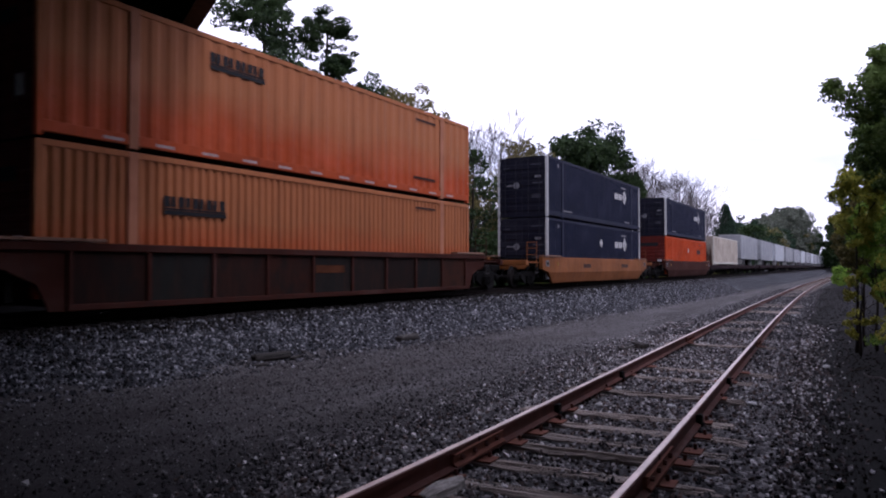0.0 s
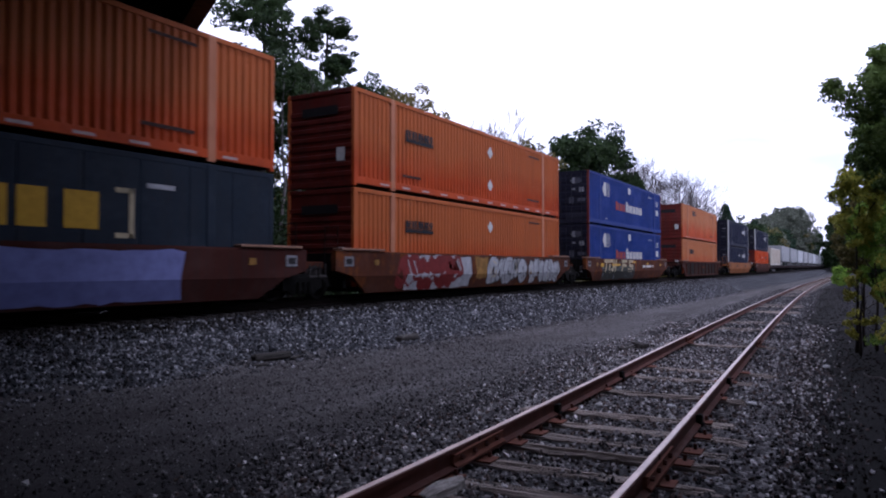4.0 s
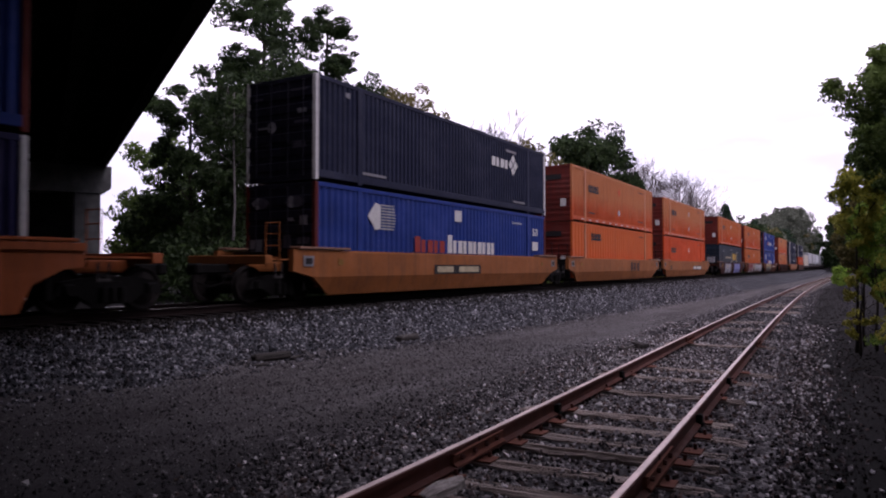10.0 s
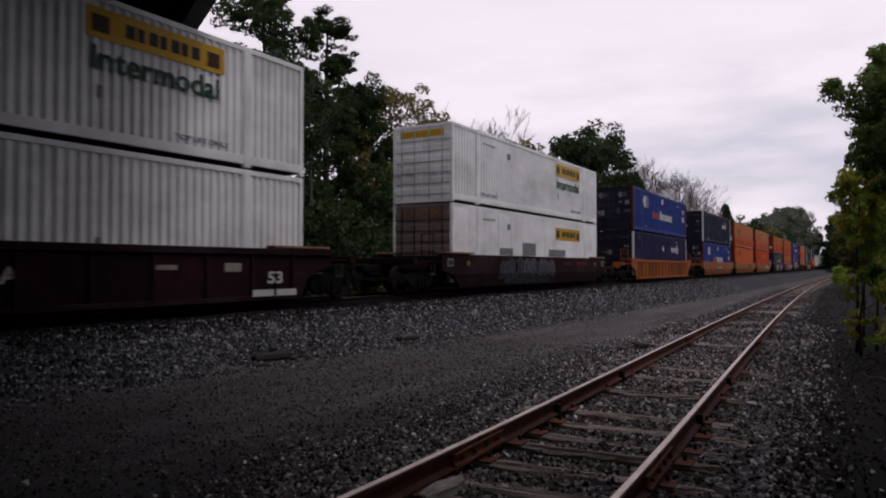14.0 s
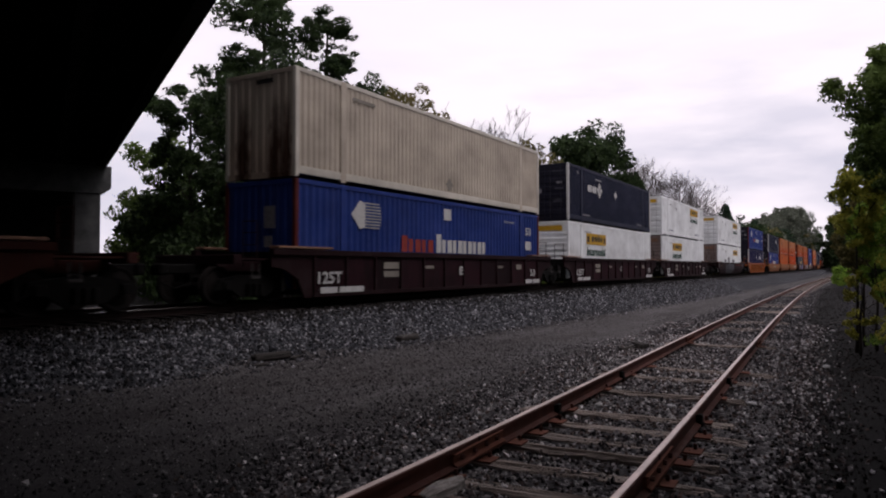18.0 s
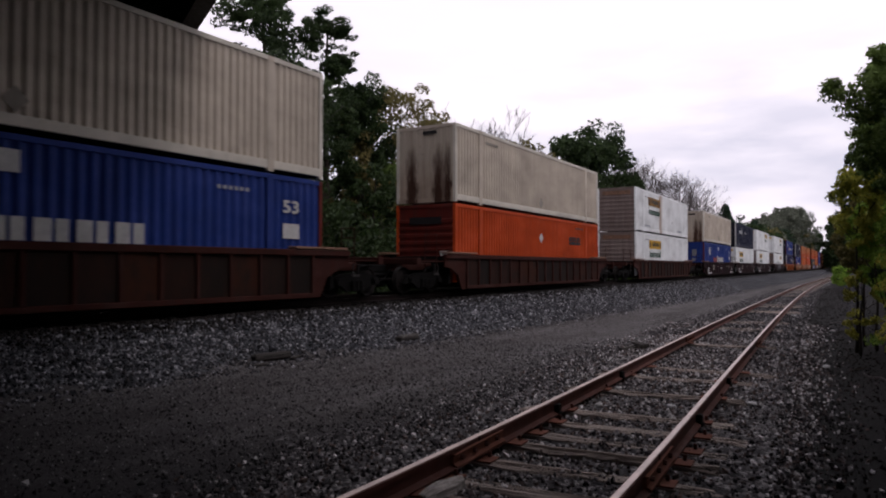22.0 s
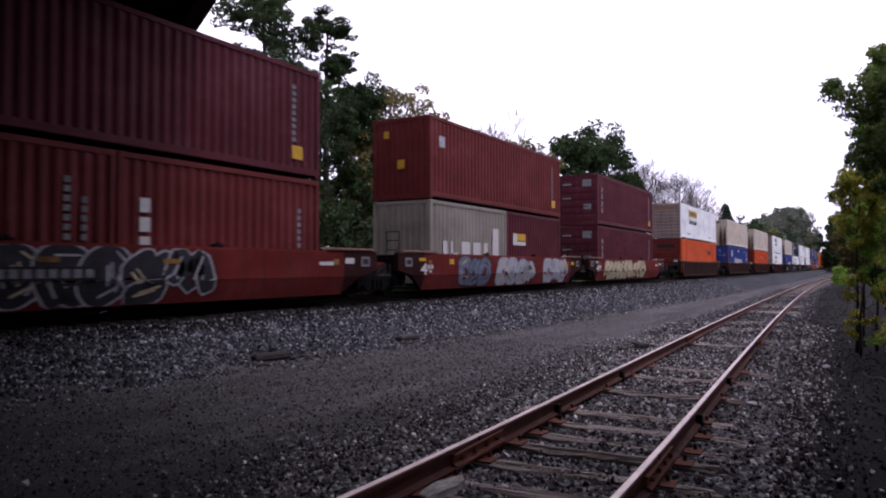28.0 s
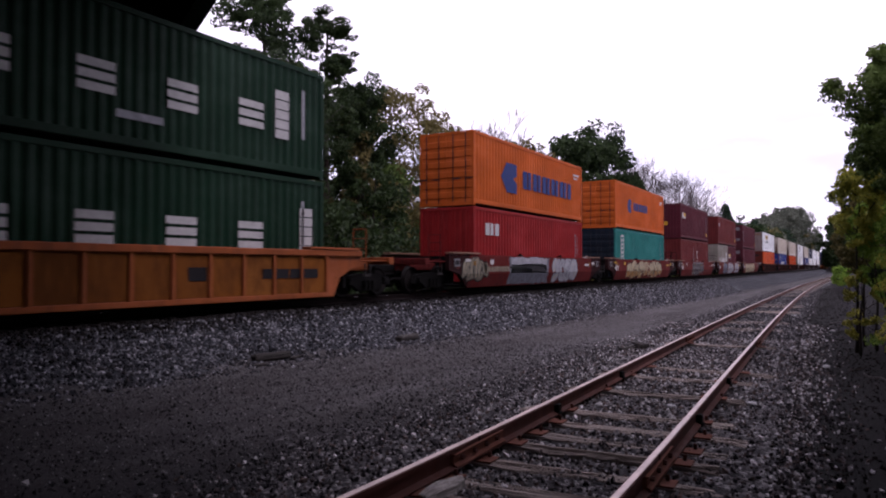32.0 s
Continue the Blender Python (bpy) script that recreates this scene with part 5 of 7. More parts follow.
Z0, Z1 = 0.335, 3.283
READY = {}


def box_of(key, make):
    """The first of a kind is built, the rest are copies."""
    if key not in READY:
        READY[key] = make()
        return READY[key]
    return copy_thing(READY[key], pose(0, 0, 0))


def orange_plain(key):
    spec = {
        "faded_wide": ("faded orange container with wide flat panels and dark lettering bar", "orange_faded", "wide", (), 3.9),
        "faded_fine": ("faded orange corrugated container with dark lettering bar", "orange_faded", "fine", (), 2.7),
        "orange_fine": ("orange corrugated container with reflective tape and diamond placards", "orange", "fine", ((8.75, 2.15, "print_white"), (8.75, 0.85, "print_white")), 2.7),
        "orange_top": ("orange corrugated container with two pale diamond placards", "orange", "fine", ((8.13, 2.13, "print_white"), (8.13, 0.83, "print_white")), 2.35),
        "tan_top": ("tan-orange corrugated container with reflective tape", "orange_faded", "fine", ((8.15, 0.87, "graffiti_white"), (8.15, 2.12, "orange_red")), 2.52),
        "tan_mid": ("tan-orange corrugated container with two grey diamond placards", "orange_faded", "fine", ((8.95, 0.87, "graffiti_white"), (8.95, 2.12, "graffiti_white")), 2.52),
        "red_smooth": ("bright orange-red container with broad panels and diamond placard", "orange_red", "wide", ((8.85, 1.96, "print_white"),), 2.32),
        "deep": ("orange container with broad panels and dark lettering bar", "orange_vivid", "wide", (), 11.35),
        "deep_rear": ("golden-orange container with broad panels and dark lettering near its rear end", "orange_gold", "wide", (), 2.95),
        "plain_red": ("bright orange-red container with diamond placard", "orange_red", "fine", ((8.0, 1.9, "print_white"),), 11.6),
    }[key]
    label, col, style, marks, at = spec
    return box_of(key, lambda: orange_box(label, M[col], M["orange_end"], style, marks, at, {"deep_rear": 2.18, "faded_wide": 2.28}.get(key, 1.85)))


def slate_box():
    c = container("slate-blue container with yellow bracketed lettering", M["navy_csx"], M["navy_csx"], M["navy_csx"], "plate")
    on_side(c, "bracket", rect((8.3, 8.42, 1.15, 2.15), (8.3, 8.7, 2.05, 2.15), (8.3, 8.7, 1.15, 1.25), (12.1, 12.22, 1.15, 2.15), (11.8, 12.2, 2.05, 2.15), (11.8, 12.2, 1.15, 1.25)), M["graffiti_cream"], "pale yellow brackets")
    on_side(c, "letter", glyphs(9.05, 1.3, 3, 0.85, 0.72), M["print_yellow"], "yellow lettering block")
    on_side(c, "slogan_bar", rect((4.2, 5.3, 1.5, 1.68), (5.45, 7.9, 1.5, 1.64)), M["graffiti_cream"], "pale slogan bar")
    on_side(c, "number_bar", rect((2.4, 3.2, 2.2, 2.3), (7.4, 8.8, 2.45, 2.52), (12.5, 13.2, 2.2, 2.3)), M["graffiti_white"])
    on_rear(c, "notice", [(-0.9, -0.1, 1.0, 1.6)], M["graffiti_white"], "pale notice plate")
    return c


def hapag(label, logo, words, count):
    c = iso_box(label, "orange_lines", rear="doors")
    x0, x1, z0, z1 = logo
    w = x1 - x0
    on_side(c, "emblem", Shape().prism([(x0, z0 + 0.5 * (z1 - z0)), (x0 + w * 0.35, z0), (x0 + w, z0), (x0 + w, z0 + 0.35 * (z1 - z0)), (x0 + w * 0.75, z0 + 0.5 * (z1 - z0)), (x0 + w, z0 + 0.6 * (z1 - z0)), (x0 + w, z1), (x0 + w * 0.35, z1)], "y", -0.004, 0), M["print_blue"], "blue block emblem")
    wx0, wx1, wz, wh = words
    on_side(c, "letter", glyphs(wx0, wz, count, (wx1 - wx0) / count, wh), M["print_blue"], "dark blue lettering block")
    on_side(c, "number_bar", rect((10.9, 11.7, 2.3, 2.4), (10.9, 11.5, 2.15, 2.22)), M["print_white"])
    return c


def line_green(label, bar_x):
    c = iso_box(label, "green", rear="doors")
    on_side(c, "lettering", barred_blocks(3.05, 1.03, 4, 2.02, 0.8, 0.64), M["print_white"], "large white barred block")
    on_side(c, "sign_plate", rect(*[(bar_x, bar_x + 0.48, 0.9 + k * 0.25, 1.12 + k * 0.25) for k in range(5)]), M["print_white"], "white lettering plate in a column")
    on_side(c, "number_bar", rect((5.9, 7.0, 0.62, 0.78), (11.3, 11.4, 1.0, 2.3)), M["graffiti_white"])
    return c


def pair_of_twenties(key, label, colour, marks):
    def make():
        c = iso_box(label, colour, 6.06)
        for boxes, mat in marks:
            on_side(c, "lettering", rect(*boxes), M[mat], "lettering bars")
        return c
    return box_of(key, make)


def load(s, low, high):
    ride(low, s, Z0)
    ride(high, s, Z1)


def train():
    # leading pair of cars
    car = well_car("dark brown smooth well car with an orange-red and a navy container", "brown_car", rib=0.95)
    ride(car, 279.6, 0)
    load(279.6, orange_plain("plain_red"), box_of("navy", lambda: navy_box("navy container with white corner posts and knot emblem")))
    car = well_car("yellow-ochre smooth well car with two navy containers", "yellow_car")
    stencil(car, [(-3.6, -2.4, 0.85, 1.05), (3.2, 4.6, 0.85, 1.05)], "print_brown")
    ride(car, 256.0, 0)
    load(256.0, box_of("navy_mark", lambda: navy_box("navy container with white corner posts and diamond placard", mark=8.0)), box_of("navy", None))
    car = well_car("brown ribbed well car with a patched grey panel", "brown_car", "ribbed", rib=1.65)
    stencil(car, [(-0.7, 0.5, 0.75, 0.95)], "rust_stain", -1.436)
    ride(car, 232.1, 0)
    load(232.1, orange_plain("faded_fine"), orange_plain("faded_wide"))
    # first articulated set, all three carry graffiti
    car = well_car("rust-patched smooth well car with block-letter graffiti", "patchy_car", half=8.55, pitch=10.3, joint=(True, False), front=True)
    sprayed_panel(car, -6.3, 0.35, 0.15, 1.0, "graffiti_dark", "dark green sprayed background")
    for run in (((-5.9, 1.24), (-4.4, 1.24)), ((-5.55, 1.2), (-5.75, 0.66)), ((-4.95, 1.02), (-5.05, 0.66), (-4.6, 0.72)), ((-4.1, 1.28), (-4.4, 0.68)), ((-4.2, 0.98), (-3.85, 1.0)), ((-3.7, 1.28), (-3.95, 0.66)),
                ((-2.5, 1.24), (-1.5, 1.24)), ((-2.3, 1.2), (-2.55, 0.7)), ((-2.2, 0.98), (-1.7, 0.98)), ((-0.1, 1.24), (-1.0, 1.24)), ((-0.85, 1.2), (-0.95, 0.98), (-0.3, 0.96)), ((-0.2, 0.96), (-0.35, 0.7), (-1.2, 0.7))):
        sh = Shape()
        ribbon(sh, run, 0.1, -1.478, 0.2, 1.33)
        part("graffiti", on_sill(sh), M["graffiti_cream"], car, "cream block-letter graffiti stroke")
    for x, z, r in ((-6.2, 0.85, 0.09), (-6.1, 0.45, 0.1), (-5.2, 0.4, 0.05), (-4.0, 0.3, 0.12), (-3.0, 1.15, 0.08), (-2.9, 0.9, 0.1), (-3.2, 0.75, 0.07), (-1.6, 0.35, 0.06), (-0.4, 0.45, 0.08), (0.15, 1.1, 0.07), (0.3, 0.85, 0.05), (-1.2, 0.3, 0.05)):
        part("graffiti", on_sill(Shape().disc(x, z, r, -1.481, -1.4775, 12)), M["graffiti_grey"], car, "pale sprayed dot")
    part("graffiti", Shape().box(-4.55, -2.9, -1.482, -1.479, 0.96, 1.08).box(-0.2, 0.5, -1.482, -1.479, 1.14, 1.26), M["print_yellow"], car, "yellow sprayed bar")
    stencil(car, [(2.2, 2.9, 0.85, 1.0), (3.1, 4.4, 0.85, 1.0), (4.7, 5.0, 0.85, 1.0)])
    stencil(car, [(-6.6, -6.1, 0.9, 1.1), (6.9, 7.2, 0.95, 1.12), (3.2, 3.7, 1.05, 1.15)], "print_yellow")
    ride(car, 208.5, 0)
    load(208.5, box_of("blue", lambda: blue_box("bright blue corrugated container with striped emblem and white lettering block")), box_of("blue", None))
    car = well_car("rust-patched smooth well car with red and silver graffiti", "patchy_car", half=8.55, pitch=10.0, joint=(True, True), front=False)
    sprayed_panel(car, -5.6, -1.2, 0.16, 1.3, "graffiti_white", "pale silver sprayed field", seed=21)
    graffiti(car, 21, -5.9, -1.9, 0.16, 1.3, "graffiti_red", "graffiti_red", 4, "dark red bulging graffiti letters", shine="graffiti_white")
    sprayed_panel(car, -0.9, 0.1, 0.45, 1.28, "print_ochre", "ochre touched-up patch", seed=5)
    graffiti(car, 22, 0.3, 3.7, 0.2, 1.3, "graffiti_white", "graffiti_dark", 5, "silver bulging graffiti letter")
    graffiti(car, 23, 4.1, 7.5, 0.2, 1.3, "graffiti_white", "graffiti_dark", 6, "silver bulging graffiti letter")
    ride(car, 187.9, 0)
    load(187.9, orange_plain("orange_fine"), orange_plain("orange_fine"))
    car = well_car("brown smooth well car with white graffiti and a lavender patch", "rust_car", half=8.55, pitch=9.9, joint=(False, True), front=False)
    graffiti(car, 24, -5.2, -1.7, 0.2, 1.3, "graffiti_white", "graffiti_blue", 5, shine="graffiti_red")
    sprayed_panel(car, 1.0, 5.2, 0.18, 1.28, "graffiti_lilac", "lavender painted patch", seed=8)
    stencil(car, [(-7.2, -6.9, 0.85, 1.2), (-4.0, -3.7, 0.85, 1.1)], "print_yellow")
    ride(car, 168.5, 0)
    load(168.5, box_of("slate", slate_box), orange_plain("orange_top"))
    # second articulated set, yellow
    ends = dict(half=8.55, pitch=9.87)
    car = well_car("yellow-ochre smooth well car with a black number plate", "yellow_car", joint=(True, False), front=True, half=8.55, pitch=9.87 + 1.2)
    part("number_plate", Shape().box(1.6, 5.3, -1.484, -1.472, 0.64, 0.98, 0.003), M["print_black"], car, "black stencil panel")
    stencil(car, [(1.75, 2.9, 0.70, 0.92), (3.2, 5.1, 0.70, 0.92)], y=-1.486)
    size_stencil(car, "53", -6.9, -6.2, 0.65, 1.0, "print_black", y=-1.474)
    ride(car, 144.45, 0)
    load(144.45, orange_plain("red_smooth"), orange_plain("tan_mid"))
    car = well_car("yellow-ochre smooth well car with large brown lettering", "yellow_car", joint=(True, True), front=False, **ends)
    letters(car, shifted(glyphs(1.9, 0.65, 3, 0.72, 0.52), -1.472), M["print_brown"], "large brown lettering block")
    ride(car, 124.8, 0)
    load(124.8, orange_plain("deep_rear"), orange_plain("tan_top"))
    car = well_car("yellow-ochre smooth well car with a long dark number panel", "yellow_car", joint=(False, True), front=False, half=8.55, pitch=9.87 + 1.2)
    part("number_plate", Shape().box(-2.2, 1.2, -1.484, -1.472, 0.66, 0.98, 0.003), M["print_black"], car, "dark stencil panel")
    stencil(car, [(-2.0, -0.9, 0.72, 0.92), (-0.5, 1.0, 0.72, 0.92)], "graffiti_cream", y=-1.486)
    ride(car, 105.05, 0)
    load(105.05, box_of("blue", None), box_of("navy", None))
    # single yellow ribbed car
    car = well_car("golden-yellow ribbed well car", "yellow_ribbed", "ribbed", cap="yellow_ribbed")
    letters(car, shifted(glyphs(3.6, 0.62, 3, 0.62, 0.36), -1.434), M["print_brown"], "brown lettering block")
    size_stencil(car, "50", 5.6, 6.1, 0.6, 0.85, "print_brown", -1.438)
    stencil(car, [(-4.6, -3.6, 0.7, 0.95), (-3.4, -2.4, 0.7, 0.95)], "print_brown", -1.436)
    ride(car, 81.3, 0)
    load(81.3, box_of("navy_violet", lambda: navy_box("violet-navy container with white corner posts and diamond placard", mark=8.0, side="navy_violet")), box_of("blue", None))
    # dark car with silver graffiti
    car = well_car("dark red-brown smooth well car with silver graffiti", "dark_car")
    sprayed_panel(car, -3.6, 0.9, 0.17, 1.2, "graffiti_smoke", "dark smoky sprayed field", seed=14)
    graffiti(car, 31, -4.4, -2.3, 0.25, 1.28, "graffiti_smoke", "graffiti_slate", 5, "dark smoky graffiti letter", shine="graffiti_grey")
    graffiti(car, 37, -2.2, 1.2, 0.45, 1.3, "graffiti_slate", "graffiti_dark", 8, "grey-violet graffiti letter", shine="graffiti_grey")
    stencil(car, [(-4.2, -2.95, 1.4, 1.68), (-1.95, -0.5, 1.4, 1.95), (1.05, 3.2, 1.4, 1.72)], "patch_grey", -1.3)
    stencil(car, [(2.6, 3.6, 1.0, 1.15), (4.3, 6.0, 1.0, 1.16)], "red_car")
    ride(car, 57.65, 0)
    load(57.65, box_of("white_plate", lambda: white_box("white smooth-sided container with a yellow sign plate", "plate", 10.0, False, "doors", z=1.86, end="white_end")),
         box_of("white_b", lambda: white_box("white corrugated container with yellow sign plate and green Intermodal lettering", "fine", 10.05, True, "doors", z=2.05)))
    # dark maroon articulated set
    for s, jt, fr, p in ((33.6, (True, False), True, 9.95), (14.02, (True, True), False, 9.95), (-5.95, (False, True), False, 10.0)):
        car = well_car("dark maroon ribbed well car with white stencils", "dark_car", "ribbed", half=8.55, pitch=p if all(jt) else p + 1.3, joint=jt, front=fr, rib=1.3)
        stencil(car, [(-7.3, -6.6, 0.2, 0.36), (-6.5, -5.4, 0.2, 0.36), (6.1, 6.8, 0.2, 0.36), (6.9, 7.6, 0.2, 0.36)], y=-1.5)
        stencil(car, [(-4.3, -3.5, 0.85, 1.05), (-4.3, -3.5, 0.6, 0.78), (-2.0, -1.4, 0.85, 0.95), (3.4, 4.0, 0.85, 0.95), (5.3, 5.8, 0.8, 1.0)], "beige", -1.436)
        size_stencil(car, "53", 6.6, 7.1, 0.5, 0.8, y=-1.5)
        size_stencil(car, "125T", -7.4, -6.4, 0.45, 0.78, y=-1.5)
        size_stencil(car, {33.6: "A", 14.02: "C", -5.95: "B"}[s], 0.4, 0.75, 0.62, 0.92, y=-1.438)
        ride(car, s, 0)
    load(33.6, box_of("white_a", lambda: white_box("white corrugated container with low yellow sign plate and Intermodal lettering", "fine", 3.35, True, z=1.84, end="white_end")), box_of("white_b", None))
    load(14.02, box_of("white_low", lambda: white_box("white corrugated container with yellow sign plate near its rear end", "fine", 2.68, True, z=1.78)),
         box_of("navy_rear", lambda: navy_box("navy container with white knot emblem near its rear end", logo=2.95, mark=7.98)))
    load(-5.95, box_of("blue_blank", lambda: blue_box("bright blue corrugated container with a blank numbered end", dark_end=False)), box_of("cream", lambda: cream_box("cream corrugated container with rust runs on its end wall")))
    # four brown ribbed single cars
    for s in (-29.5, -53.5, -77.0, -100.75):
        car = box_of("brown_ribbed", lambda: well_car("rust-brown ribbed well car with stained panels", "rust_car", "ribbed"))
        ride(car, s, 0)
    load(-29.5, box_of("white_a", None), box_of("white_stain", lambda: white_box("white corrugated container with yellow sign plate and brown run-off stain", "fine", 3.2, True, stain=True, z=1.9, end="white_end")))
    load(-53.5, orange_plain("plain_red"), box_of("cream", None))
    load(-77.0, box_of("blue_run", lambda: blue_box("bright blue corrugated container with one run of white lettering blocks", words="run")), box_of("cream", None))
    load(-100.75, orange_plain("deep"), box_of("white_c", lambda: white_box("white corrugated container with yellow sign plate and slatted end", "fine", 2.98, True, z=1.92, end="white_end")))
    # five red cars with graffiti and forty-foot boxes
    marks = {-124.15: [(25, -5.6, -0.2, "graffiti_cream", "graffiti_dark"), (26, 0.2, 3.0, "graffiti_cream", "graffiti_dark")],
             -142.15: [(41, -4.4, -2.2, "graffiti_blue", "graffiti_dark"), (42, -1.2, 2.2, "graffiti_white", "graffiti_blue"), (43, 3.6, 6.2, "graffiti_white", "graffiti_blue")],
             -160.1: [(44, -2.5, 2.0, "graffiti_smoke", "graffiti_white")],
             -178.2: [(45, -4.45, -0.8, "graffiti_cream", "graffiti_dark"), (49, -0.5, 0.6, "graffiti_cream", "red_car"), (46, 0.85, 4.1, "graffiti_cream", "graffiti_dark")],
             -196.4: [(48, 1.45, 4.4, "graffiti_white", "graffiti_grey")]}
    for i, (s, paint) in enumerate(marks.items()):
        first, last = i == 0, i == 4
        car = well_car("red smooth well car covered with graffiti", "red_car", half=7.85, pitch=9.03 if not (first or last) else (10.9), joint=(not last, not first), front=first)
        for seed, x0, x1, fill, line in paint:
            graffiti(car, seed, x0, x1, 0.16, 1.3, fill, line, max(3, round((x1 - x0) / 0.82)), second="graffiti_amber" if s == -178.2 else "")
        if last:
            sprayed_panel(car, -3.45, 0.85, 0.16, 1.3, "graffiti_grey", "pale grey sprayed field", seed=12)
            sprayed_panel(car, -3.35, 0.6, 1.0, 1.32, "graffiti_white", "bright silver sprayed strip", y=-1.4745, seed=17)
            graffiti(car, 50, -7.4, -5.5, 0.3, 1.28, "dull_cream", "graffiti_dark", 6, "cream curling graffiti stroke")
            part("graffiti", Shape().disc(-7.75, 0.98, 0.16, -1.477, -1.474, 14), M["orange_end"], car, "orange sprayed dot")
            stencil(car, [(-5.35 + 0.24 * j, -5.17 + 0.24 * j, 0.72, 0.92) for j in range(8)], "dull_cream", -1.477)
            for x0, x1, z0, z1 in ((-3.4, -1.6, 0.84, 0.92), (-1.5, 0.4, 0.84, 0.92), (-1.3, 0.2, 1.0, 1.04)):
                part("graffiti", Shape().box(x0, x1, -1.479, -1.475, z0, z1), M["graffiti_dark"], car, "dark sprayed stroke")
            part("number_plate", Shape().box(-1.1, 0.4, -1.484, -1.476, 0.68, 0.9, 0.003), M["print_black"], car, "black stencil panel")
        size_stencil(car, "48", -7.1, -6.3, 0.65, 1.02, y=-1.474)
        stencil(car, [(-7.2, -6.8, 1.1, 1.2), (-5.2, -4.9, 1.0, 1.18), (5.8, 6.4, 0.95, 1.05), (6.9, 7.3, 1.0, 1.15)], "print_yellow" if i % 2 else "print_white")
        for x in (-6.9, -2.2, 2.4, 6.2):
            part("guide_block", Shape().box(x - 0.12, x + 0.12, -1.47, -1.3, 1.36, 1.42, 0.01).box(x - 0.05, x + 0.05, -1.45, -1.38, 1.42, 1.47, 0.008), M["black_steel" if x < 6 else "print_white"], car, "small guide block on the sill")
        if s == -160.1:
            part("number_plate", Shape().box(-2.8, -0.5, -1.505, -1.497, 0.66, 0.92, 0.003), M["print_black"], car, "black stencil panel")
            stencil(car, [(-2.65 + 0.23 * j, -2.5 + 0.23 * j, 0.71, 0.87) for j in range(9)], "dull_print", -1.507)
            stencil(car, [(-1.7, -1.3, 1.0, 1.1), (0.9, 1.3, 0.98, 1.08)], "print_ochre", -1.5)
        ride(car, s, 0)

    def maroon(key, label, colour, extra, rear="corr"):
        def make():
            c = iso_box(label, colour, rear=rear)
            on_side(c, "number_mark", column(11.1, 0.9, 2.45, 9, 0.13), M["dull_print"])
            on_side(c, "panel", rect((11.1, 11.5, 0.45, 0.8)), M["print_yellow"], "small yellow panel")
            for boxes, mat in extra:
                on_side(c, "panel", rect(boxes), M[mat], "small printed panel")
            if rear == "doors":
                on_rear(c, "plate", [(-0.9, -0.3, 2.2, 2.6), (0.3, 0.9, 2.3, 2.4), (0.3, 0.9, 1.5, 1.6), (-0.9, -0.4, 0.9, 1.2)], M["dull_print"], "pale lettering plate")
            else:
                on_rear(c, "plate", [(-0.16, 0.14, 1.08, 1.4), (0.5, 0.72, 2.2, 2.45)], M["print_yellow"], "small yellow plate")
            return c
        return box_of(key, make)
    load(-124.15, maroon("m1", "maroon corrugated forty-foot container with barred doors", "maroon", [((0.7, 0.92, 0.7 + 0.4 * k, 0.98 + 0.4 * k), "dull_print") for k in range(4)], "doors"), maroon("m1", "", "", []))
    load_low = pair_of_twenties("t_beige", "beige-grey twenty-foot container with white lettering", "beige", [([(0.85, 1.15, 0.9, 1.5), (1.4, 1.55, 0.9, 1.5), (1.35, 1.95, 0.9, 1.08), (2.2, 2.85, 0.9, 1.5), (3.1, 3.7, 0.9, 1.5), (4.0, 4.3, 0.9, 1.5), (4.75, 5.3, 0.9, 2.1)], "print_white")])
    ride(load_low, -142.15 - 3.05, Z0)
    ride(pair_of_twenties("t_maroon", "maroon twenty-foot container with a small yellow sign", "maroon", [([(0.6, 1.0, 1.5, 2.0), (1.0, 1.9, 1.5, 1.66)], "print_white"), ([(1.0, 1.9, 1.7, 2.0)], "print_yellow")]), -142.15 + 3.05, Z0)
    ride(maroon("m2", "oxide-red corrugated forty-foot container with small panels", "oxide_red", [((0.6, 1.0, 1.85, 2.25), "graffiti_white")]), -142.15, Z1)
    ride(pair_of_twenties("t_red", "oxide-red twenty-foot container with white number column", "oxide_red", [([(5.0, 5.13, 0.9 + 0.18 * k, 1.02 + 0.18 * k) for k in range(8)] + [(5.35, 5.46, 0.9 + 0.18 * k, 1.02 + 0.18 * k) for k in range(6)], "dull_print")]), -160.1 - 3.05, Z0)
    ride(pair_of_twenties("t_red_mark", "oxide-red twenty-foot container with tall white lettering column", "oxide_red", [([(0.5, 0.75, 0.9 + 0.4 * k, 1.2 + 0.4 * k) for k in range(3)], "print_white"), ([(5.2, 5.32, 0.9 + 0.18 * k, 1.02 + 0.18 * k) for k in range(7)], "dull_print")]), -160.1 + 3.05, Z0)
    ride(maroon("m3", "maroon corrugated forty-foot container with yellow and white sign panel", "maroon", [((0.65, 1.1, 1.7, 2.15), "print_white"), ((1.1, 1.9, 1.7, 1.86), "print_white"), ((1.1, 1.9, 1.88, 2.15), "print_yellow")]), -160.1, Z1)

    def teal():
        c = iso_box("teal corrugated container with a white lettering column", "teal", end="navy_csx", rear="doors")
        on_side(c, "sign_column", rect((1.1, 1.7, 0.9, 2.55)), M["print_white"], "white sign column")
        on_side(c, "lettering_bar", rect(*[(1.22, 1.58, 1.0 + k * 0.25, 1.17 + k * 0.25) for k in range(6)], dy=-0.004), M["teal"], "teal lettering bar")
        on_side(c, "number_mark", column(11.0, 0.9, 2.3, 8, 0.12) + column(11.34, 0.9, 1.6, 4, 0.1), M["dull_print"])
        return c
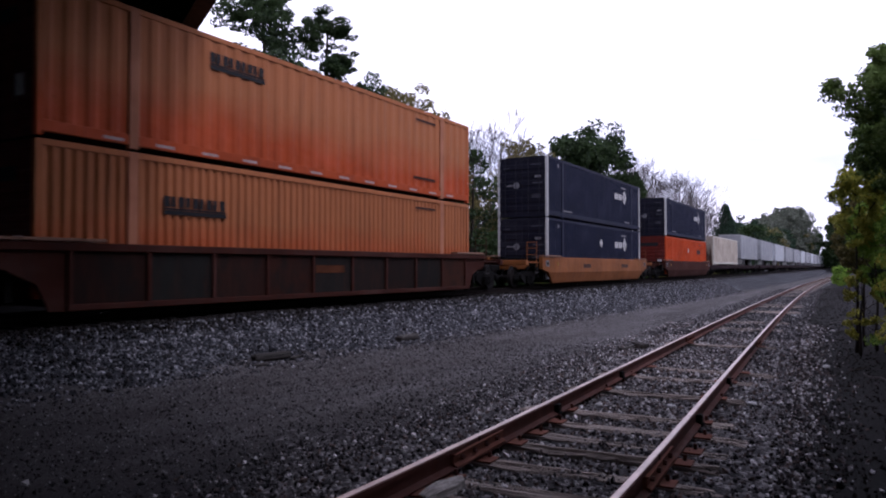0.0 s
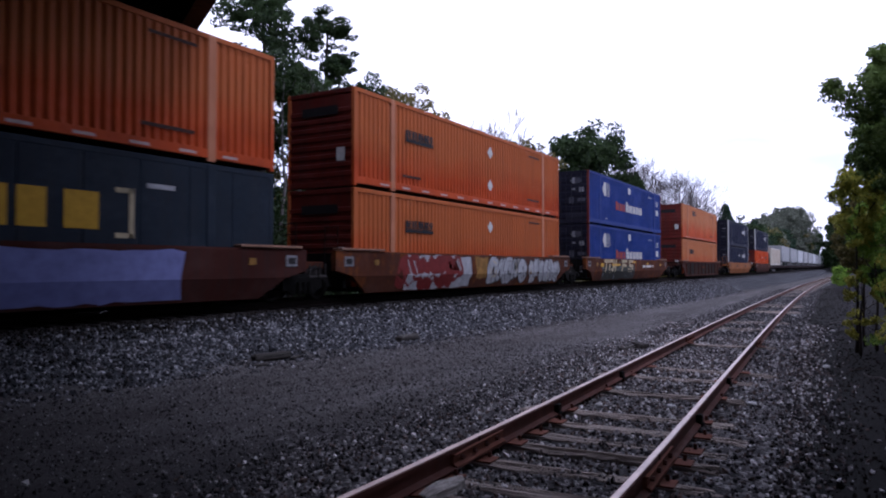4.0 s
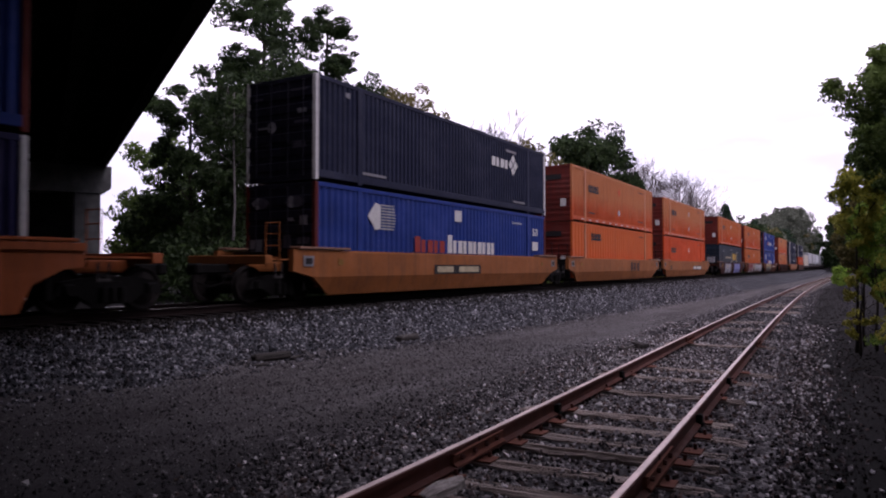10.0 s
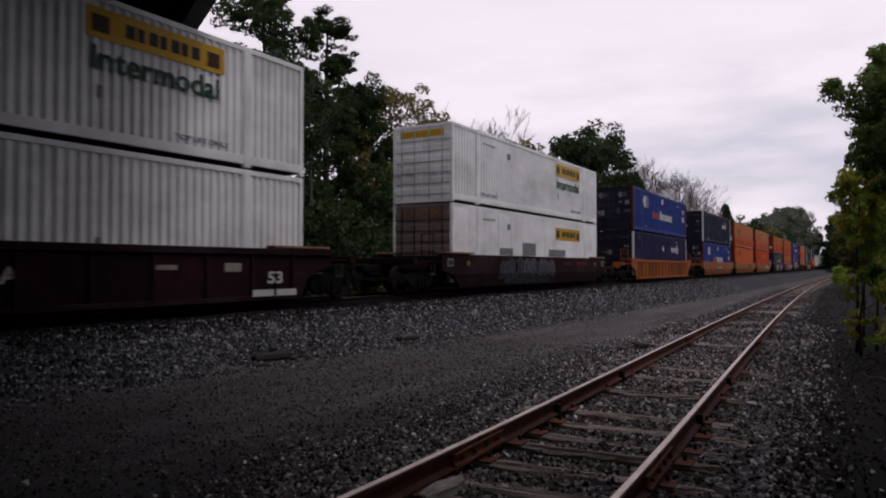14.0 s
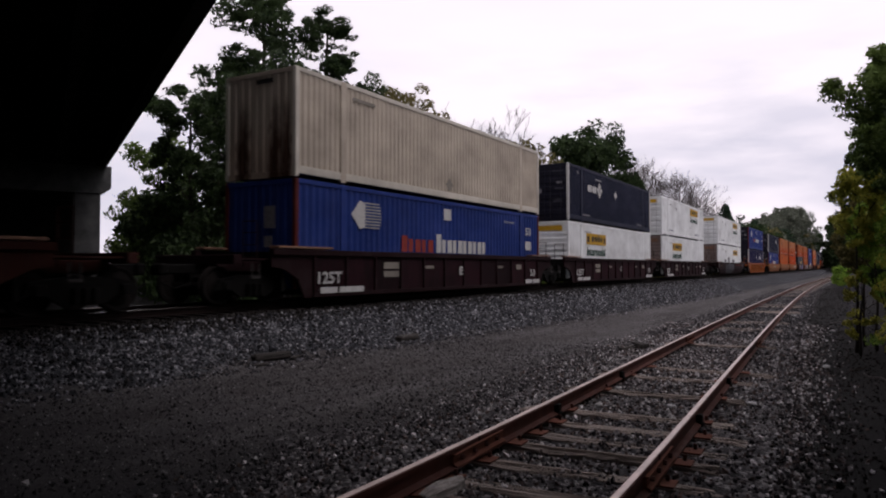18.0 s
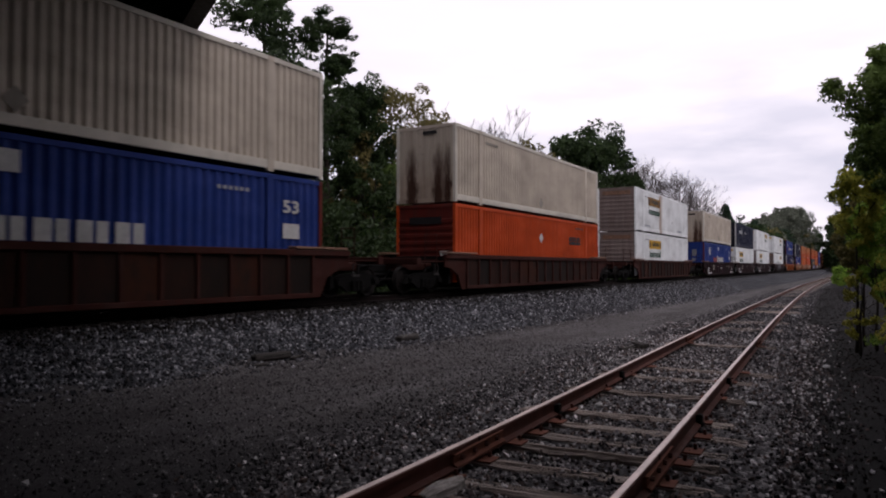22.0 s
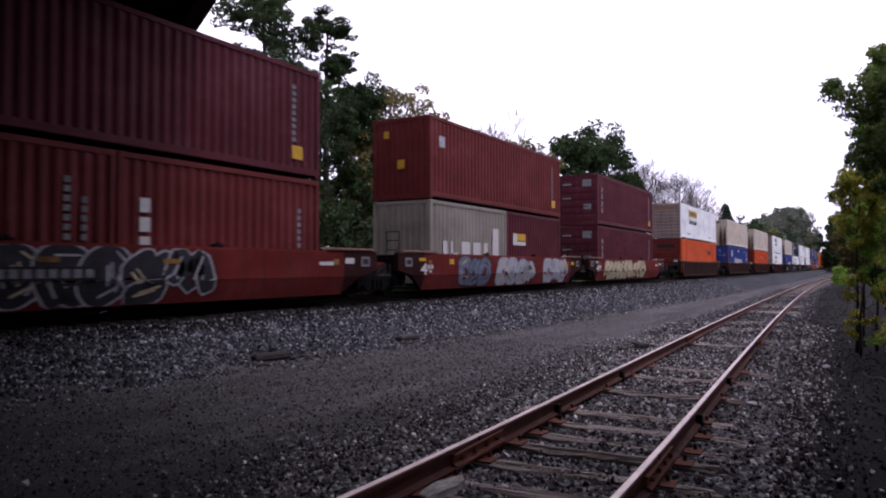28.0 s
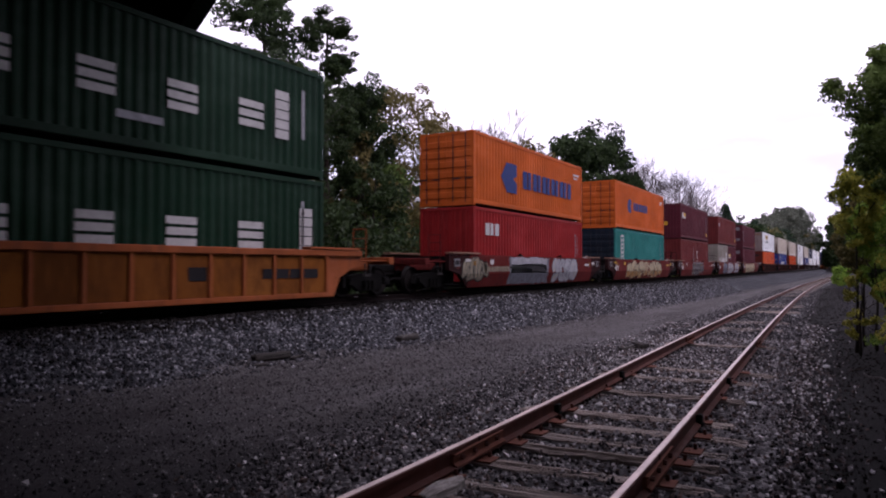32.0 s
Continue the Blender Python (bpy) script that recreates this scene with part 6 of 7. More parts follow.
    load(-178.2, box_of("teal", teal), box_of("line_small", lambda: hapag("orange corrugated container with small blue emblem and lettering blocks", (2.55, 3.45, 1.1, 1.95), (3.95, 7.5, 1.3, 0.5), 11)))

    def red():
        c = iso_box("red corrugated container with white lettering blocks", "red")
        on_side(c, "letter", glyphs(1.0, 1.83, 3, 0.42, 0.48), M["print_white"], "white lettering block")
        on_side(c, "number_mark", column(11.1, 0.9, 2.3, 8, 0.12) + column(11.38, 1.2, 2.2, 5, 0.1), M["dull_print"])
        return c
    load(-196.4, box_of("red", red), box_of("line_large", lambda: hapag("orange corrugated container with large blue emblem and lettering blocks", (2.4, 3.95, 0.75, 2.0), (4.6, 10.65, 1.05, 0.78), 11)))
    car = well_car("golden-yellow ribbed well car with an empty end platform", "yellow_ribbed", "ribbed", half=7.0, pitch=10.3, cap="yellow_ribbed")
    part("number_plate", Shape().box(3.6, 4.5, -1.446, -1.432, 0.62, 0.86).box(4.55, 5.6, -1.446, -1.432, 0.62, 0.86), M["print_black"], car, "black stencil panel")
    stencil(car, [(1.4, 1.9, 0.6, 0.9)], "print_black", -1.438)
    ride(car, -217.35, 0)
    load(-217.35, box_of("green_a", lambda: line_green("dark green corrugated container with large white lettering blocks", 11.24)), box_of("green_b", lambda: line_green("dark green corrugated container with a white lettering column", 10.32)))


train()


# ---- road trailers on flat cars at the head ----
def trailers():
    def flat_car():
        car = thing("flat_car", "dark steel flat car carrying a road trailer", "freight car", "flat cars")
        part("deck", Shape().box(-9.9, 9.9, -1.2, 1.2, 0.92, 1.08, 0.02).box(-9.0, 9.0, -0.4, 0.4, 0.5, 0.92), M["black_steel"], car)
        part("side_sill", Shape().box(-9.9, 9.9, -1.3, -1.2, 0.7, 1.1), M["dark_car"], car)
        part("side_sill", Shape().box(-9.9, 9.9, 1.2, 1.3, 0.7, 1.1), M["dark_car"], car)
        bogie(car, -7.6)
        bogie(car, 7.6)
        part("hitch", Shape().box(5.2, 5.8, -0.35, 0.35, 1.08, 1.95, 0.03), M["black_steel"], car)
        return car

    def trailer(colour, label):
        t = thing("road_trailer", label, "trailer", "road trailers")
        sh = Shape().box(-8.05, 8.05, -1.3, 1.3, 0.82, 3.78, 0.05)
        body = part("body", sh, M[colour], t)
        for k in range(13):
            part("panel_seam", Shape().box(-7.4 + k * 1.22, -7.36 + k * 1.22, -1.308, -1.3, 0.9, 3.7), M[colour], body)
        part("rub_rail", Shape().box(-8.04, 8.04, -1.315, -1.3, 0.8, 0.92), M["galvanised"], t)
        part("rear_frame", Shape().box(-8.09, -8.04, -1.3, -1.2, 0.8, 3.8).box(-8.09, -8.04, 1.2, 1.3, 0.8, 3.8).box(-8.09, -8.04, -1.3, 1.3, 3.65, 3.8), M["galvanised"], t)
        gear = Shape()
        for y in (-0.9, 0.9):
            gear.box(3.9, 4.05, y - 0.06, y + 0.06, 0.02, 0.82)
        part("landing_gear", gear, M["galvanised"], t)
        for x in (-6.4, -5.1):
            for y in (-0.95, 0.95):
                part("wheel", Shape().disc(x, 0.5, 0.5, y - 0.28, y + 0.28, 16), M["print_black"], t, "black rubber tyres")
        part("mud_flap", Shape().box(-7.15, -7.12, -1.25, -0.65, 0.12, 0.75).box(-7.15, -7.12, 0.65, 1.25, 0.12, 0.75), M["print_white"], t, "white mud flaps")
        return t
    fc = flat_car()
    ride(fc, 299.8, 0)
    ride(box_of("cream", None), 299.8, 1.1)
    kinds = [box for box in (trailer("trailer_grey", "grey box trailer riding on a flat car"), trailer("trailer_white", "pale bluish-white box trailer riding on a flat car"))]
    used = [False, False]
    for k in range(16):
        s = 319.0 + 20.7 * k
        c = copy_thing(fc, pose(0, 0, 0))
        ride(c, s, 0)
        j = (0, 0, 1, 0, 0, 1, 0, 1)[k % 8]
        t = copy_thing(kinds[j], pose(0, 0, 0)) if used[j] else kinds[j]
        used[j] = True
        ride(t, s, 1.09)


trailers()


# ---- trees and bushes ----
def leaf_mesh(name, mat, centres, radii, per, size, seed, droop=0.0, layer=0.75):
    """Small bent leaf blades in clumps; every blade is an island of two triangles."""
    rng = np.random.RandomState(seed)
    cs, rs = np.repeat(np.array(centres), per, 0), np.repeat(np.array(radii), per)
    n = len(cs)
    d = rng.normal(size=(n, 3))
    d /= np.linalg.norm(d, axis=1)[:, None]
    pos = cs + d * (rs * rng.uniform(0.35, 1.0, n) ** 0.6)[:, None] * np.array([1, 1, layer])
    a = rng.normal(size=(n, 3))
    a[:, 2] -= droop
    a /= np.linalg.norm(a, axis=1)[:, None]
    b = np.cross(a, rng.normal(size=(n, 3)))
    b /= np.linalg.norm(b, axis=1)[:, None] + 1e-9
    s = size * rng.uniform(0.6, 1.3, n)[:, None]
    quad = np.stack([pos - a * s, pos + b * s * 0.42, pos + a * s, pos - b * s * 0.42], 1)
    me = bpy.data.meshes.new(name)
    me.vertices.add(4 * n)
    me.vertices.foreach_set("co", quad.reshape(-1).astype(np.float32))
    me.loops.add(4 * n)
    me.loops.foreach_set("vertex_index", np.arange(4 * n, dtype=np.int32))
    me.polygons.add(n)
    me.polygons.foreach_set("loop_start", np.arange(0, 4 * n, 4, dtype=np.int32))
    me.update(calc_edges=True)
    me.validate()
    me.materials.append(mat)
    return me


def tree(label, x, y, h, r, mat, seed, clumps=70, per=60, leaf=0.16, low=0.25, bark="bark", lean=0.0, bare=False, clump_r=0.24, layer=0.75, group="trackside trees", cat="tree", girth=0.014):
    """Tapered trunk, forking limbs, a ragged crown of leaf clumps hung on the limb ends."""
    rng = random.Random(seed)
    z0 = ground_z(x, y) - 0.1
    t = thing("tree" if cat == "tree" else "bush", label, cat, group, at=pose(x, y, z0))
    sh, tips = Shape(), []
    tr = max(0.03, h * girth)
    top = Vector((lean, rng.uniform(-0.3, 0.3), h * (0.84 if bare else 0.9)))
    spine = [Vector((top.x * k / 6 + (rng.uniform(-0.1, 0.1) * h / 12 if k else 0), top.y * k / 6 + (rng.uniform(-0.1, 0.1) * h / 12 if k else 0), top.z * k / 6)) for k in range(7)]
    sh.tube(spine, [tr * (1.15 - 0.95 * k / 6) for k in range(7)], 8)

    def limb(p, d, length, rad, depth):
        pts = [p]
        for k in range(3):
            d = (d + Vector((rng.uniform(-0.3, 0.3), rng.uniform(-0.3, 0.3), rng.uniform(-0.05, 0.25)))).normalized()
            pts.append(pts[-1] + d * length / 3)
        sh.tube(pts, [max(rad * (1 - 0.25 * k), 0.017 if bare else 0.008) for k in range(4)], 3 if bare else 4, False)
        tips.append((pts[-1], length))
        tips.append((pts[2], length))
        if depth:
            for _ in range(3 if bare else 2):
                q = pts[rng.choice((1, 2, 3))]
                limb(q, (d + Vector((rng.uniform(-0.9, 0.9), rng.uniform(-0.9, 0.9), rng.uniform(-0.2, 0.6)))).normalized(), length * 0.62, rad * 0.5, depth - 1)
    n = 20 if bare else 12
    for k in range(n):
        f = low + (1 - low) * (k + 0.5) / n
        p = spine[0].lerp(spine[-1], f)
        reach = r * (math.sin(math.pi * min(1, (f - low) / (1 - low) * 0.8 + 0.2)) * 0.75 + 0.25) * rng.uniform(0.7, 1.1)
        a = k * 2.4 + rng.uniform(-0.4, 0.4)
        limb(p, Vector((math.cos(a), math.sin(a), 0.9 if bare else 0.45)), reach, tr * 0.42 * (1.1 - f), 3 if bare else 1)
    part("trunk", sh, M[bark], t, "", True)
    if not bare:
        cs, rs = [], []
        for k in range(clumps):
            p, ln = rng.choice(tips)
            q = p + Vector((rng.gauss(0, 0.16), rng.gauss(0, 0.16), rng.gauss(0, 0.13))) * r
            cs.append((q.x, q.y, max(q.z, 0.15)))
            rs.append(r * clump_r * rng.uniform(0.6, 1.3))
        part("crown", leaf_mesh("crown", M[mat], cs, rs, per, leaf, seed, 0.0, layer), M[mat], t)
    elif mat:
        cs = [(p.x, p.y, p.z) for p, _ in tips if rng.random() < 0.25]
        part("crown", leaf_mesh("crown", M[mat], cs, [r * 0.1] * len(cs), 4, leaf, seed), M[mat], t)
    return t


def conifer(label, x, y, h, r, seed):
    t = thing("conifer", label, "tree", "trackside trees", at=pose(x, y, ground_z(x, y) - 0.1))
    rng = random.Random(seed)
    part("trunk", Shape().tube([(0, 0, 0), (0, 0, h * 0.95)], [h * 0.014, 0.02], 7), M["bark"], t)
    cs, rs = [], []
    for k in range(130):
        f = rng.random() ** 0.8
        a, rr = rng.uniform(0, 6.28), r * (1 - f) * rng.uniform(0.3, 1.0) + 0.15
        cs.append((rr * math.cos(a), rr * math.sin(a), h * (0.12 + 0.86 * f)))
        rs.append(0.1 * r + 0.22 * r * (1 - f))
    part("crown", leaf_mesh("crown", M["conifer"], cs, rs, 45, 0.2, seed, 0.5), M["conifer"], t)


def bush(label, x, y, h, r, mat, seed, clumps=26, per=70, leaf=0.1, group="trackside bushes"):
    rng = random.Random(seed)
    t = thing("bush", label, "bush", group, at=pose(x, y, ground_z(x, y) - 0.03))
    sh, cs, rs = Shape(), [], []
    for k in range(9):
        a, s = rng.uniform(0, 6.28), rng.uniform(0.3, 0.9)
        tip = (math.cos(a) * r * s, math.sin(a) * r * s, h * rng.uniform(0.5, 0.95))
        sh.tube([(0.1 * math.cos(a), 0.1 * math.sin(a), 0), (tip[0] * 0.5, tip[1] * 0.5, tip[2] * 0.6), tip], [0.025, 0.016, 0.006], 5)
    for k in range(clumps):
        a, s, f = rng.uniform(0, 6.28), rng.random() ** 0.5, rng.uniform(0.12, 0.95)
        w = r * s * (1.05 - 0.5 * f)
        cs.append((math.cos(a) * w, math.sin(a) * w, h * f))
        rs.append(r * rng.uniform(0.2, 0.4))
    part("brushwood", sh, M["bark"], t)
    part("crown", leaf_mesh("crown", M[mat], cs, rs, per, leaf, seed), M[mat], t)
    return t


def clear_of_bridge(x, y, r):
    return (x - 11.1) * 0.869 - (y - 12.47) * 0.494 > r + 0.6


def vegetation():
    # beyond the main line, tall group near the bridge
    tree("tall dark green tree beyond the tracks", 30.3, 30.5, 19.4, 3.2, "leaf_dark", 11, 330, 85, 0.12, 0.40, clump_r=0.15, layer=0.5)
    tree("tall dark green tree with gaps in its crown", 34.4, 29.0, 19.4, 2.5, "leaf_dark", 12, 300, 80, 0.115, 0.36, clump_r=0.165, layer=0.5)
    tree("dark green tree beyond the tracks", 29.5, 35.7, 14.0, 2.6, "leaf_dark", 13, 170, 110, 0.15, 0.25, clump_r=0.22, layer=0.55)
    tree("dark green tree beyond the tracks", 31.6, 33.4, 16.4, 2.3, "leaf_dark", 303, 150, 105, 0.14, 0.3, clump_r=0.24, layer=0.55)
    for k, (x, y, h) in enumerate(((29.6, 38.2, 6.4), (31.6, 38.6, 7.0), (33.2, 44.2, 7.6), (34.0, 37.0, 6.4), (36.5, 35.5, 6.0))):
        bush("dense dark undergrowth between the trunks", x, y, h, 2.5, "leaf_dark", 380 + k, 60, 90, 0.18)
    tree("green tree beyond the tracks", 31.5, 41.0, 10.3, 3.2, "leaf_mid", 14, 110, 80, 0.18, 0.1)
    tree("dark green tree beyond the tracks", 38.2, 29.0, 15.2, 2.3, "leaf_dark", 15, 150, 110, 0.16, 0.2, clump_r=0.2)
    tree("olive autumn tree with thin foliage", 43.0, 30.0, 15.2, 4.0, "leaf_olive", 16, 130, 80, 0.16, 0.15, "bark_pale", clump_r=0.2)
    tree("olive autumn tree with thin foliage", 49.5, 30.5, 15.0, 3.9, "leaf_olive", 17, 120, 75, 0.16, 0.15, "bark_pale", clump_r=0.2)
    tree("dull green tree beyond the tracks", 40.8, 32.0, 15.4, 3.6, "leaf_dark", 18, 120, 90, 0.17, 0.2)
    tree("olive autumn tree with thin foliage", 54.0, 32.0, 14.6, 3.6, "leaf_olive", 25, 85, 65, 0.18, 0.15, "bark_pale")
    tree("bare grey tree with fine twigs", 64.0, 31.0, 17.4, 4.6, "", 19, bark="bark_pale", bare=True)
    tree("bare grey tree with fine twigs", 59.0, 32.0, 16.6, 4.2, "", 20, bark="bark_pale", bare=True)
    tree("olive autumn tree beyond the tracks", 63.5, 28.0, 14.2, 4.0, "leaf_olive", 21, 95, 60, 0.22, 0.12, "bark_pale")
    tree("dark green tree beyond the tracks", 69.5, 25.8, 16.0, 3.8, "leaf_dark", 22, 120, 75, 0.24, 0.12)
    tree("dark green tree beyond the tracks", 75.5, 24.6, 18.0, 4.4, "leaf_dark", 23, 140, 75, 0.24, 0.12)
    tree("dark green tree beyond the tracks", 81.0, 24.4, 16.6, 3.8, "leaf_dark", 24, 110, 70, 0.24, 0.12)
    tree("dark green tree beyond the tracks", 86.5, 24.0, 13.5, 3.2, "leaf_dark", 26, 80, 60, 0.24, 0.1)
    rng = random.Random(77)
    for k, (x, y, h) in enumerate(((92, 27, 16.5), (96, 26, 17.0), (101, 28, 18.0), (106, 26.5, 17.0), (112, 25.5, 16.5), (117, 27.5, 17.0), (122, 26, 18.0), (128, 26, 18.6), (134, 25.5, 17.0), (140, 27, 16.0), (109, 30, 16))):
        tree("bare grey tree with fine twigs", x, y, h, 4.8, "", 30 + k, bark="bark_pale", bare=True)
    conifer("dark conifer beyond the tracks", 147.0, 22.5, 14.2, 5.2, 41)
    conifer("dark conifer beyond the tracks", 153.0, 23.0, 13.4, 4.6, 42)
    conifer("dark conifer beyond the tracks", 160.0, 23.0, 12.0, 3.4, 43)
    for k in range(22):
        x = 170 + k * 13 + rng.uniform(-4, 4)
        tree("distant green tree at the edge of the woods", x, 21 + rng.uniform(0, 4) - k * 0.1, rng.uniform(9, 12) + k * 0.5, 5.0, rng.choice(("leaf_dark", "conifer", "leaf_dark", "leaf_olive")), 50 + k, 64, 40, 0.46, 0.06)
    for k, (x, y, h, r) in enumerate(((285, 24, 21, 7), (300, 25, 24.5, 8), (318, 23, 25, 7.5), (330, 27, 25, 8), (350, 24, 26, 8), (262, 26, 18, 6), (240, 27, 16.5, 6))):
        tree("rounded grey-green tree in the distance", x, y, h, r, "leaf_haze", 450 + k, 90, 60, 0.6, 0.05)
    for k, (x, y, h) in enumerate(((143, 29, 15.5), (150, 31, 15), (158, 28, 15.5), (166, 30, 14), (176, 29, 14), (188, 30, 15))):
        tree("bare grey tree with fine twigs", x, y, h, 4.6, "", 410 + k, bark="bark_pale", bare=True)
    for k, (x, y, h) in enumerate(((25.2, 24.0, 13.0), (26.1, 23.5, 12.0), (28.4, 25.0, 13.0), (22.6, 24.5, 11.0))):
        tree("slender tree with a pale bare trunk", x, y, h, 1.8, "leaf_dark", 420 + k, 44, 60, 0.13, 0.62, "bark_pale", girth=0.0075)
    # low growth along the far side
    for k in range(46):
        x = 14 + k * 3.1 + rng.uniform(-1, 1)
        y = rng.uniform(20.5, 24) if x < 60 else rng.uniform(19.5, 23)
        if not clear_of_bridge(x, y, 1.5):
            continue
        bush("dark undergrowth beyond the main line", x, y, rng.uniform(2.6, 5.2), rng.uniform(1.8, 2.6), "leaf_dark" if x < 45 else rng.choice(("leaf_dark", "leaf_dark", "leaf_olive", "leaf_mid")), 100 + k, 27, 46, 0.18)
    for k in range(34):
        x = 20 + k * 2.2 + rng.uniform(-1, 1)
        y = rng.uniform(25, 37)
        if not clear_of_bridge(x, y, 2.0):
            continue
        tree("slender dark tree in the undergrowth", x, y, rng.uniform(6.5, 9) if x < 33 else rng.uniform(8, 12), 2.3, rng.choice(("leaf_dark", "leaf_olive", "leaf_mid" if x > 36 else "leaf_dark")), 160 + k, 52, 44, 0.19, 0.12)
    # dense wood behind
    for k in range(26):
        x, y = 30 + k * 2.6 + rng.uniform(-1, 1), rng.uniform(43, 52) - k * 0.25
        if clear_of_bridge(x, y, 3.2):
            tree("low dense dark tree deep in the wood", x, y, rng.uniform(7.0, 8.4), 3.4, "leaf_dark", 330 + k, 48, 42, 0.42, 0.03)
    for k in range(14):
        x, y = 26 + k * 3.2, rng.uniform(30, 34) - k * 0.2
        if clear_of_bridge(x, y, 2.2):
            bush("dense dark undergrowth between the trunks", x, y, rng.uniform(3.6, 5.0), 2.4, "leaf_dark", 360 + k, 44, 70, 0.2)
    # right of the siding
    tree("leafy green tree with a thin dark trunk beside the siding", 16.0, -0.55, 6.35, 1.2, "leaf_mid", 201, 150, 90, 0.06, 0.58, clump_r=0.18, girth=0.009)
    tree("small yellowing tree beside the siding", 17.5, 0.06, 4.25, 0.62, "leaf_yellow", 204, 70, 90, 0.05, 0.56, clump_r=0.24, girth=0.008)
    tree("small bright green tree beside the siding", 18.3, -0.32, 3.5, 0.75, "leaf_bright", 207, 70, 80, 0.055, 0.42, clump_r=0.22, girth=0.008)
    tree("small olive tree beside the siding", 19.2, -0.1, 3.6, 0.6, "leaf_olive", 209, 50, 80, 0.055, 0.5, clump_r=0.24, girth=0.008)
    tree("spindly yellow sapling beside the siding", 17.0, 0.0, 2.0, 0.36, "leaf_yellow", 205, 30, 55, 0.042, 0.2, girth=0.009)
    bush("low yellow-green bush beside the siding", 15.4, -0.6, 2.1, 0.5, "leaf_yellow", 206, 30, 60, 0.042)
    bush("leafy green bush beside the siding", 16.8, -0.72, 3.0, 0.6, "leaf_bright", 210, 44, 60, 0.048)
    tree("dark green tree beside the siding", 22.0, -1.05, 6.9, 1.35, "leaf_dark", 202, 150, 90, 0.08, 0.12, clump_r=0.2)
    tree("dark green tree beside the siding", 24.5, -2.15, 8.0, 2.1, "leaf_dark", 203, 110, 85, 0.085, 0.15, clump_r=0.2)
    bush("rounded pale green bush far along the siding", 100.0, 1.9, 2.5, 1.3, "leaf_bright", 208, 34, 60, 0.16)
    for k in range(24):
        x = 34 + k * 8.5 + rng.uniform(-2, 2)
        tree("dark green tree in the wood beside the siding", x, 0.024 * x - 0.00004 * x * x - 3.3 - rng.uniform(0, 1.6), rng.uniform(6.5, 9.0) + k * 0.3, 2.9, rng.choice(("leaf_dark", "leaf_mid", "leaf_dark")), 220 + k, 62, 46, 0.2, 0.06)
    for k in range(10):
        x = 330 + k * 22
        tree("distant green tree closing the view along the track", x, rng.uniform(-6, 2) + 0.02 * k * 10, rng.uniform(16, 22), 7.0, "leaf_dark", 270 + k, 70, 45, 0.6, 0.05)
    for k in range(9):
        tree("distant dark tree where the siding ends", 302 + 11 * (k % 5) + rng.uniform(-3, 3), 2.2 + 0.85 * k, rng.uniform(17, 22), 5.0, "leaf_dark", 395 + k, 90, 55, 0.55, 0.04)
    # trees added out of view, to shade the ground and train near the bridge
    for k in range(14):
        tree("unseen tree added beside the road bridge to block sky light", 3.4 + k * 0.95, -4.9 - rng.uniform(0, 3) - 0.1 * k, rng.uniform(19, 21.5) if k < 5 else rng.uniform(7.5, 9.5), 3.2 if k < 5 else 2.4, "leaf_dark", 320 + k, 150 if k < 5 else 70, 60, 0.36, 0.05)
    # more trees added out of view, to block low sky light from the right
    for k in range(20):
        tree("unseen tree added behind the siding to screen the sky", 8 + k * 1.9 + rng.uniform(-1, 1), rng.uniform(-10, -6), rng.uniform(9, 12), 3.2, "leaf_dark", 290 + k, 45, 35, 0.3, 0.12)


vegetation()


# ---- litter and odds and ends ----
def lump(name, label, x, y, size, mat, seed, rz=0.0, cat="litter"):
    bm = bmesh.new()
    bmesh.ops.create_icosphere(bm, subdivisions=2, radius=1.0)
    for v in bm.verts:
        k = 1 + 0.35 * noise.noise(v.co * 1.7 + Vector((seed, 0, 0)))
        v.co = Vector((v.co.x * size[0] * k, v.co.y * size[1] * k, v.co.z * size[2] * k))
    me = bpy.data.meshes.new(name)
    bm.to_mesh(me)
    bm.free()
    me.materials.append(mat)
    ob = tagged(new(name, me), label, cat)
    ob.matrix_basis = pose(x, y, ground_z(x, y) + size[2] * 0.7, 0, 0, rz)
    return ob


def plank(x, y, length, wide, high, rz, mat, label, z=None):
    rng = random.Random(int(x * 100))
    sh = Shape().box(-length / 2, length / 2, -wide / 2, wide / 2, 0, high, min(high, wide) * 0.25)
    sh.v = [(a + rng.uniform(-0.01, 0.01), b + rng.uniform(-0.008, 0.008), c) for a, b, c in sh.v]
    ob = tagged(new("wood_scrap", sh.mesh("wood_scrap", mat)), label, "debris")
    ob.matrix_basis = pose(x, y, (ground_z(x, y) if z is None else z) + 0.012, 0, 0, rz)
    return ob


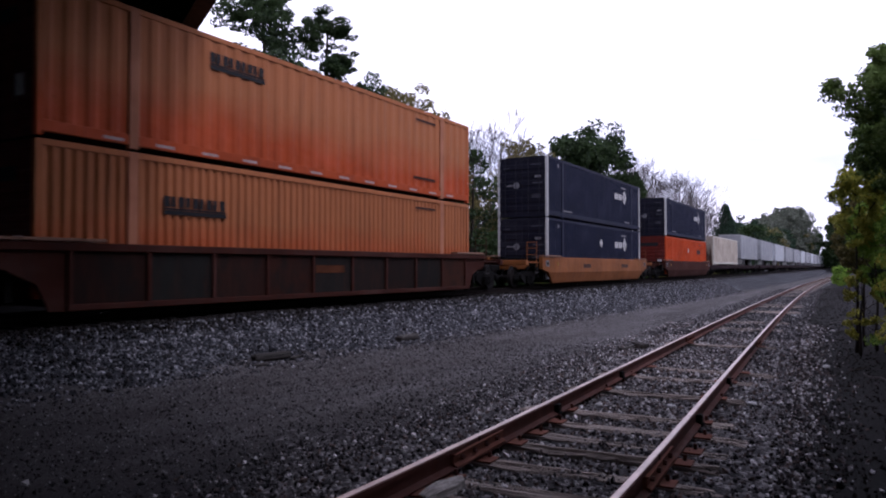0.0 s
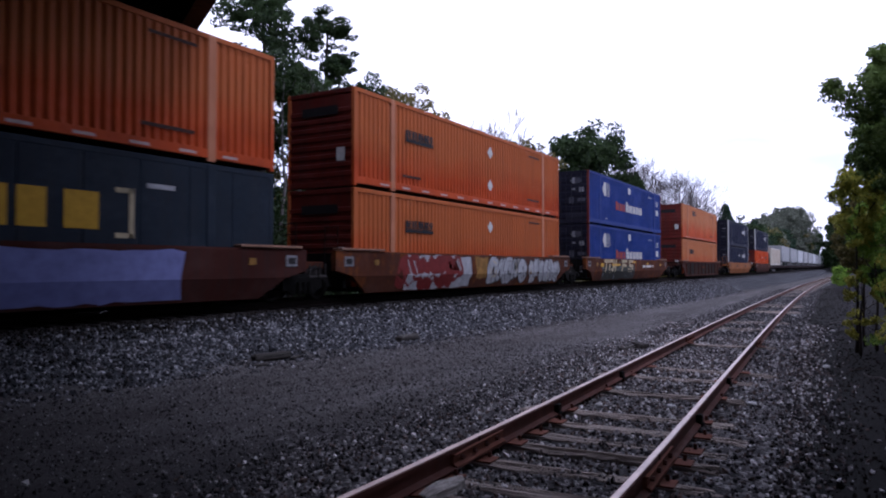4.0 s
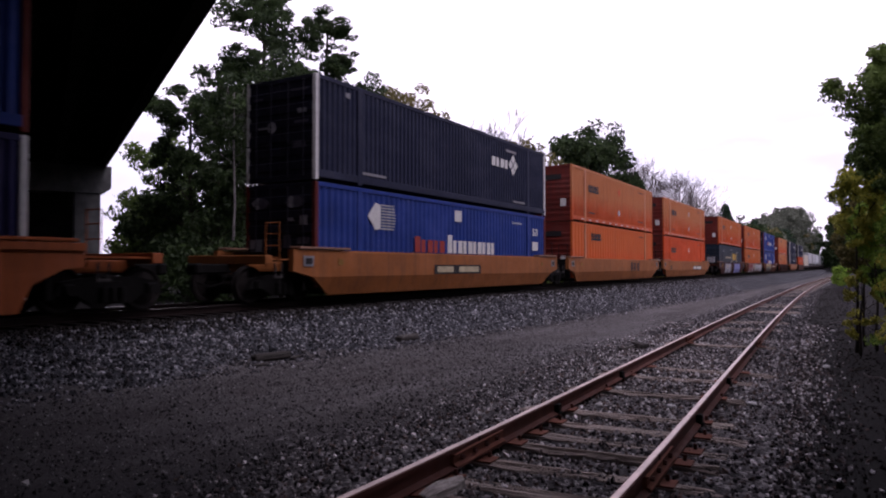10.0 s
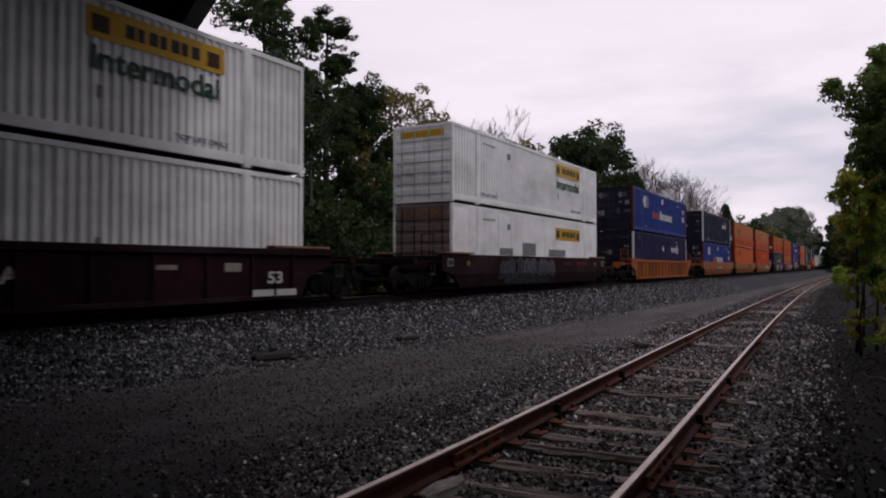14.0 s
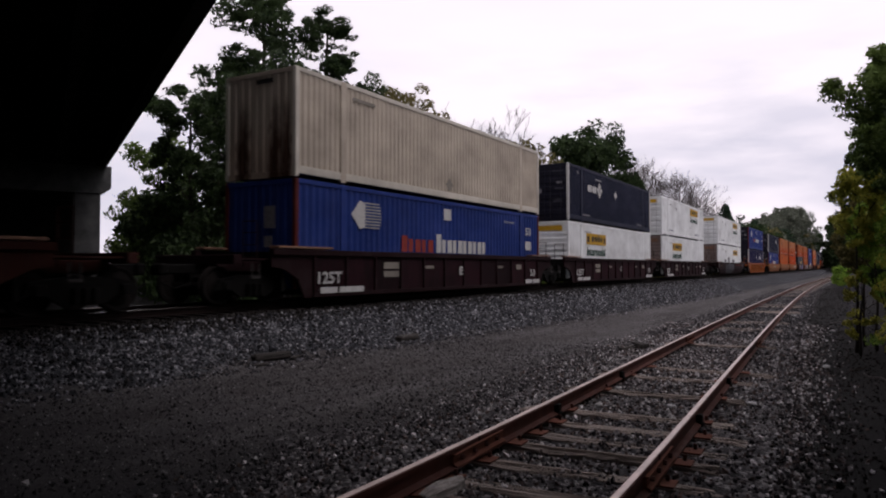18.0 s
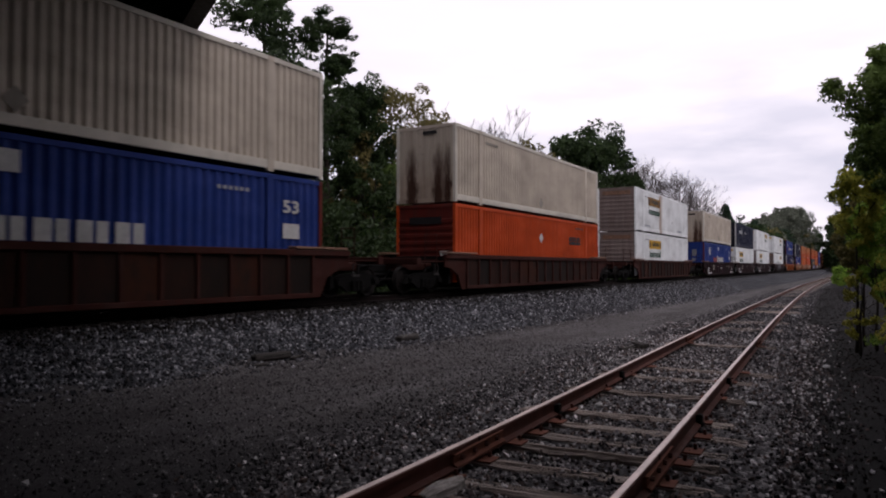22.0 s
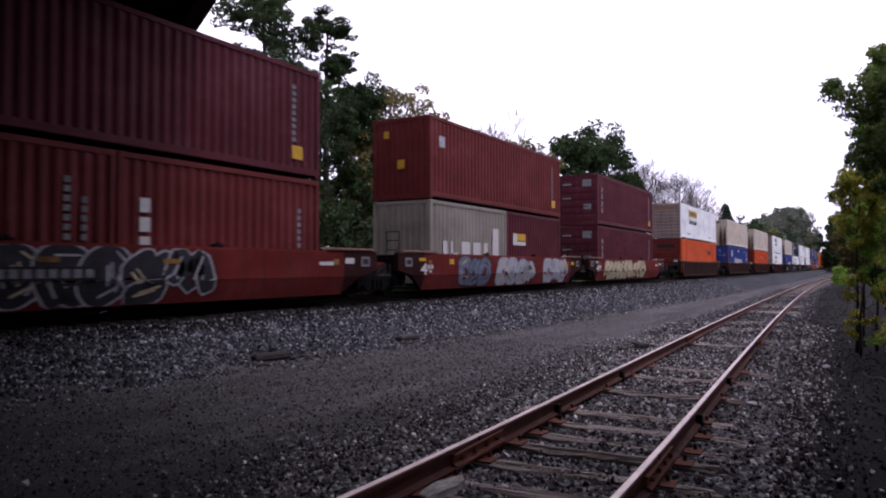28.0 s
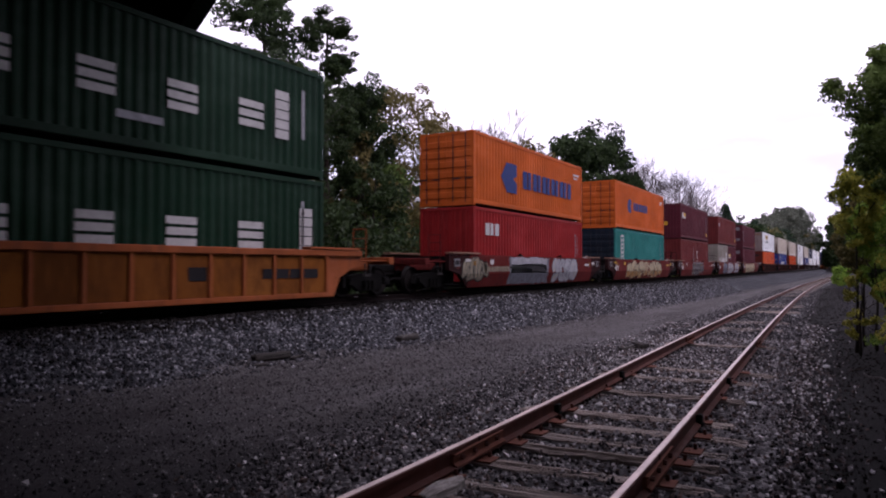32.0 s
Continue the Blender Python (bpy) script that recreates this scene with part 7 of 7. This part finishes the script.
def wedge_block():
    """Split block of bleached wood, one end tapering to a ragged point."""
    rng = random.Random(4)
    n, sh = 9, Shape()
    for k in range(n):
        f = k / (n - 1)
        x = -0.2 + 0.4 * f
        w = 0.035 + 0.045 * min(1, 2.2 * (1 - f) + 0.1) * (0.6 + 0.4 * min(1, 4 * f))
        h = 0.05 + 0.045 * min(1, 3 * f) * (1.1 - 0.5 * f)
        ring = [(-w, 0), (-w * 0.9, h * 0.6), (-w * 0.3, h), (w * 0.4, h * 0.93), (w, h * 0.5), (w, 0)]
        sh.v += [(x + rng.uniform(-0.006, 0.006), a + rng.uniform(-0.006, 0.006), b + rng.uniform(-0.004, 0.004)) for a, b in ring]
    sh.f = [(i * 6 + k, i * 6 + (k + 1) % 6, (i + 1) * 6 + (k + 1) % 6, (i + 1) * 6 + k) for i in range(n - 1) for k in range(6)] + [tuple(range(6)), tuple(range(6 * n - 6, 6 * n))]
    ob = tagged(new("wood_scrap", sh.mesh("wood_scrap", M["pale_wood"])), "bleached split wood block beside the rusty rail", "debris")
    ob.matrix_basis = pose(4.46, 2.64, siding_z(4.46) - 0.19, 0, -4, -15)


wedge_block()
plank(9.62, 9.38, 0.8, 0.2, 0.13, -9, M["plank_wood"], "dark weathered tie end lying on the ballast bank")
plank(10.12, 9.22, 0.34, 0.07, 0.05, 14, M["plank_wood"], "dark broken slat beside the tie end")
plank(9.0, 9.1, 0.3, 0.06, 0.03, -20, M["plank_wood"], "dark thin slat on the cinder road")
plank(14.2, 9.4, 0.85, 0.2, 0.14, 3, M["plank_wood"], "dark weathered tie end lying on the ballast bank")
plank(16.3, 4.35, 0.6, 0.2, 0.08, 30, M["plank_wood"], "dark wood scrap at the edge of the cinder road")
plank(15.6, 4.5, 0.5, 0.09, 0.06, -15, M["plank_wood"], "dark wood scrap at the edge of the cinder road")
for k, (x, y, sx) in enumerate(((14.38, 0.53, 0.085), (9.67, 1.19, 0.075), (8.98, 2.03, 0.06), (10.0, 2.99, 0.05), (8.62, 2.83, 0.06), (21.7, 3.4, 0.07), (31.8, 2.31, 0.09), (11.3, 1.25, 0.04), (8.0, 1.15, 0.03), (19.4, 1.0, 0.06), (24.0, 0.7, 0.08))):
    lump("litter", "small piece of dirty white litter on the ballast", x, y, (sx, sx * 0.7, sx * 0.45), M["litter"], 300 + k, 40 * k)


def twigs():
    """Dead sticks lying along the soil beside the siding."""
    rng = random.Random(66)
    for k in range(26):
        if k < 9:
            x, y = rng.uniform(15.4, 17.2), rng.uniform(4.1, 4.7)
        else:
            x = rng.uniform(9, 30)
            y = siding_y(x) - rng.uniform(1.4, 2.9)
        ln, a = rng.uniform(0.3, 0.9), rng.uniform(-0.6, 0.6)
        pts, z = [], 0.02
        for q in range(5):
            f = q / 4 - 0.5
            px, py = ln * f * math.cos(a) - 0.05 * math.sin(q * 2.1 + k), ln * f * math.sin(a) + 0.04 * math.cos(q * 1.7 + k)
            pts.append((px, py, ground_z(x + px, y + py) - ground_z(x, y) + z + 0.03 * rng.random()))
        r = rng.uniform(0.008, 0.018)
        ob = part("stick", Shape().tube(pts, [r, r, r * 0.9, r * 0.7, r * 0.4], 5), M["bark_pale" if k % 3 == 0 else "bark"])
        tagged(ob, "dead stick lying on the dark soil", "debris", "fallen sticks").matrix_basis = pose(x, y, ground_z(x, y))


twigs()


# ---- what moves ----
def along(s, t):
    """Track position at t of what stands at s at 16 s."""
    d = t - 16.0
    return s + 13.85 * d + 0.018 * d * d


def motions():
    times = [0.0, 1 / 30, 0.1, 0.25, 0.5] + [float(k) for k in range(1, 32)] + [31.5, 31.75, 31.9, 32 - 1 / 30, 32.0]
    for ob, s, z in TRAIN:
        walk(ob, [(t, pose(along(s, t), TRACK_Y, z)) for t in times])
    # wheels roll without slipping
    roll = [(k / 30, Matrix.Rotation(along(0, k / 30) / 0.463, 4, "Y")) for k in range(0, 961)]
    wheels = [o for o in scene.objects if o.name.startswith("wheelset")]
    walk(wheels[0], roll)
    keys = wheels[0].animation_data
    for w in wheels[1:]:
        w.rotation_mode = "QUATERNION"
        data = w.animation_data_create()
        data.action = keys.action
        data.action_slot = keys.action_slot


motions()
